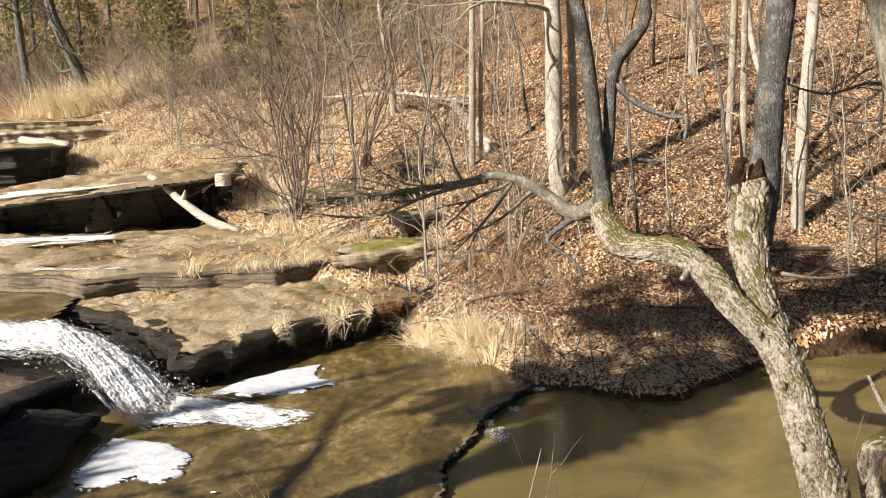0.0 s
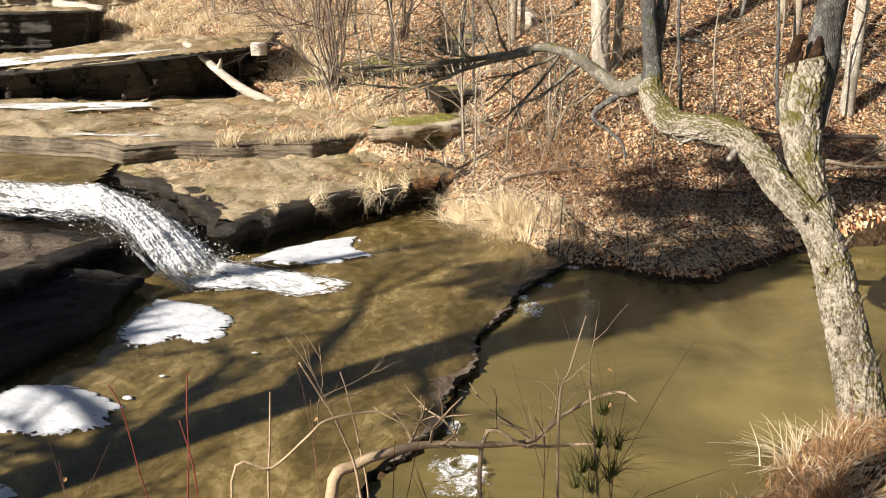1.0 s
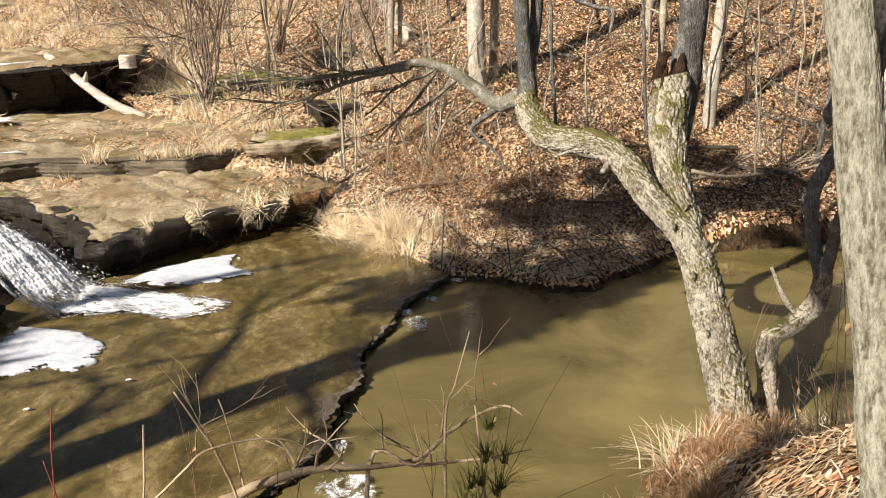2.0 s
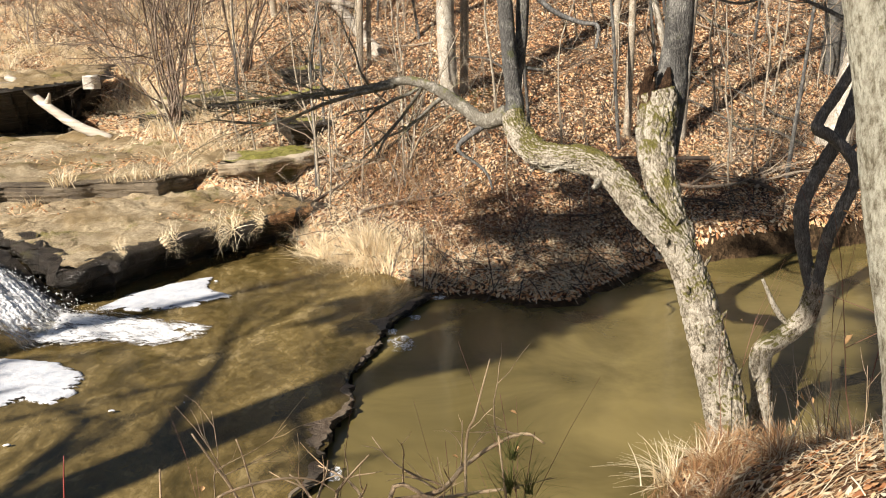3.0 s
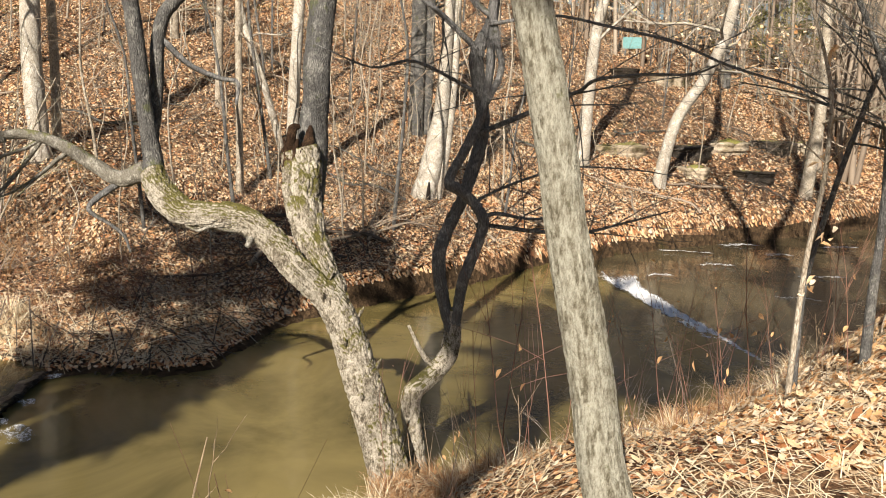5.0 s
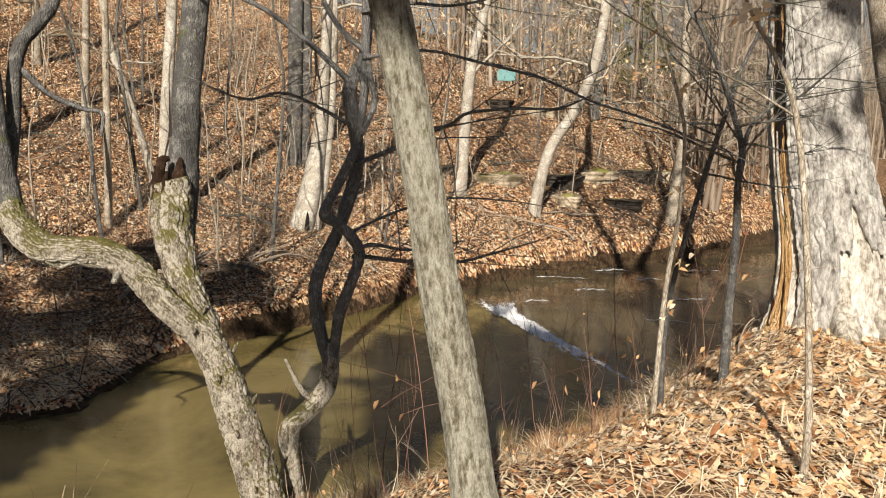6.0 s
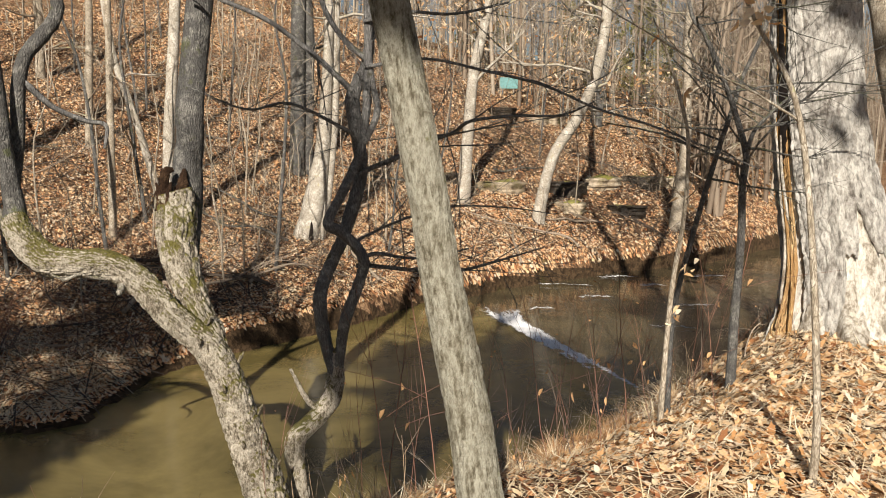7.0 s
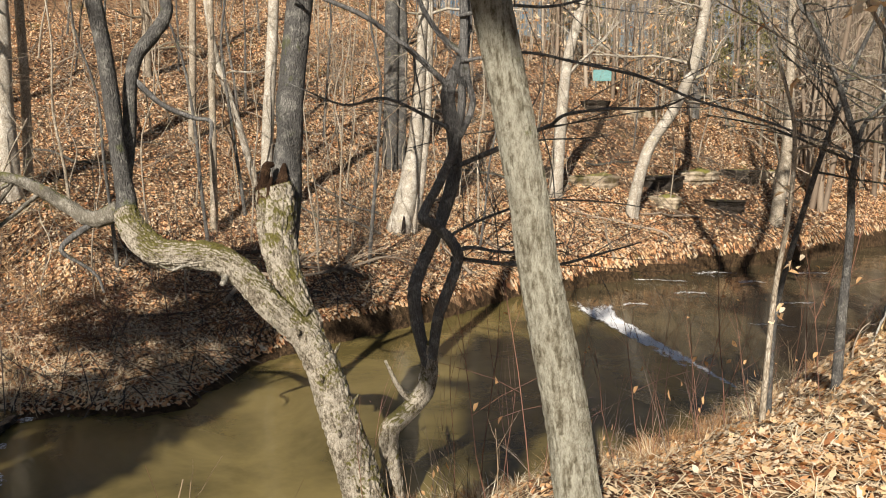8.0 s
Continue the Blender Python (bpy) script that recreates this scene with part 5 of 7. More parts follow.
# ---- the great dead trunk on the near bank ----
def dead_trunk():
    base = np.array((7.08, 3.27, 1.35))
    t = thing("dead_tree", "huge dead tree trunk, bark half shed, bleached and split", "tree", at=tuple(base))
    rows = np.array([(.02, -.04, -.45, .68), (.01, -.02, .0, .60), (.0, .0, .25, .535), (-.013, .033, .6, .49), (-.051, .116, .98, .445), (-.098, .217, 1.46, .405), (-.132, .29, 1.94, .375), (-.151, .329, 2.41, .36), (-.17, .367, 2.88, .35), (-.3, .5, 5.3, .32), (-.33, .53, 6.0, .28)])
    face = math.atan2(-3.2 - .0, -7.3)      # towards the path

    def at(z, ang, out=0.0):
        """Points of the trunk's surface at heights and bearings, moved out by a little."""
        cx, cy, r = (np.interp(z, rows[:, 2], rows[:, k]) for k in (0, 1, 3))
        flare = 1 + .13 * np.exp(-np.maximum(z, 0) * 2.2) * (np.sin(5 * ang + .8) + .6 * np.sin(8 * ang))
        r = r * flare * (1 + .02 * np.sin(3 * ang + 1)) + out
        return np.stack([cx + r * np.cos(ang), cy + r * np.sin(ang), z + 0 * ang], -1)

    def skin(name, z1, a0, a1, out, material, label="", lower=None, upper=None, nz=160, na=160, seed=1, depth=.02, cells=40, length=.16, thick=.05):
        """A sheet of bark or wood that follows the trunk between two heights and two bearings, with plates in relief."""
        u, w = np.meshgrid(np.linspace(0, 1, na + 1), np.linspace(0, 1, nz + 1))
        ang = face + a0 + (a1 - a0) * u
        lo = lower(u) if lower else -.5 + 0 * u
        hi = upper(u) if upper else z1 + 0 * u
        z = lo + (hi - lo) * w
        high, value = plates(ang / (2 * math.pi), z, cells, length, seed)
        fine = np.random.default_rng(seed).normal(0, depth * .06, u.shape)
        V = np.concatenate([at(z, ang, out + depth * (high - .7) + fine).reshape(-1, 3), at(z, ang, out - thick).reshape(-1, 3)])
        n, m = na + 1, (nz + 1) * (na + 1)
        i, j = np.arange(nz)[:, None] * n, np.arange(na)[None]
        e, r = np.arange(na), np.arange(nz) * n
        F = np.concatenate([np.stack([i + j, i + j + 1, i + j + 1 + n, i + j + n], -1).reshape(-1, 4), np.stack([e + 1, e, e + m, e + 1 + m], 1),
                            np.stack([r, r + n, r + n + m, r + m], 1), np.stack([r + n + na, r + na, r + na + m, r + n + na + m], 1)])
        me = bpy.data.meshes.new(name)
        me.from_pydata(V.tolist(), [], F.tolist())
        me.attributes.new("plate", "FLOAT", "POINT").data.foreach_set("value", np.concatenate([value.ravel(), value.ravel()]).astype(np.float32))
        me.materials.append(material)
        me.polygons.foreach_set("use_smooth", [True] * len(F))
        part(name, me, t, label)

    # bearings: negative turns to the trunk's creek side
    skin("trunk", 5.9, 0, 2 * math.pi, -.055, BARE_WOOD, "bleached bare wood", nz=120, na=180, seed=2, depth=.02, cells=60, length=.7)
    ragged = lambda u: .10 * np.sin(u * 23) + .07 * np.sin(u * 57 + 1) + .05 * np.abs(np.sin(u * 90))
    # the broad face of bark hangs to the ground on the creek side and is shed from the foot beyond
    skin("bark", 5.6, -.62, 2.7, .0, PLATE_BARK, "thick plated grey bark", lower=lambda u: np.interp(u, (0, .12, .17, .22, .30, .34, .42, .6, 1), (-.3, -.3, .1, .72, .80, .98, .80, .95, .9)) + ragged(u) * smooth(.1, .2, u), nz=260, na=230, seed=3, depth=.022, cells=44, length=.15)
    skin("bark", 5.4, -2.6, -1.06, .0, PLATE_BARK, "strip of plated grey bark", lower=lambda u: -.3 + ragged(u), nz=220, na=110, seed=4, depth=.022, cells=44, length=.15)
    skin("heartwood", 5.5, -1.05, -.80, -.02, RED_WOOD, "torn reddish-yellow heartwood", nz=200, na=24, seed=5, depth=.03, cells=150, length=.5, thick=.03)
    # black sheet for a long hollow's shade beside the torn wood, widest at its foot
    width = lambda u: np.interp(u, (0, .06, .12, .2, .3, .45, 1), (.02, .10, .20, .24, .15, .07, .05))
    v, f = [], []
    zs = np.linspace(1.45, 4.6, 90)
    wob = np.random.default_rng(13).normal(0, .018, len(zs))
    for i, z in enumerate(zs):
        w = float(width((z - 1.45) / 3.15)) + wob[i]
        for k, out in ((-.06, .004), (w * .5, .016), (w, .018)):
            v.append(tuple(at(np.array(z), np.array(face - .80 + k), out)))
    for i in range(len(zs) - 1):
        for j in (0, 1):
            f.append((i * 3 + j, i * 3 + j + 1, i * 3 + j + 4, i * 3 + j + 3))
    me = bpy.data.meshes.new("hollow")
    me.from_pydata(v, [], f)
    me.materials.append(HOLLOW_SHADE)
    part("hollow", me, t, "black sheet for the shade in a rotten hollow")
    for k, (a, z, h, r) in enumerate(((-.86, .1, 1.2, .018), (-.93, .3, 1.5, .016), (-.74, -.1, .9, .02), (-.80, 1.0, .7, .014))):
        c = [tuple(at(np.array(z + h * q), np.array(face + a + .03 * math.sin(3 * q + k)), .02)) + (r * (1 - .8 * abs(q - .4)),) for q in (0, .3, .6, 1)]
        part("splinter", limb(c, (RED_WOOD, BARE_WOOD)[k % 2], "splinter", 7, 5, .15, .1, 95 + k), t)
    for k, (a, reach) in enumerate(((.15, .75), (.75, .95), (1.25, .8), (-.5, .55))):
        q = [tuple(at(np.array(z), np.array(face + a), -.10)) for z in (.55, .25)]
        d = np.array((math.cos(face + a), math.sin(face + a)))
        part("root", limb([(*q[0], .07), (*q[1], .12), (d[0] * reach, d[1] * reach, -.02, .10), (d[0] * (reach + .35), d[1] * (reach + .35), -.16, .04)], BARE_WOOD, "root", 16, 6, .05, .12, 105 + k), t, "bleached flaring root")
    rng = np.random.default_rng(12)
    for c in ([(-.33, .53, 5.5, .2), (-.55, .6, 6.3, .13), (-1.1, .75, 7.6, .10), (-1.3, 1.1, 9.2, .07), (-1.9, 1.3, 11, .04)], [(-.3, .5, 5.5, .2), (.0, .45, 6.4, .12), (.55, .2, 7.8, .09), (.7, .0, 9.5, .06), (1.1, .1, 11.2, .03)]):
        s = Soup()
        p, r = curve_points(c, 5)
        s.tube(p, r, 12, .04, rng, True, .05)
        for _ in range(9):
            k = rng.integers(len(p) // 3, len(p) - 1)
            twigs(s, p[k], rng.normal(0, 1, 3) + (0, 0, .5), rng.uniform(1, 2.6), r[k] * .45, 2, rng, 0, .5, 3)
        part("limb", s.mesh("limb", DEAD_WOOD), t, "bare forking limb")


BARE_WOOD = flaky_material("bleached_bare_wood", (.20, .17, .13), (.45, .415, .355), (.64, .61, .55), (.3, .27, .2), .0, 60.0)
# near-black that stands for the shade inside hollows
HOLLOW_SHADE = plain_material("hollow_shade_black", (.012, .008, .006), .95)
dead_trunk()


# ---- trees on the far slope ----
def bare_tree(ctrl, material, seed, label, crown=14, reach=1.6, start=.35, sides=12, twig=None, extend=6.0, depth=2, lobes=.05, name="tree", group="trees on the far slope"):
    """A bare winter tree: a trunk along its curve, carried on upward, and a crown of forking branches."""
    rng = np.random.default_rng(seed)
    c = [tuple(r) for r in ctrl]
    a, b = np.array(c[-2]), np.array(c[-1])
    up = (b - a)[:3] / max(np.linalg.norm((b - a)[:3]), 1e-6)
    up = up * .5 + np.array((0, 0, .5))
    c.append((*(b[:3] + up * extend * .5 + rng.normal(0, .1, 3)), b[3] * .75))
    c.append((*(b[:3] + up * extend + rng.normal(0, .3, 3)), b[3] * .3))
    first = np.array(c[0])
    base = first[:3].copy()
    t = thing(name, label, "tree", group, at=tuple(base))
    c.insert(0, (first[0], first[1], first[2] - .5, first[3] * 1.15))
    p, r = curve_points(c, 5)
    s = Soup()
    s.tube(p - base, r, sides, .04, rng, True, lobes)
    part("trunk", s.mesh("trunk", material), t)
    s = Soup()
    n = len(p)
    for _ in range(crown):
        k = int(n * (start + (1 - start) * rng.uniform(0, 1) ** .8))
        k = min(k, n - 2)
        w = np.array((rng.normal(), rng.normal(), rng.uniform(.1, .9)))
        twigs(s, p[k] - base, w, reach * rng.uniform(.5, 1.3), max(r[k] * .35, .008), depth, rng, 0, .5, 4)
    tagged(part("crown", s.mesh("crown", twig or material), t), kind="stuff")
    return t


bare_tree([(1.99, 15.67, 1.85, .165), (1.93, 15.68, 3.2, .16), (1.95, 15.66, 4.5, .15), (1.93, 15.65, 5.6, .145)], WHITE_BARK, 301, "tall pale whitish tree on the leafy slope", 10, 1.8, .55)
bare_tree([(2.31, 16.01, 2.05, .08), (2.33, 16.0, 3.6, .075), (2.3, 16.0, 5.3, .07)], SAPLING_BARK, 302, "slim olive-grey tree beside a white one", 8, 1.2, .5)
bare_tree([(13.65, 15.35, 1.3, .175), (13.7, 15.3, 2.86, .14), (13.78, 15.22, 4.45, .125), (13.95, 15.06, 5.6, .11), (14.03, 14.99, 6.3, .10)], WHITE_BARK, 303, "pale slender tree at the creek bank", 14, 1.8, .35)
bare_tree([(15.02, 14.15, .9, .165), (15.08, 14.08, 1.65, .14), (15.24, 13.9, 2.6, .135), (15.56, 13.54, 3.4, .13), (15.8, 13.27, 4.3, .125), (15.9, 13.12, 5.2, .12), (15.95, 13.06, 6.2, .12)], WHITE_BARK, 304, "pale tree with a bent leaning trunk", 16, 2.0, .4)
bare_tree([(19.25, 13.15, .55, .17), (19.3, 13.1, 1.45, .155), (19.38, 13.04, 2.75, .14), (19.36, 13.06, 4.15, .11), (19.3, 13.1, 6.2, .09)], SAPLING_BARK, 305, "greyish tree on the creek bank downstream", 18, 2.2, .2)
root = bare_tree([(8.47, 14.1, .9, .27), (8.56, 14.04, 1.35, .215), (8.66, 13.98, 2.0, .185), (8.74, 13.93, 2.75, .14), (8.8, 13.9, 3.8, .105), (8.86, 13.88, 5.4, .09)], WHITE_BARK, 306, "pale tree with a flared hollow foot", 10, 1.6, .5, lobes=.14)
# black solid in place of the shade within the foot's cavity
part("hollow", limb([(8.41, 13.83, .9, .045), (8.42, 13.83, 1.1, .042), (8.45, 13.86, 1.32, .012)], HOLLOW_SHADE, sides=8, seed=7, shift=(8.47, 14.1, .9)), root, "black plug for the shade of a hollow at the foot")
bare_tree([(8.72, 14.0, .95, .11), (8.85, 13.95, 1.9, .105), (8.98, 13.92, 3.4, .10), (9.0, 13.9, 5.6, .09)], WHITE_BARK, 307, "pale stem close beside a hollow tree", 8, 1.5, .5)
bare_tree([(10.14, 17.16, 1.95, .19), (10.17, 17.15, 3.6, .17), (10.18, 17.13, 5.8, .16)], STEM_BARK, 308, "dusky grey double-stemmed tree", 10, 2.0, .5)
bare_tree([(10.42, 17.2, 1.95, .14), (10.45, 17.15, 3.6, .125), (10.42, 17.13, 5.8, .11)], STEM_BARK, 309, "dusky grey tree close beside another", 10, 2.0, .5)
bare_tree([(5.94, 14.58, 1.1, .115), (6.0, 14.55, 2.9, .105), (6.12, 14.51, 4.9, .095)], WHITE_BARK, 310, "pale thin tree behind the broken stem", 8, 1.4, .5)
bare_tree([(5.04, 14.71, 1.1, .066), (5.05, 14.7, 3.0, .06), (5.06, 14.7, 5.1, .052)], SAPLING_BARK, 311, "thin upright grey tree", 8, 1.2, .35)
bare_tree([(6.46, 16.17, 1.7, .075), (6.1, 16.3, 3.2, .068), (5.72, 16.46, 4.61, .06)], WHITE_BARK, 312, "thin pale leaning tree", 6, 1.2, .5)
bare_tree([(.42, 18.05, 2.1, .075), (.48, 18.05, 3.9, .07), (.53, 18.05, 5.6, .06)], SAPLING_BARK, 313, "thin pale tree on the slope", 8, 1.4, .35)
bare_tree([(.62, 18.2, 2.1, .05), (.66, 18.2, 3.9, .045), (.75, 18.1, 5.6, .04)], SAPLING_BARK, 314, "thin pale tree on the slope", 8, 1.4, .35)
bare_tree([(-1.75, 24.85, 3.5, .10), (-1.85, 24.85, 5.0, .085), (-2.0, 24.8, 6.4, .07)], SAPLING_BARK, 315, "thin pale forked tree on the slope", 14, 2.0, .2)
bare_tree([(5.99, 21.69, 4.1, .11), (5.98, 21.69, 6.0, .10)], SAPLING_BARK, 316, "slim tree high on the slope", 8, 1.6, .3)
bare_tree([(5.8, 18.0, 2.6, .08), (5.88, 17.98, 5.4, .07)], SAPLING_BARK, 317, "slim pale tree on the slope", 8, 1.4, .3)
bare_tree([(27.81, 22.92, 3.4, .26), (27.9, 22.8, 6.0, .23)], STEM_BARK, 318, "grey tree near the top of the bank", 12, 2.6, .3)
bare_tree([(10.4, 3.6, 1.4, .30), (10.15, 3.75, 2.1, .272), (10.04, 3.97, 3.2, .253), (9.94, 4.22, 4.4, .24), (9.89, 4.35, 5.2, .228)], SAPLING_BARK, 319, "grey tree behind the dead trunk", 10, 2.0, .6, group="trees on the near bank")
bare_tree([(-17, 40, 4.2, .3), (-17.6, 39.8, 6.5, .26), (-18.4, 39.6, 9, .22)], STEM_BARK, 320, "dark leaning tree at the edge of the woods", 14, 3.0, .3)
bare_tree([(-22, 44, 5, .22), (-22.2, 44, 8, .2)], STEM_BARK, 321, "dark tree at the edge of the woods", 14, 3.0, .3)

# unseen trees added behind the path to cast shade over the pool and the far bank
shade = bare_tree([(-7.6, .1, 1.2, .27), (-7.5, .1, 3, .25), (-7.6, .2, 5, .23), (-7.5, .3, 7, .19)], STEM_BARK, 330, "tree on the near bank upstream", 26, 2.2, .3, extend=6, group="trees on the near bank")


def needles(s, c, r, count, rng, size=.16):
    """A loose bough of evergreen sprays."""
    d = rng.normal(0, 1, (count, 3))
    d /= np.linalg.norm(d, axis=1)[:, None]
    p = c + d * r * rng.uniform(.2, 1, (count, 1)) ** .6
    for q in p:
        a, b = rng.normal(0, size, 3), rng.normal(0, size * .5, 3)
        s.add([tuple(q - a), tuple(q + b), tuple(q + a), tuple(q - b)], [(0, 1, 2, 3)])


ever = Soup()
for k, (dx, dy, dz, r, cnt) in enumerate(((-.67, 1.43, .90, .5, 30), (-.34, 1.05, 1.07, .6, 38), (-.08, .75, 1.52, .6, 38), (-.41, 1.13, 1.8, .6, 36), (.05, .60, 2.1, .55, 30), (-.85, 1.6, 1.2, .5, 26), (.3, .4, 2.5, .5, 24))):
    needles(ever, np.array((dx, dy, 6.6 + dz)), r, cnt, np.random.default_rng(340 + k), .15)
for k, (q, w) in enumerate([(q, w) for q in (-4.95, -5.5, -6.05, -6.6) for w in (3.7, 4.15, 4.55)]):
    needles(ever, np.array((.66 * q + 3.68, -.75 * q - 3.52, 1.92 + w)), .40, 34, np.random.default_rng(370 + k), .15)
part("foliage", ever.mesh("foliage", GREEN, False), shade, "evergreen boughs added to cast shade")


def shade_crown(owner, name, spots, low, high, count, seed, size=.2, girth=.45):
    """Boughs added to one unseen evergreen crown so that its shade reaches the stretch of ground named by spots."""
    rng, s = np.random.default_rng(seed), Soup()
    reach = SUN_FROM / SUN_FROM.z
    for x, y, w in spots:
        for _ in range(count):
            h = rng.uniform(low, high)
            p = np.array((x + rng.normal(0, w), y + rng.normal(0, w), 0)) + np.array(reach) * h
            needles(s, p - np.array(owner.location), girth, 30, rng, size)
    part(name, s.mesh(name, GREEN, False), owner, "evergreen boughs added to cast shade")


# over the arc of the pool below the riffle
shade_crown(shade, "upper_foliage", ((1.0, 7.7, .16), (1.5, 8.5, .22), (2.4, 9.0, .22), (3.0, 9.3, .2)), 7.2, 8.8, 4, 366, .17, .36)
shade_crown(shade, "side_foliage", ((2.9, 10.9, .3), (4.4, 11.3, .3), (5.6, 11.3, .3), (3.8, 11.8, .35), (3.2, 12.4, .3), (4.8, 12.3, .4), (6.2, 11.7, .3)), 7.2, 8.8, 2, 369, .13, .45)
shade_crown(shade, "top_foliage", ((5.0, 13.5, .35), (6.1, 13.3, .35), (5.7, 14.4, .4), (4.7, 14.6, .35), (6.6, 12.5, .3)), 10.6, 12.2, 3, 365, .16, .35)
# unseen evergreen, added to shade the pool's right side
pool_shade_tree = bare_tree([(-5.9, -3.3, 1.3, .24), (-5.9, -3.3, 4, .22), (-5.95, -3.35, 7, .18)], STEM_BARK, 331, "unseen evergreen added behind the path to shade the pool", 20, 2.0, .4, extend=6, group="trees on the near bank")
shade_crown(pool_shade_tree, "foliage", ((5.4, 6.7, .2), (6.0, 7.2, .25), (6.5, 7.8, .3), (7.0, 8.7, .35), (7.3, 7.3, .35), (8.2, 7.9, .35), (6.6, 6.6, .3), (7.6, 6.4, .3), (8.6, 6.9, .3)), 9.0, 12.0, 4, 367)
# another one out of view, added to darken the rock beside the fall
upstream = bare_tree([(-11.6, .4, 1.6, .2), (-11.6, .4, 4, .18), (-11.6, .45, 6, .14)], STEM_BARK, 333, "unseen evergreen added upstream to shade the rock by the fall", 14, 1.4, .5, extend=3, group="trees on the near bank")
shade_crown(upstream, "foliage", ((-4.1, 6.9, .22), (-4.0, 6.2, .22), (-4.6, 6.4, .3), (-4.6, 7.2, .22), (-4.3, 5.5, .25), (-3.65, 6.9, .10), (-3.7, 6.2, .12), (-3.85, 7.6, .12), (-4.2, 7.4, .15), (-3.5, 6.6, .10), (-3.6, 7.3, .08)), 4.8, 6.8, 7, 368, .16, .25)
# added out of view so that its boughs shade the dead trunk's top
trunk_shade_tree = bare_tree([(-.6, -4.8, 1.3, .16), (-.6, -4.8, 5, .14), (-.6, -4.85, 9, .10)], STEM_BARK, 332, "unseen evergreen added well behind the path to shade the dead trunk", 12, 1.2, .6, extend=4, group="trees on the near bank")
ever = Soup()
for k, (dx, dy, z, r, cnt) in enumerate(((-.7, .8, 10.0, .6, 12), (-.5, .6, 10.8, .7, 34), (-.9, 1.0, 11.3, .7, 40), (-.4, .4, 12.0, .7, 28), (-1.1, 1.3, 11.2, .5, 20), (-.8, .9, 12.4, .6, 26))):
    needles(ever, np.array((dx, dy, z - 1.3)), r, cnt, np.random.default_rng(360 + k), .2)
part("foliage", ever.mesh("foliage", GREEN, False), trunk_shade_tree, "evergreen boughs added to cast shade")


# ---- saplings, woods and brush ----
def sapling_kind(seed, h, r, material):
    rng = np.random.default_rng(seed)
    t = thing("sapling", "thin bare sapling growing up through fallen leaves", "sapling", "saplings on the slope", at=(0, -400, 0))
    pts = [(rng.normal(0, .03) * k, rng.normal(0, .03) * k, -.2 + (h + .2) * k / 6, r * (1 - k / 7.5)) for k in range(7)]
    s = Soup()
    p, q = curve_points(pts, 3)
    s.tube(p, q, 6, .03, rng)
    part("trunk", s.mesh("trunk", material), t)
    s = Soup()
    for _ in range(int(6 + h * 1.2)):
        k = rng.integers(len(p) // 4, len(p) - 1)
        twigs(s, p[k], (rng.normal(0, .8), rng.normal(0, .8), rng.uniform(.3, 1.2)), h * rng.uniform(.12, .3), q[k] * .45 + .002, 1, rng, 0, .45, 3)
    tagged(part("spray", s.mesh("spray", BRUSH), t), kind="stuff")
    return t


kinds = [sapling_kind(400 + k, h, r, m) for k, (h, r, m) in enumerate(((2.2, .010, SAPLING_BARK), (3.0, .013, SAPLING_BARK), (4.0, .019, SAPLING_BARK), (4.8, .024, SAPLING_BARK), (5.6, .032, STEM_BARK), (4.4, .019, SAPLING_BARK), (1.6, .008, STEM_BARK), (2.6, .011, SAPLING_BARK)))]
rng = np.random.default_rng(420)
placed = 0
while placed < 300:
    x, y = rng.uniform(-4, 30), rng.uniform(11, 36)
    d = y - np.interp(x, FAR_X, FAR_Y)
    if d < 1.2 or rng.uniform() > math.exp(-d / 14) or (x > 12 and d < 7 and rng.uniform() < .75) or (x < -3 and y < 21) or y > 15 + 1.6 * (x + 14):
        continue
    z = float(ground_z(x, y))
    k = kinds[rng.integers(len(kinds))]
    copy_thing(k, pose(x, y, z - .02, rng.normal(0, 4), rng.normal(0, 4), rng.uniform(0, 360)) @ Matrix.Scale(rng.uniform(.8, 1.25), 4))
    placed += 1
for k in kinds:
    x, y = rng.uniform(2, 12), rng.uniform(16, 22)
    k.location = (x, y, float(ground_z(x, y)) - .02)


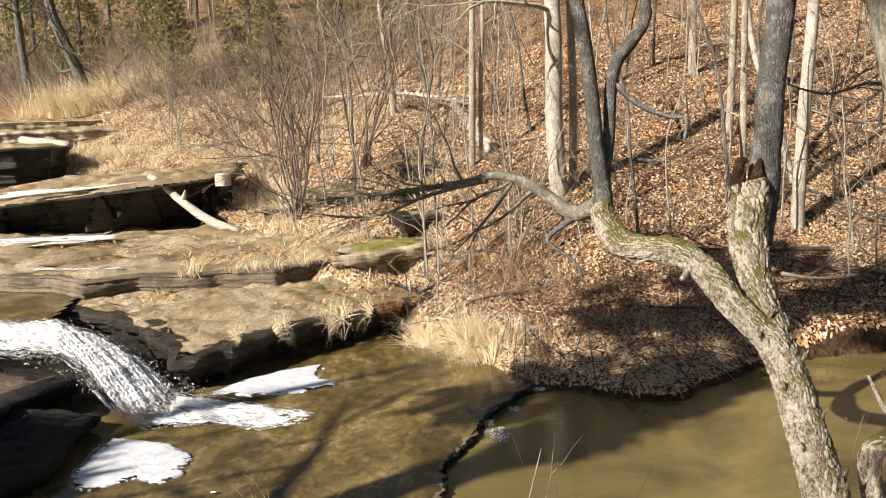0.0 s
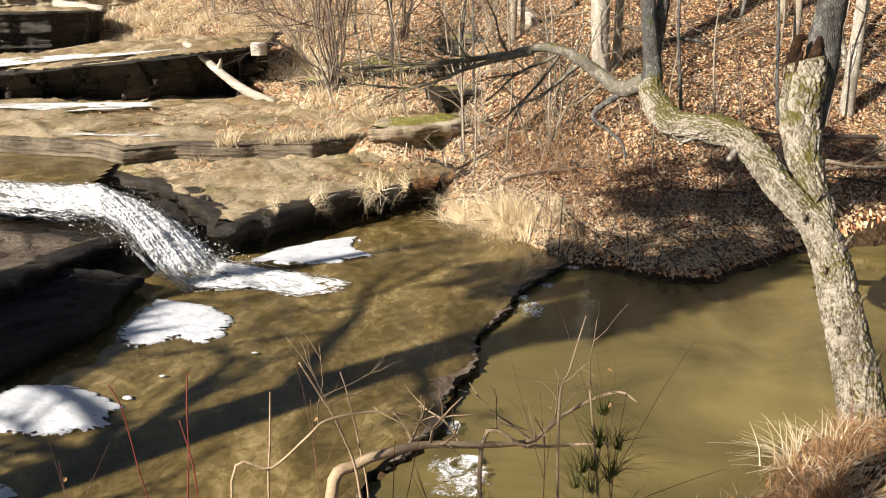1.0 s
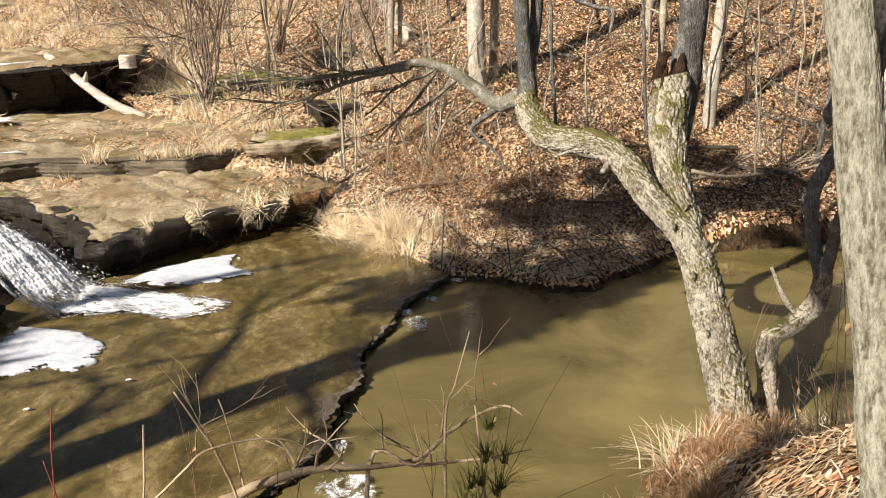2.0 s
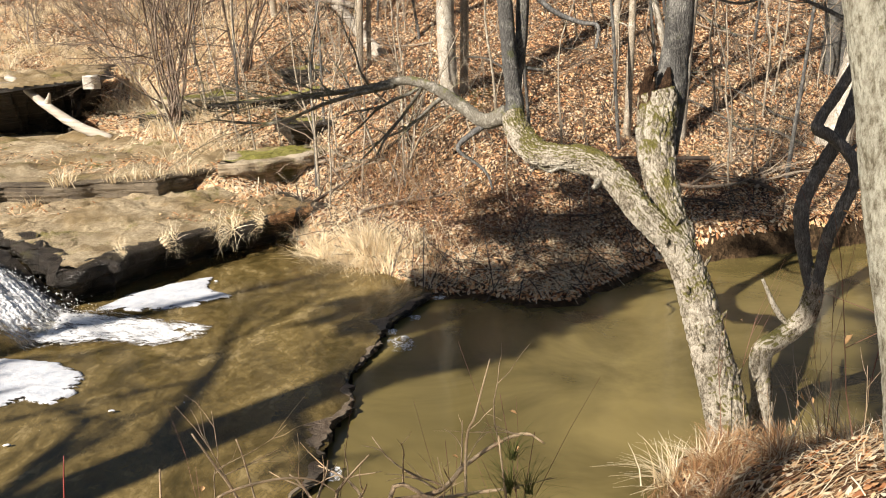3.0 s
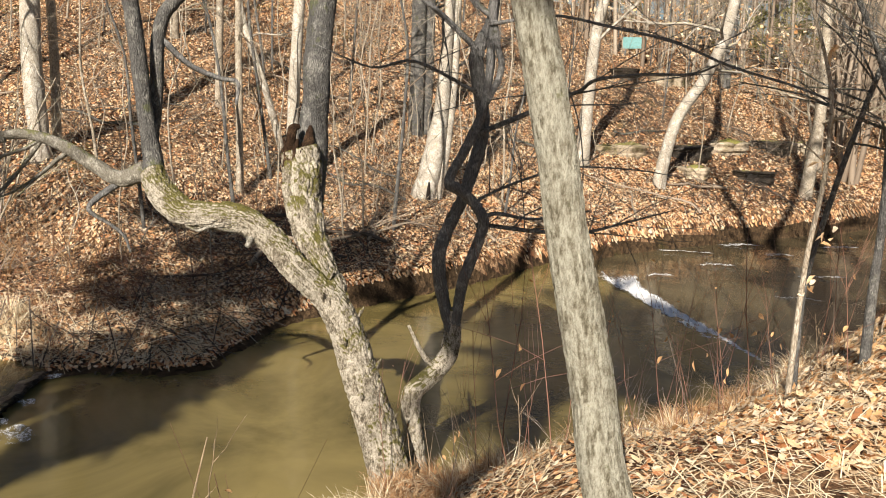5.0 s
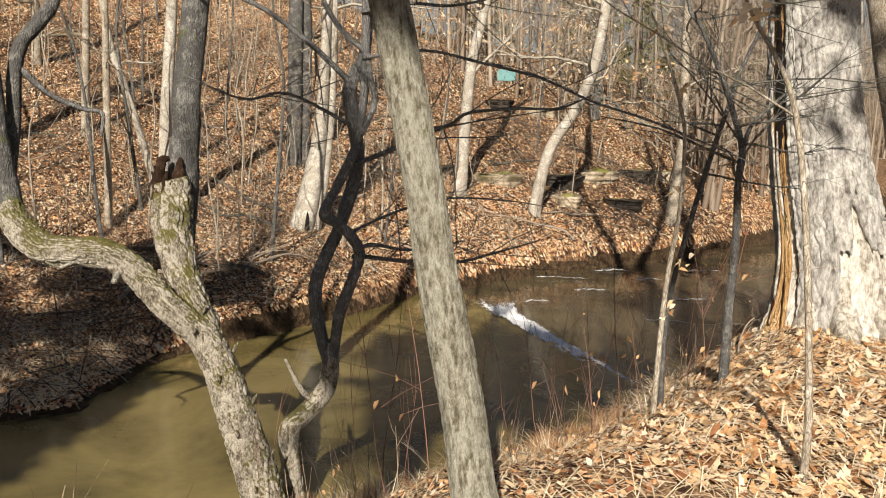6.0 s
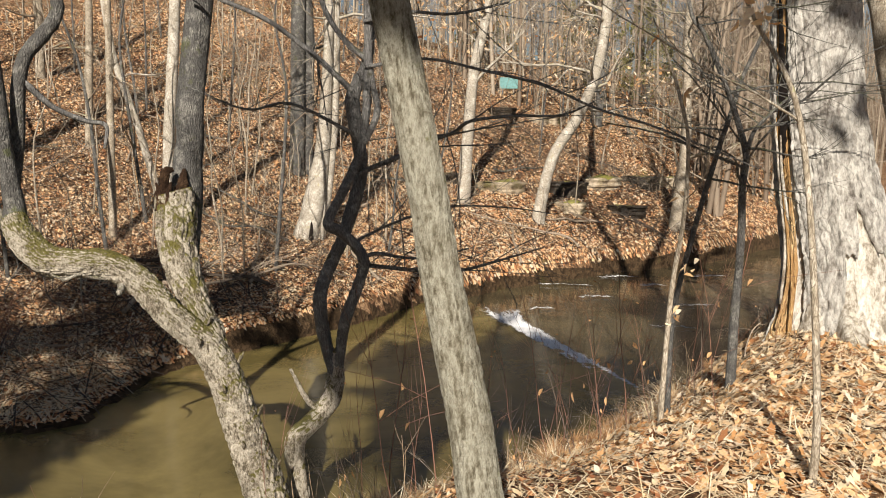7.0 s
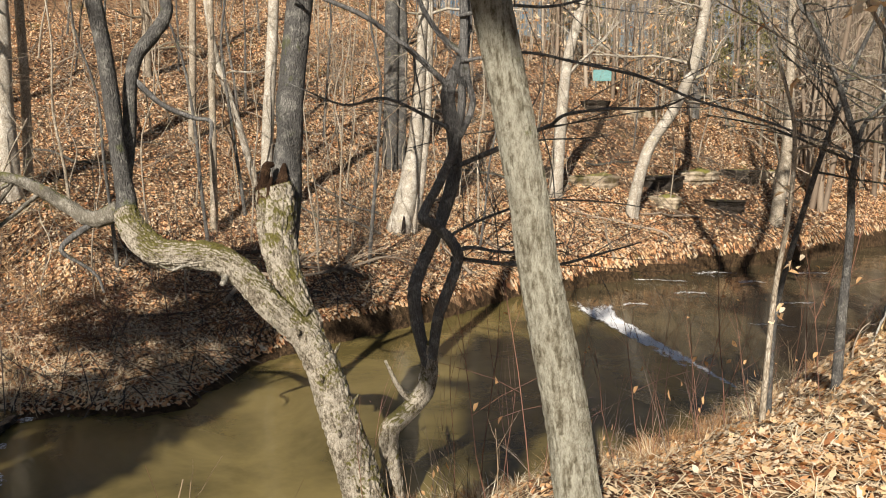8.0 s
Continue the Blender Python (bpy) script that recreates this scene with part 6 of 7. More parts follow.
def far_woods():
    s, rng = Soup(), np.random.default_rng(430)
    n = 0
    while n < 600:
        x, y = (rng.uniform(-60, 75), rng.uniform(20, 95)) if n < 330 else (rng.uniform(20, 75), rng.uniform(14, 60))
        d = y - np.interp(x, FAR_X, FAR_Y)
        if d < (9 if x > 22 else 16) or rng.uniform() > (40 if x > 16 else 22) / (d + 12):
            continue
        z, h, r = float(ground_z(x, y)), rng.uniform(5, 14), rng.uniform(.025, .09)
        lean = rng.normal(0, .05, 2)
        pts = [(x + lean[0] * h * u, y + lean[1] * h * u, z - .3 + h * u) for u in (0, .3, .65, 1)]
        s.tube(pts, (r, r * .85, r * .6, r * .15), 5, 0, None, False)
        for _ in range(12 if x > 16 else 7):
            u = rng.uniform(.15, .95)
            twigs(s, (x + lean[0] * h * u, y + lean[1] * h * u, z + h * u), (rng.normal(0, .8), rng.normal(0, .8), rng.uniform(.2, 1)), rng.uniform(1, 3), r * .25, 1, rng, 0, .5, 3)
        n += 1
    n = 0
    while n < 260:
        x = rng.uniform(22, 78)
        y = x * rng.uniform(.28, .62) + 1
        if -.5 < y - np.interp(x, NEAR_X, NEAR_Y) < np.interp(x, FAR_X, FAR_Y) - np.interp(x, NEAR_X, NEAR_Y) + 1:
            continue
        z, h, r = float(ground_z(x, y)), rng.uniform(5, 13), rng.uniform(.03, .11)
        lean = rng.normal(0, .07, 2)
        s.tube([(x + lean[0] * h * u, y + lean[1] * h * u, z - .3 + h * u) for u in (0, .3, .65, 1)], (r, r * .85, r * .6, r * .15), 5, 0, None, False)
        for _ in range(14):
            u = rng.uniform(.1, .95)
            twigs(s, (x + lean[0] * h * u, y + lean[1] * h * u, z + h * u), (rng.normal(0, .8), rng.normal(0, .8), rng.uniform(.1, 1)), rng.uniform(1, 3), r * .25, 1, rng, 0, .5, 4)
        n += 1
    single("far_woods", s.mesh("far_woods", BRUSH), "grey-brown bare woods beyond the slope", "woods", kind="stuff")


def brush(name, label, spots, material, seed, height, count, radius=.004):
    """A thicket of thin bare stems that rise from many feet."""
    s, rng = Soup(), np.random.default_rng(seed)
    for x, y, w in spots:
        for _ in range(count):
            px, py = x + rng.normal(0, w), y + rng.normal(0, w)
            z = float(ground_z(px, py))
            if z < .05:
                continue
            h = height * rng.uniform(.4, 1.2)
            twigs(s, (px, py, z - .05), (rng.normal(0, .4), rng.normal(0, .4), 1), h, radius * rng.uniform(.7, 1.6), 1, rng, .03, .5, 4, 3, .12)
    return single(name, s.mesh(name, material), label, "brush", kind="stuff")


far_woods()
rng = np.random.default_rng(440)
brush("brush", "dense tan brush at the edge of the woods upstream", [(x, np.interp(x, (-60, -22, -12, -6, -1, 4), (60, 44, 36, 30, 26, 24)) + rng.uniform(0, 9), 1.0) for x in rng.uniform(-34, 2, 150)], BRUSH, 441, 2.6, 10, .014)
brush("brush", "dark leafless brush at the edge of the woods upstream", [(x, np.interp(x, (-60, -22, -12, -6, -1, 4), (60, 43, 34, 28, 24, 23)) + rng.uniform(0, 12), 1.2) for x in rng.uniform(-34, 4, 110)], SHRUB_TWIG, 447, 2.4, 7, .012)
brush("brush", "low bare twigs on the far slope", [(x, np.interp(x, FAR_X, FAR_Y) + rng.uniform(1.5, 12), .5) for x in rng.uniform(0, 22, 190)], BRUSH, 442, .8, 8, .003)
brush("brush", "tangled dead twigs along the shaded bank", [(x, np.interp(x, FAR_X, FAR_Y) + rng.uniform(.2, 2.2), .3) for x in rng.uniform(1.2, 8, 26)], DARK_TWIG, 443, .5, 6, .003)
brush("brush", "rusty tangle of dry stalks at the pool's edge", [(x, np.interp(x, FAR_X, FAR_Y) + rng.uniform(.05, 1.7), .22) for x in rng.uniform(.6, 4.6, 44)], RUST_GRASS, 445, .34, 7, .003)
brush("brush", "rusty bare shoots scattered on the far bank", [(x, np.interp(x, FAR_X, FAR_Y) + rng.uniform(.4, 3.4), .35) for x in rng.uniform(-.3, 5.5, 50)], RUST_STEM, 446, .6, 7, .003)
brush("brush", "reddish bare shoots behind the dry grass", [(.9 + rng.normal(0, .5), 12.0 + rng.normal(0, .6), .2) for _ in range(16)], RUST_GRASS, 444, 1.0, 7, .004)


def shrub(x, y, h, spread, stems, seed, label, material=None, deep=2):
    t = thing("shrub", label, "shrub", at=(x, y, float(ground_z(x, y))))
    rng = np.random.default_rng(seed)
    for _ in range(stems):
        s = Soup()
        twigs(s, (rng.normal(0, .15), rng.normal(0, .15), -.1), (rng.normal(0, spread), rng.normal(0, spread), 1), h * rng.uniform(.55, 1.1), rng.uniform(.012, .034), deep, rng, 0, .5, 6 if deep == 2 else 5, 3, .19)
        part("stem", s.mesh("stem", material or BRUSH), t)


shrub(-3.4, 18.2, 4.6, .34, 16, 451, "large bare many-stemmed shrub above the ledges", SHRUB_TWIG, deep=3)
shrub(-2.2, 20.5, 4.0, .3, 8, 452, "bare many-stemmed shrub on the slope", SHRUB_TWIG)
shrub(-5.6, 24.5, 4.0, .4, 10, 453, "bare tan shrub at the wood's edge")
shrub(-9.5, 29, 4.5, .4, 10, 454, "bare tan shrub at the wood's edge")
shrub(.9, 13.4, 2.4, .2, 6, 455, "cluster of thin bare stems on the bank", SAPLING_BARK)

# ---- grass ----
def grass_mesh(name, blades, h, spread, seed, material, lean=.5, width=.006):
    rng = np.random.default_rng(seed)
    v, f = [], []
    for _ in range(blades):
        a, r = rng.uniform(0, 6.28), spread * abs(rng.normal(0, .5))
        x, y = r * math.cos(a), r * math.sin(a)
        a += rng.normal(0, .8)
        hh, w, out = h * rng.uniform(.5, 1.15), width * rng.uniform(.6, 1.4), lean * rng.uniform(.3, 1.5)
        cx, cy, sx, sy = math.cos(a), math.sin(a), -math.sin(a), math.cos(a)
        b = len(v)
        for u in (0, .45, .8, 1):
            o, z, ww = out * hh * u * u, hh * (u - .35 * out * u * u), w * (1 - u * .85)
            v.append((x + cx * o - sx * ww, y + cy * o - sy * ww, z - .03))
            v.append((x + cx * o + sx * ww, y + cy * o + sy * ww, z - .03))
        f.extend(((b, b + 1, b + 3, b + 2), (b + 2, b + 3, b + 5, b + 4), (b + 4, b + 5, b + 7, b + 6)))
    me = bpy.data.meshes.new(name)
    me.from_pydata(v, [], f)
    me.materials.append(material)
    return me


tufts = [grass_mesh("grass_tuft", 95, .5, .3, 460, STRAW, 1.5, .008), grass_mesh("grass_tuft", 80, .4, .24, 461, STRAW, 1.2, .007), grass_mesh("grass_tuft", 150, .34, .2, 462, RUST_GRASS, 1.0), grass_mesh("grass_tuft", 240, 1.3, .45, 463, STRAW, 1.1, .012)]


def tuft(kind, x, y, label, group, rng, size=1.0, z=None, tip=0):
    ob = single("grass_tuft", tufts[kind], label, "grass", group)
    ob.matrix_world = pose(x, y, float(ground_z(x, y)) if z is None else z, rng.normal(0, 6) + tip, rng.normal(0, 6), rng.uniform(0, 360)) @ Matrix.Scale(size * rng.uniform(.8, 1.2), 4)


rng = np.random.default_rng(470)
for _ in range(30):
    u = rng.uniform(0, 1)
    tuft(0, -.35 + 1.15 * u + rng.normal(0, .15), 11.0 - 1.1 * u + rng.uniform(-.1, .45), "flopped bleached grass at the pool's corner", "dry grass at the pool", rng, .62, None, rng.uniform(-20, 80))
for _ in range(22):
    u = rng.uniform(0, 1)
    tuft(rng.integers(0, 2), -.55 + 1.35 * u + rng.normal(0, .15), 11.45 - 1.35 * u + rng.uniform(.0, .55), "pale dry grass tuft at the water's edge", "dry grass at the pool", rng, .55, None, rng.uniform(-40, 40))
for x, y in ((-2.55, 9.95), (-2.2, 10.5), (-2.1, 10.65), (-1.65, 11.1), (-1.45, 11.25), (-1.1, 11.55), (-.9, 11.8), (-.7, 12.0), (-.5, 12.2), (-1.0, 11.7)):
    tuft(rng.integers(1, 3), x, y, "dry grass hanging from the ledge", "grass on the ledge", rng, .5, .52, 60)
for x, y, z in ((-4.6, 13.2, .55), (-4.2, 13.25, .86), (-3.2, 13.5, .86), (-2.9, 13.6, .86), (-2.5, 13.9, .86), (-3.5, 13.4, .86)):
    tuft(1, x, y, "dry straw tuft on the rock step", "grass on the ledge", rng, .8, z)
for _ in range(60):
    x = rng.uniform(-13, -1.5)
    y = np.interp(x, FAR_X, FAR_Y) + rng.uniform(.3, 6)
    tuft(rng.integers(0, 2), x, y, "dry straw tuft on the upstream bank", "dry grass upstream", rng, 1.1)
for _ in range(46):
    x, y = rng.uniform(-20, -11), rng.uniform(38, 44)
    tuft(3, x, y, "tall clump of bleached grass by the woods", "tall grass upstream", rng, 1.3)
for _ in range(70):
    x = rng.uniform(1.3, 9)
    y = np.interp(x, NEAR_X, NEAR_Y) - rng.uniform(.05, 1.3) ** 1.3
    tuft(2 if rng.uniform() < .8 else 1, x, y, "dry brown grass tuft on the near bank", "grass on the near bank", rng, .5)


for _ in range(22):
    x = rng.uniform(1.7, 4.4)
    y = np.interp(x, NEAR_X, NEAR_Y) - rng.uniform(.0, 1.2)
    tuft(2 if rng.uniform() < .75 else 1, x, y, "rusty dry grass tuft under the leaning tree", "grass on the near bank", rng, .55, None, rng.uniform(-35, 35))
for _ in range(80):
    x = rng.uniform(-15, -2)
    y = np.interp(x, FAR_X, FAR_Y) + rng.uniform(1, 13)
    tuft(rng.integers(0, 2), x, y, "dry straw tuft on the upstream bank", "dry grass upstream", rng, 1.4)


# ---- fallen leaves ----
OAK = np.array([(0, -.55), (.05, -.36), (.16, -.30), (.10, -.14), (.24, -.02), (.13, .12), (.22, .30), (.10, .38), (0, .55)])


def leaf_layer(name, label, xy, size, seed, lobed, lift=.012, material=None):
    """Thousands of dead leaves lying on the ground, each curled and turned its own way."""
    rng = np.random.default_rng(seed)
    n = len(xy)
    x, y = xy[:, 0], xy[:, 1]
    z = ground_z(x, y)
    gx, gy = (ground_z(x + .1, y) - z) / .1, (ground_z(x, y + .1) - z) / .1
    half = OAK if lobed else np.array([(0, -.5), (.26, -.1), (.22, .2), (0, .5)])
    ring = np.vstack([half, half[-2:0:-1] * (-1, 1)])
    m = len(ring)
    sc = size * rng.uniform(.6, 1.25, n)
    a = rng.uniform(0, 2 * math.pi, n)
    tip = rng.normal(0, .32, (n, 2))
    curl = rng.uniform(-.2, 1.1, n)
    lx, ly = ring[:, 0][None] * sc[:, None], ring[:, 1][None] * sc[:, None]
    lz = curl[:, None] * (lx ** 2 + .5 * ly ** 2) / size * 1.6
    wx, wy = lx * np.cos(a)[:, None] - ly * np.sin(a)[:, None], lx * np.sin(a)[:, None] + ly * np.cos(a)[:, None]
    wz = lz + wx * (np.clip(gx, -1.5, 1.5)[:, None] + tip[:, :1]) + wy * (np.clip(gy, -1.5, 1.5)[:, None] + tip[:, 1:])
    zc = z + lift + rng.uniform(0, .02, n)
    V = np.stack([x[:, None] + wx, y[:, None] + wy, zc[:, None] + wz], -1)
    mid = np.stack([x, y, zc], -1)[:, None]
    V = np.concatenate([V, mid], 1).reshape(-1, 3)
    b = np.arange(n)[:, None, None] * (m + 1)
    i = np.arange(m)
    if lobed:
        F = (b + np.stack([np.full(m, m), i, (i + 1) % m], -1)[None]).reshape(-1, 3)
    else:
        F = (b + np.array([(0, 1, 3), (1, 2, 3), (0, 3, 5), (3, 4, 5)])[None]).reshape(-1, 3)
    me = bpy.data.meshes.new(name)
    me.vertices.add(len(V))
    me.vertices.foreach_set("co", V.ravel())
    me.loops.add(F.size)
    me.loops.foreach_set("vertex_index", F.ravel())
    me.polygons.add(len(F))
    me.polygons.foreach_set("loop_start", np.arange(0, F.size, 3))
    me.update(calc_edges=True)
    me.materials.append(material or LEAF)
    single(name, me, label, "leaves", kind="stuff")


def strewn(name, label, xy, seed, length=.16, z=None, material=None, width=.003):
    """Broken straw and bits of grass lying flat in the leaves."""
    rng = np.random.default_rng(seed)
    n = len(xy)
    x, y = xy[:, 0], xy[:, 1]
    z0 = ground_z(x, y) if z is None else z
    gx, gy = ((0, 0) if z is not None else ((ground_z(x + .1, y) - z0) / .1, (ground_z(x, y + .1) - z0) / .1))
    a, L = rng.uniform(0, 2 * math.pi, n), length * rng.uniform(.4, 1.4, n)
    W, tilt, arch = width * rng.uniform(.6, 1.5, n), rng.normal(.08, .22, n), rng.uniform(0, .25, n)
    rows = []
    for u in (-.5, 0, .5):
        for side in (-1, 1):
            dx, dy = np.cos(a) * L * u - np.sin(a) * W * side, np.sin(a) * L * u + np.cos(a) * W * side
            rows.append(np.stack([x + dx, y + dy, z0 + .022 + np.clip(gx, -1.5, 1.5) * dx + np.clip(gy, -1.5, 1.5) * dy + L * (tilt * (u + .5) + arch * (.25 - u * u))], -1))
    V = np.stack(rows, 1).reshape(-1, 3)
    b = np.arange(n)[:, None] * 6
    s = Soup()
    s.put(V)
    s.q.append(np.concatenate([b + np.array([0, 1, 3, 2]), b + np.array([2, 3, 5, 4])]))
    single(name, s.mesh(name, material or STRAW, False), label, "grass", kind="stuff")


def over_land(n, x0, x1, near, far_, rng, side):
    x = rng.uniform(x0, x1, n)
    if side > 0:
        y = np.interp(x, FAR_X, FAR_Y) + near + (far_ - near) * rng.uniform(0, 1, n) ** 1.3
    else:
        y = np.interp(x, NEAR_X, NEAR_Y) - near - (far_ - near) * rng.uniform(0, 1, n)
    return np.stack([x, y], 1)


rng = np.random.default_rng(480)
leaf_layer("leaf_litter", "thick litter of tan and orange oak leaves on the near bank", over_land(17000, 3.3, 10, .3, 5, rng, -1), .088, 481, True, material=PALE_LEAF)
leaf_layer("leaf_litter", "orange-brown leaves covering the far slope", over_land(150000, -3, 16, .16, 16, rng, 1), .058, 482, False)
leaf_layer("leaf_litter", "orange-brown leaves on the slope downstream", over_land(95000, 9, 38, .06, 22, rng, 1), .085, 483, False)
leaf_layer("leaf_litter", "dead leaves among the ledges upstream", over_land(30000, -16, 0, .1, 18, rng, 1), .09, 484, False)

leaf_layer("leaf_litter", "small rusty leaves on the bank under the leaning tree", over_land(7000, 1.3, 3.9, .05, 3, rng, -1), .045, 485, False)
strewn("straw_litter", "pale straw and broken grass among the leaves", over_land(26000, 1.2, 9.5, .02, 4.5, rng, -1), 491, .13, width=.0022)
strewn("straw_litter", "long pale straw flattened on the far bank", over_land(1500, -.2, 3.5, .3, 2.2, rng, 1), 493, .36, width=.003)
strewn("straw_litter", "broken dark twigs strewn over the slope", over_land(9000, -1, 22, .3, 14, rng, 1), 494, .6, material=DARK_TWIG, width=.006)
strewn("straw_litter", "matted straw covering the bank upstream", over_land(22000, -16, 0, .2, 16, rng, 1), 489, .32, width=.004)
strewn("straw_litter", "dry straw on the far bank and slope", over_land(8000, -2, 14, .35, 6, rng, 1), 492, .2, width=.003)
# litter on top of the ledges
for k, (x0, x1, y0, y1, z, n) in enumerate(((-5.6, -.9, 12.3, 13.3, .56, 500), (-2.6, -1.2, 11.4, 13.2, .56, 350), (-9, -2.4, 14.6, 18, .90, 1500), (-4.6, -2, 13.9, 15.5, .90, 900), (-9, -6, 21.2, 23.5, 2.1, 500))):
    r = np.random.default_rng(495 + k)
    xy = np.stack([r.uniform(x0, x1, n), r.uniform(y0, y1, n)], 1)
    keep = ground_z(xy[:, 0], xy[:, 1]) < z
    strewn("straw_litter", "straw and leaf scraps washed onto the ledge", xy[keep], 500 + k, .09, z, LEAF, .009)


# ---- shoots on the near bank in front of the path ----
def shoot(ctrl, material, label, seed, side=0, name="shoot"):
    c = np.array(ctrl, float)
    foot = c[0].copy()
    z = float(ground_z(foot[0], foot[1]))
    rows = [tuple(r) for r in c]
    if foot[2] > z:
        rows.insert(0, (foot[0] + .02, foot[1] - .05, z - .05, foot[3] * 1.1))
    base = np.array(rows[0][:3])
    rng = np.random.default_rng(seed)
    s = Soup()
    p, r = curve_points(rows, 5)
    s.tube(p - base, r, 6, .03, rng)
    for _ in range(side):
        k = rng.integers(len(p) // 3, len(p) - 1)
        twigs(s, p[k] - base, (rng.normal(), rng.normal() * .5, rng.uniform(.2, 1)), rng.uniform(.1, .35), r[k] * .5, 1, rng, 0, .4, 2)
    single(name, s.mesh(name, material), label, "shrub", "shoots on the near bank", at=tuple(base))


shoot([(-.34, 2.39, 1.3, .023), (-.26, 2.46, 1.39, .021), (-.13, 2.53, 1.41, .018), (-.01, 2.6, 1.4, .016), (.18, 2.66, 1.37, .014), (.37, 2.76, 1.34, .011), (.48, 2.8, 1.42, .009), (.61, 2.84, 1.48, .008), (.71, 2.82, 1.52, .006), (.78, 2.81, 1.48, .003)], TAN_TWIG, "arching grey-tan branch over the water", 500, 12)
shoot([(.18, 2.66, 1.37, .009), (.35, 2.71, 1.34, .008), (.52, 2.75, 1.33, .007), (.67, 2.73, 1.35, .004)], TAN_TWIG, "thin tan side branch over the water", 501, 5)
shoot([(-.8, 2.24, 1.27, .0035), (-.78, 2.25, 1.54, .0018), (-.77, 2.25, 1.71, .0026), (-.76, 2.26, 1.83, .0018)], RED_TWIG, "upright bright red shoot", 502)
shoot([(-.76, 2.24, 1.27, .0018), (-.77, 2.25, 1.5, .0026), (-.80, 2.25, 1.66, .0018)], RED_TWIG, "upright bright red shoot", 512)
shoot([(-.91, 2.2, 1.3, .0018), (-.93, 2.19, 1.52, .0026), (-.95, 2.17, 1.74, .0022), (-.98, 2.16, 1.83, .0018)], RED_TWIG, "dark red curved shoot", 503)
shoot([(-.55, 2.34, 1.28, .004), (-.53, 2.34, 1.54, .004), (-.52, 2.35, 1.72, .003)], TAN_TWIG, "straight tan weed stalk", 504)
shoot([(-.24, 2.41, 1.29, .005), (-.3, 2.4, 1.56, .005), (-.37, 2.39, 1.71, .004), (-.42, 2.37, 1.82, .003)], TAN_TWIG, "leaning tan weed stalk", 505, 2)
shoot([(-.23, 2.52, 1.18, .004), (-.25, 2.51, 1.41, .004), (-.29, 2.51, 1.64, .003), (-.31, 2.5, 1.73, .002)], TAN_TWIG, "leaning tan weed stalk", 506)
shoot([(.47, 2.75, 1.44, .006), (.51, 2.75, 1.65, .004), (.56, 2.74, 1.86, .002)], TAN_TWIG, "thin tan twig over the water", 507, 1)
shoot([(-.66, 2.3, 1.41, .005), (-.53, 2.34, 1.44, .005), (-.41, 2.38, 1.54, .005), (-.34, 2.39, 1.6, .005), (-.19, 2.42, 1.62, .004), (-.07, 2.44, 1.6, .003), (.01, 2.45, 1.54, .002)], TAN_TWIG, "thin arching tan stalk", 508, 3)


# ---- stems and branches downstream on the near bank ----
def withered(p, count, rng, size=.075):
    """A few curled dead leaves that still hang on a stem."""
    s = Soup()
    for _ in range(count):
        q = np.array(p) + rng.normal(0, .035, 3)
        a, b = rng.normal(0, 1, 3), rng.normal(0, 1, 3)
        a /= np.linalg.norm(a)
        a[2] -= .5
        b -= a * (a @ b) / (a @ a)
        b /= np.linalg.norm(b)
        c = np.cross(a, b)
        L, W = size * rng.uniform(.6, 1.1), size * rng.uniform(.2, .35)
        mid = [q + a * L * u for u in (0, .35, .7, 1.05)]
        s.add([mid[0], mid[1] + b * W + c * W * .5, mid[2] + b * W * .8 + c * W * .4, mid[3], mid[2] - b * W * .8 + c * W * .4, mid[1] - b * W + c * W * .5, mid[1], mid[2]],
              [(0, 1, 6), (0, 6, 5), (1, 2, 7, 6), (6, 7, 4, 5), (2, 3, 7), (7, 3, 4)])
    return s.mesh("dead_leaf", PALE_LEAF, False)


def stem_tree(ctrls, material, label, seed, leaves=(), twig=3, group="thin stems on the near bank"):
    base = np.array(ctrls[0][0][:3])
    base[2] = float(ground_z(base[0], base[1]))
    t = thing("sapling", label, "sapling", group, at=tuple(base))
    rng = np.random.default_rng(seed)
    for k, c in enumerate(ctrls):
        rows = list(c)
        if k == 0:
            rows.insert(0, (rows[0][0], rows[0][1], base[2] - .1, rows[0][3] * 1.15))
        p, r = curve_points(rows, 5)
        s = Soup()
        s.tube(p - base, r, 8, .03, rng, True, .03)
        for _ in range(twig):
            i = rng.integers(len(p) // 3, len(p) - 1)
            twigs(s, p[i] - base, (rng.normal(), rng.normal(), rng.uniform(-.1, .9)), rng.uniform(.4, 1.3), r[i] * .45, 2, rng, 0, .4, 3, 3, .1)
        part("trunk" if k == 0 else "branch", s.mesh("branch", material), t)
    for q in leaves:
        part("dead_leaves", withered(np.array(q) - base, 5, rng), t, "curled tan leaves still hanging")


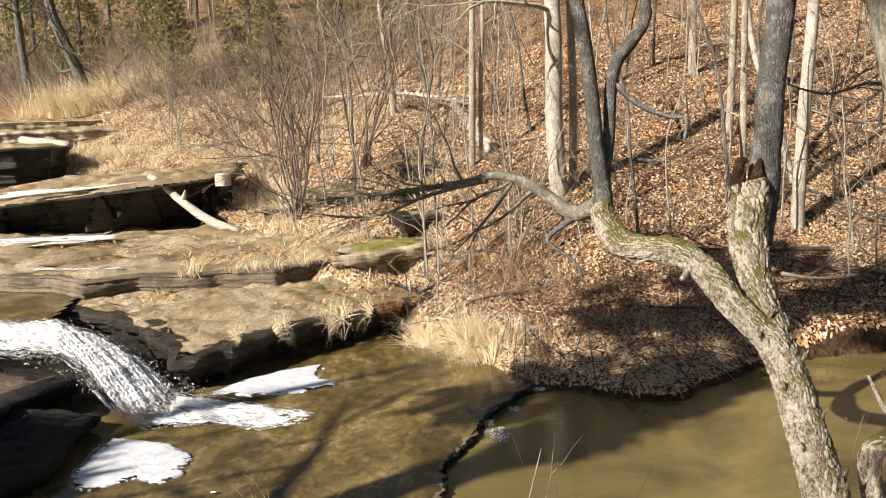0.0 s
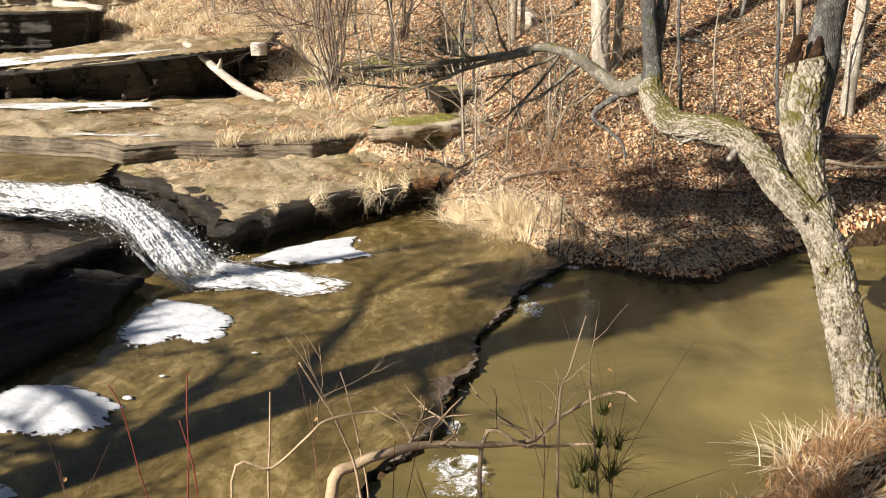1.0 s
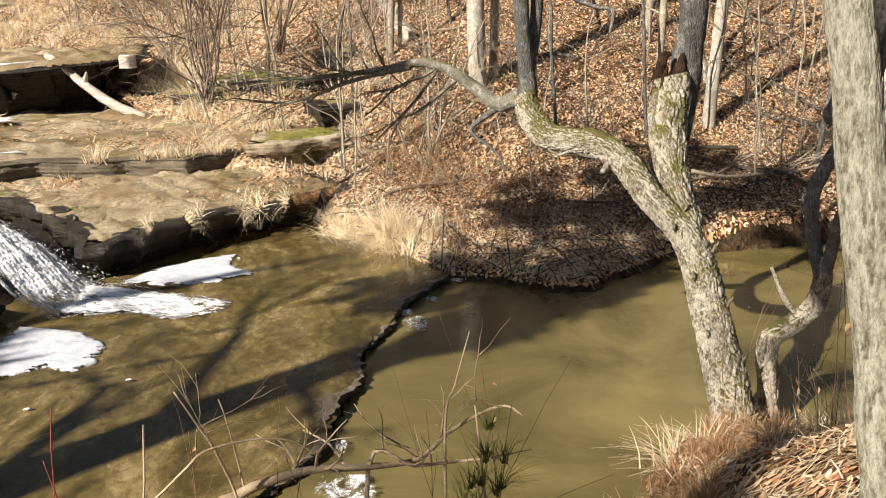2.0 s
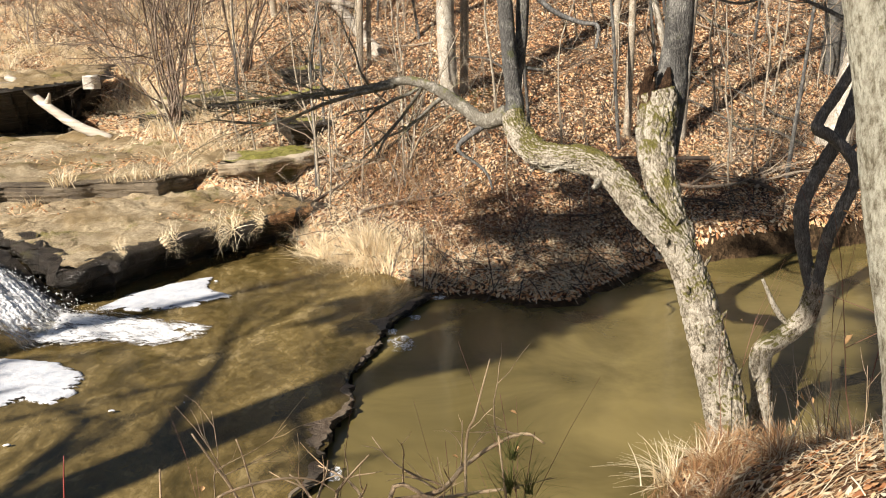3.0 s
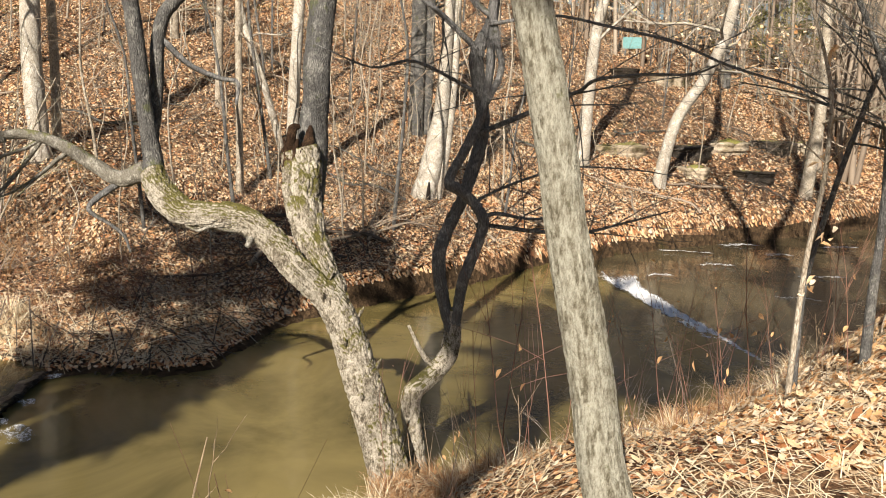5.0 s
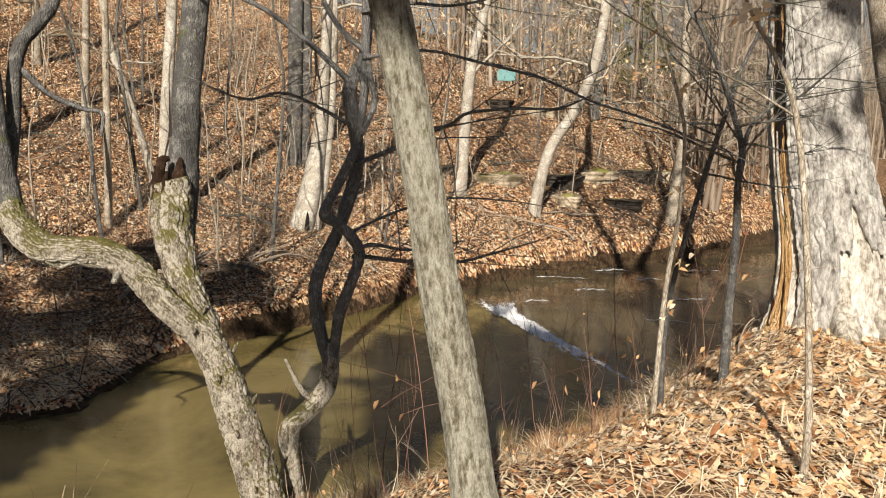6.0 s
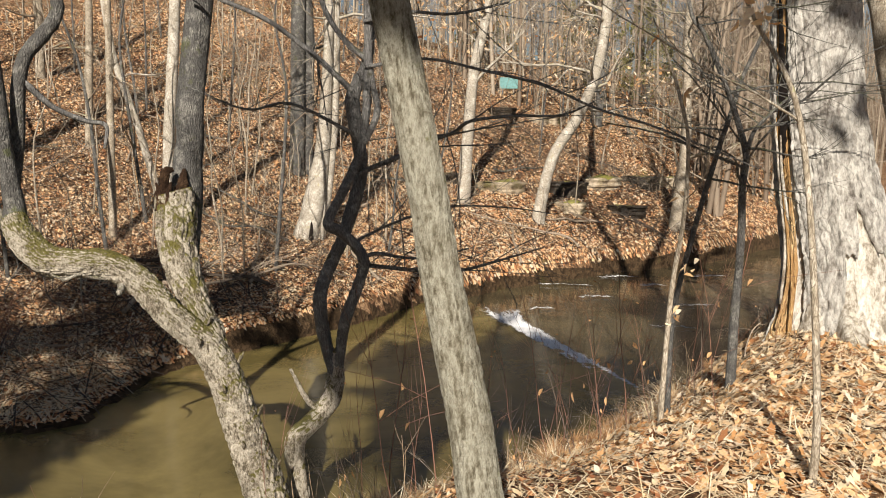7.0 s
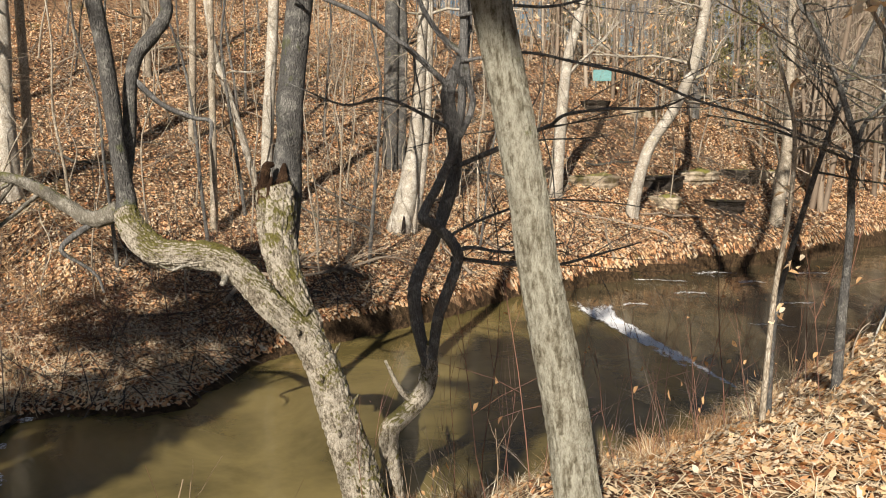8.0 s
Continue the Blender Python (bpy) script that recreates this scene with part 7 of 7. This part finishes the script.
stem_tree([[(5.57, 3.41, 1.71, .036), (5.57, 3.4, 2.0, .031), (5.57, 3.4, 2.38, .029), (5.56, 3.41, 2.67, .026), (5.57, 3.4, 2.89, .024), (5.53, 3.48, 3.18, .022), (5.48, 3.55, 3.4, .02), (5.4, 3.69, 3.76, .018), (5.33, 3.8, 4.0, .016), (5.2, 3.9, 5.0, .01)],
           [(5.57, 3.4, 2.89, .018), (5.6, 3.36, 3.08, .015), (5.68, 3.2, 3.28, .011), (5.74, 3.08, 3.39, .006)]], STEM_BARK, "thin grey forked sapling by the water", 601, twig=15)
stem_tree([[(5.5, 3.9, 1.6, .022), (5.57, 3.79, 2.34, .021), (5.64, 3.68, 2.91, .02), (5.69, 3.6, 3.26, .018), (5.71, 3.56, 3.45, .016), (5.78, 3.43, 3.85, .014), (5.8, 3.41, 4.09, .011), (5.9, 3.3, 4.9, .006)]], STEM_BARK, "thin leaning grey sapling by the water", 602, twig=16)
stem_tree([[(4.23, 3.1, 1.42, .019), (4.24, 3.08, 2.07, .016), (4.27, 3.04, 2.55, .014), (4.27, 3.04, 2.96, .012), (4.25, 3.07, 3.16, .011), (4.2, 3.15, 3.45, .009), (4.13, 3.24, 3.72, .005)]], SAPLING_BARK, "thin stem with a few withered leaves", 603,
          ((4.17, 3.19, 3.62), (4.27, 3.04, 3.27), (4.29, 3.01, 2.62), (4.29, 3.0, 2.21), (4.25, 3.05, 1.95)), 3)
stem_tree([[(3.75, 1.9, 1.7, .02), (3.75, 2.0, 2.6, .017), (3.7, 2.1, 3.2, .014), (3.66, 2.31, 3.58, .01), (3.6, 2.45, 3.9, .006)]], SAPLING_BARK, "thin stem with withered leaves above the bank", 604, ((3.66, 2.31, 3.60), (3.69, 2.25, 3.54), (3.62, 2.35, 3.68)), 2)


def crossing_branches():
    """Long thin dark branches that reach out from the twisted tree over the water."""
    t = bpy.data.objects["tree.001"]
    base = np.array(t.location)
    rng = np.random.default_rng(610)
    for c in ([(3.46, 5.3, 2.7, .022), (3.52, 5.25, 2.74, .019), (3.72, 5.1, 2.85, .019), (3.82, 4.89, 2.96, .017), (3.87, 4.71, 3.02, .014), (3.89, 4.56, 3.1, .012), (4.05, 4.27, 3.14, .01), (4.26, 4.05, 3.15, .008), (4.32, 3.81, 3.24, .004)],
              [(3.43, 5.2, 3.47, .015), (3.71, 4.85, 3.53, .010), (3.95, 4.51, 3.45, .010), (4.17, 4.14, 3.35, .010), (4.32, 3.81, 3.2, .008), (4.46, 3.46, 3.09, .008), (4.56, 3.14, 2.97, .006), (4.66, 2.78, 2.83, .003)],
              [(3.42, 5.25, 2.2, .014), (3.49, 5.28, 2.23, .013), (3.73, 5.1, 2.37, .011), (3.99, 4.88, 2.47, .008), (4.32, 4.57, 2.47, .006), (4.55, 4.32, 2.43, .003)],
              [(3.42, 5.25, 2.02, .018), (3.49, 5.28, 2.02, .017), (3.74, 4.96, 2.0, .015), (3.92, 4.67, 2.02, .012), (4.13, 4.48, 2.1, .009), (4.28, 4.18, 2.22, .004)],
              [(3.42, 5.2, 3.79, .017), (3.62, 4.93, 3.85, .012), (3.79, 4.65, 3.83, .01), (4.0, 4.32, 3.9, .006)],
              [(3.4, 5.3, 3.0, .014), (3.0, 5.5, 3.2, .011), (2.7, 5.6, 3.15, .008), (2.3, 5.7, 3.3, .004)]):
        s = Soup()
        p, r = curve_points(c, 5)
        s.tube(p - base, r, 6, .03, rng, True, .02)
        for _ in range(9):
            k = rng.integers(len(p) // 4, len(p) - 1)
            twigs(s, p[k] - base, (rng.normal(.4, .6), rng.normal(-.4, .6), rng.normal(.15, .5)), rng.uniform(.4, 1.2), max(r[k] * .4, .0025), 2, rng, 0, .4, 3, 3, .12)
        part("branch", s.mesh("branch", DARK_BARK), t, "long thin dark branch")


crossing_branches()


# ---- weeds ----
def weed_kind(seed, h, material, leaves):
    rng = np.random.default_rng(seed)
    t = thing("weed", "thin dry weed stalk on the bank", "weed", "weeds on the near bank", at=(0, -400, 0))
    s = Soup()
    twigs(s, (0, 0, -.05), (rng.normal(0, .15), rng.normal(0, .15), 1), h, .0045, 1, rng, .0, .35, 3, 4, .06)
    part("stalk", s.mesh("stalk", material), t)
    for _ in range(leaves):
        part("dead_leaf", withered((rng.normal(0, .06), rng.normal(0, .06), h * rng.uniform(.4, .95)), 1, rng, .055), t)
    return t


weeds = [weed_kind(620 + k, h, m, l) for k, (h, m, l) in enumerate(((.6, TAN_TWIG, 0), (1.5, RUST_STEM, 2), (1.25, RUST_STEM, 1), (.8, SHRUB_TWIG, 1), (.5, TAN_TWIG, 0), (.7, SHRUB_TWIG, 0), (.6, DARK_TWIG, 1), (.95, RUST_STEM, 0)))]
rng = np.random.default_rng(630)
spots = []
for _ in range(64):
    x = rng.uniform(2.4, 7.5)
    spots.append((x, np.interp(x, NEAR_X, NEAR_Y) - rng.uniform(.05, 1.6), 1.0))
for _ in range(34):
    spots.append((rng.uniform(-2.2, 1.3), rng.uniform(2.0, 2.9), .75))
for _ in range(26):
    spots.append((rng.uniform(3.2, 7), rng.uniform(2.6, 4.2), .6))
tall = len(spots)
for _ in range(14):
    x = rng.uniform(2.6, 6.2)
    spots.append((x, np.interp(x, NEAR_X, NEAR_Y) - rng.uniform(.0, .9), 1.0))
for k, (x, y, size) in enumerate(spots):
    m = pose(x, y, float(ground_z(x, y)), rng.normal(0, 9), rng.normal(0, 9), rng.uniform(0, 360)) @ Matrix.Scale(size * rng.uniform(.7, 1.15), 4)
    if k < len(weeds):
        weeds[k].matrix_world = m
    else:
        copy_thing(weeds[1 + k % 2] if k >= tall else weeds[rng.integers(len(weeds))], m)

# a young pine in front of the path
pine = thing("pine_seedling", "small green pine seedling on the bank", "pine", at=(.62, 2.62, float(ground_z(.62, 2.62))))
h = 1.62 - pine.location.z
part("trunk", limb([(0, 0, -.05, .008), (0, 0, h * .5, .006), (-.05, 0, h, .003)], TAN_TWIG, sides=6), pine)
rng = np.random.default_rng(640)
for _ in range(14):
    u = rng.uniform(.45, 1)
    part("needle_tuft", grass_mesh("needle_tuft", 46, .16, .02, int(rng.integers(1e6)), LIVE_NEEDLE, 1.2, .0016), pine, "", (-.05 * u + rng.normal(0, .05), rng.normal(0, .05), h * u - .06))


# ---- the painted board far up the bank ----
def board():
    x, y = 23.5, 23.6
    t = thing("painted_board", "teal painted board on two thin posts", "sign", at=(x, y, float(ground_z(x, y))))
    def block(name, size, at, material):
        bm = bmesh.new()
        bmesh.ops.create_cube(bm, size=1.0)
        bmesh.ops.scale(bm, vec=size, verts=bm.verts)
        bmesh.ops.bevel(bm, geom=bm.edges[:], offset=.01, segments=1, affect="EDGES")
        me = bpy.data.meshes.new(name)
        bm.to_mesh(me)
        bm.free()
        me.materials.append(material)
        return part(name, me, t, "", at)
    block("board", (.85, .05, .42), (0, 0, .6), TEAL)
    for dx in (-.32, .32):
        block("post", (.06, .06, .95), (dx, .05, .35), DARK_BARK)
    t.rotation_euler = (0, 0, radians(-44))


board()


# ---- evergreens in the woods upstream ----
def conifer(x, y, h, seed):
    rng = np.random.default_rng(seed)
    z = float(ground_z(x, y))
    t = thing("conifer", "olive-green evergreen standing among bare woods", "tree", "evergreens upstream", at=(x, y, z))
    part("trunk", limb([(0, 0, -.3, .14), (0, 0, h * .5, .10), (.1, 0, h, .03)], STEM_BARK, sides=7, seed=seed), t)
    s = Soup()
    for _ in range(int(h * 11)):
        u = rng.uniform(.08, 1) ** .9
        a, r = rng.uniform(0, 6.28), (1.05 - u) * h * .28 * rng.uniform(.5, 1.1)
        needles(s, np.array((r * math.cos(a), r * math.sin(a), h * u - .12 * r)), rng.uniform(.3, .7), 56, rng, .06)
    tagged(part("foliage", s.mesh("foliage", FAR_GREEN, False), t, "olive-green boughs"), kind="stuff")


for k, (x, y, h) in enumerate(((-20, 46, 7), (-15, 43, 6), (-12.5, 38, 5), (-9.5, 40, 5.5), (-7.5, 35, 4.5), (-5, 38, 5), (-2.5, 34, 4), (-1, 38, 5), (-24, 49, 8), (1.5, 36, 4), (-17.5, 50, 8), (-6.5, 43, 6), (-27, 52, 9), (-32, 56, 9), (-22, 55, 9), (-12, 50, 8), (-17, 57, 9), (-9, 56, 8), (-4, 48, 7), (-28, 60, 9), (37, 31, 9), (41, 30, 8), (44, 24, 8), (34, 36, 7))):
    conifer(x, y, h, 900 + k)

def beech(x, y, h, seed):
    """A young beech that keeps its pale dead leaves through the winter."""
    t = bare_tree([(x, y, float(ground_z(x, y)), .06), (x + .1, y, float(ground_z(x, y)) + h * .5, .045)], SAPLING_BARK, seed, "young tree still holding pale tan leaves", 16, 1.4, .15, 7, extend=h * .5)
    rng = np.random.default_rng(seed)
    n = 420
    c = np.stack([rng.normal(0, 1.0, n), rng.normal(0, 1.0, n), h * rng.uniform(.2, 1, n)], 1)
    s = Soup()
    for q in c:
        a, b = rng.normal(0, .05, 3), rng.normal(0, .035, 3)
        s.add([tuple(q - a), tuple(q + b), tuple(q + a), tuple(q - b)], [(0, 1, 2, 3)])
    tagged(part("leaves", s.mesh("leaves", PALE_LEAF, False), t, "pale tan withered leaves"), kind="stuff")


for k, (x, y, h) in enumerate(((23.2, 25.6, 4.2), (25.5, 22.5, 3.6), (29, 25, 4.5), (20.5, 26.0, 3.6), (27.5, 19.5, 3.2))):
    beech(x, y, h, 930 + k)

# ---- fallen branches and twig tangles ----
def fallen_branch(x, y, ang, length, r, material, label, seed, group="fallen branches"):
    rng = np.random.default_rng(seed)
    z = float(ground_z(x, y))
    t = thing("fallen_branch", label, "branch", group, at=(x, y, z))
    pts = []
    for u in np.linspace(-.5, .5, 6):
        px, py = x + math.cos(ang) * length * u + rng.normal(0, .04), y + math.sin(ang) * length * u + rng.normal(0, .04)
        pts.append((px - x, py - y, float(ground_z(px, py)) - z + r + .03 + abs(rng.normal(0, .05)), r * (1 - .6 * (u + .5))))
    p, q = curve_points(pts, 4)
    s = Soup()
    s.tube(p, q, 7, .05, rng, True, .05)
    part("trunk", s.mesh("trunk", material), t)
    for _ in range(5):
        s = Soup()
        k = rng.integers(3, len(p) - 2)
        twigs(s, p[k], (math.cos(ang) + rng.normal(0, .6), math.sin(ang) + rng.normal(0, .6), rng.uniform(0, .6)), length * rng.uniform(.2, .45), q[k] * .5, 2, rng, .02, .5, 3, 3, .12)
        part("branch", s.mesh("branch", material), t)


rng = np.random.default_rng(700)
for k in range(40):
    x = rng.uniform(-1, 22)
    y = np.interp(x, FAR_X, FAR_Y) + rng.uniform(.6, 10)
    m = (DARK_TWIG, BRUSH, STEM_BARK)[k % 3]
    fallen_branch(x, y, rng.uniform(0, 3.14), rng.uniform(1.0, 3.2), rng.uniform(.012, .04), m, "dead branch lying in the fallen leaves", 701 + k)
for k, (x, y, a, l, r) in enumerate(((5.0, 12.1, .6, 2.6, .035), (5.6, 12.5, 2.4, 2.2, .03), (6.2, 12.2, .1, 2.8, .03), (4.6, 11.6, 2.8, 1.8, .02), (6.8, 12.9, 1.0, 2.4, .03), (3.6, 11.3, .3, 1.8, .02), (2.4, 10.6, 2.9, 1.6, .018), (.2, 13.6, .9, 2.6, .03), (-.6, 14.6, .4, 2.2, .025))):
    fallen_branch(x, y, a, l, r, (BRUSH, DARK_TWIG)[k % 2], "grey dead branch tangled on the far bank", 760 + k)
for k in range(10):
    x = rng.uniform(3, 8)
    y = np.interp(x, NEAR_X, NEAR_Y) - rng.uniform(.2, 1.8)
    fallen_branch(x, y, rng.uniform(0, 3.14), rng.uniform(.5, 1.2), rng.uniform(.005, .012), BRUSH, "thin dead branch among the leaves of the near bank", 780 + k)
driftwood([(-.11, 23.3, 3.75, .09), (.15, 22.0, 3.5, .11), (.5, 20.3, 3.0, .13), (.86, 18.5, 2.55, .15)], "bleached fallen trunk lying down the leafy slope", 796)
driftwood([(-4.4, 28.4, 4.2, .04), (-2.6, 26.2, 4.15, .055), (-1.0, 24.0, 4.0, .065), (.5, 21.9, 3.65, .075)], "long thin bleached trunk fallen across the slope", 798)
fallen_branch(2.55, 8.72, .15, .9, .012, DRIFT, "pale stick at the water's edge", 795)
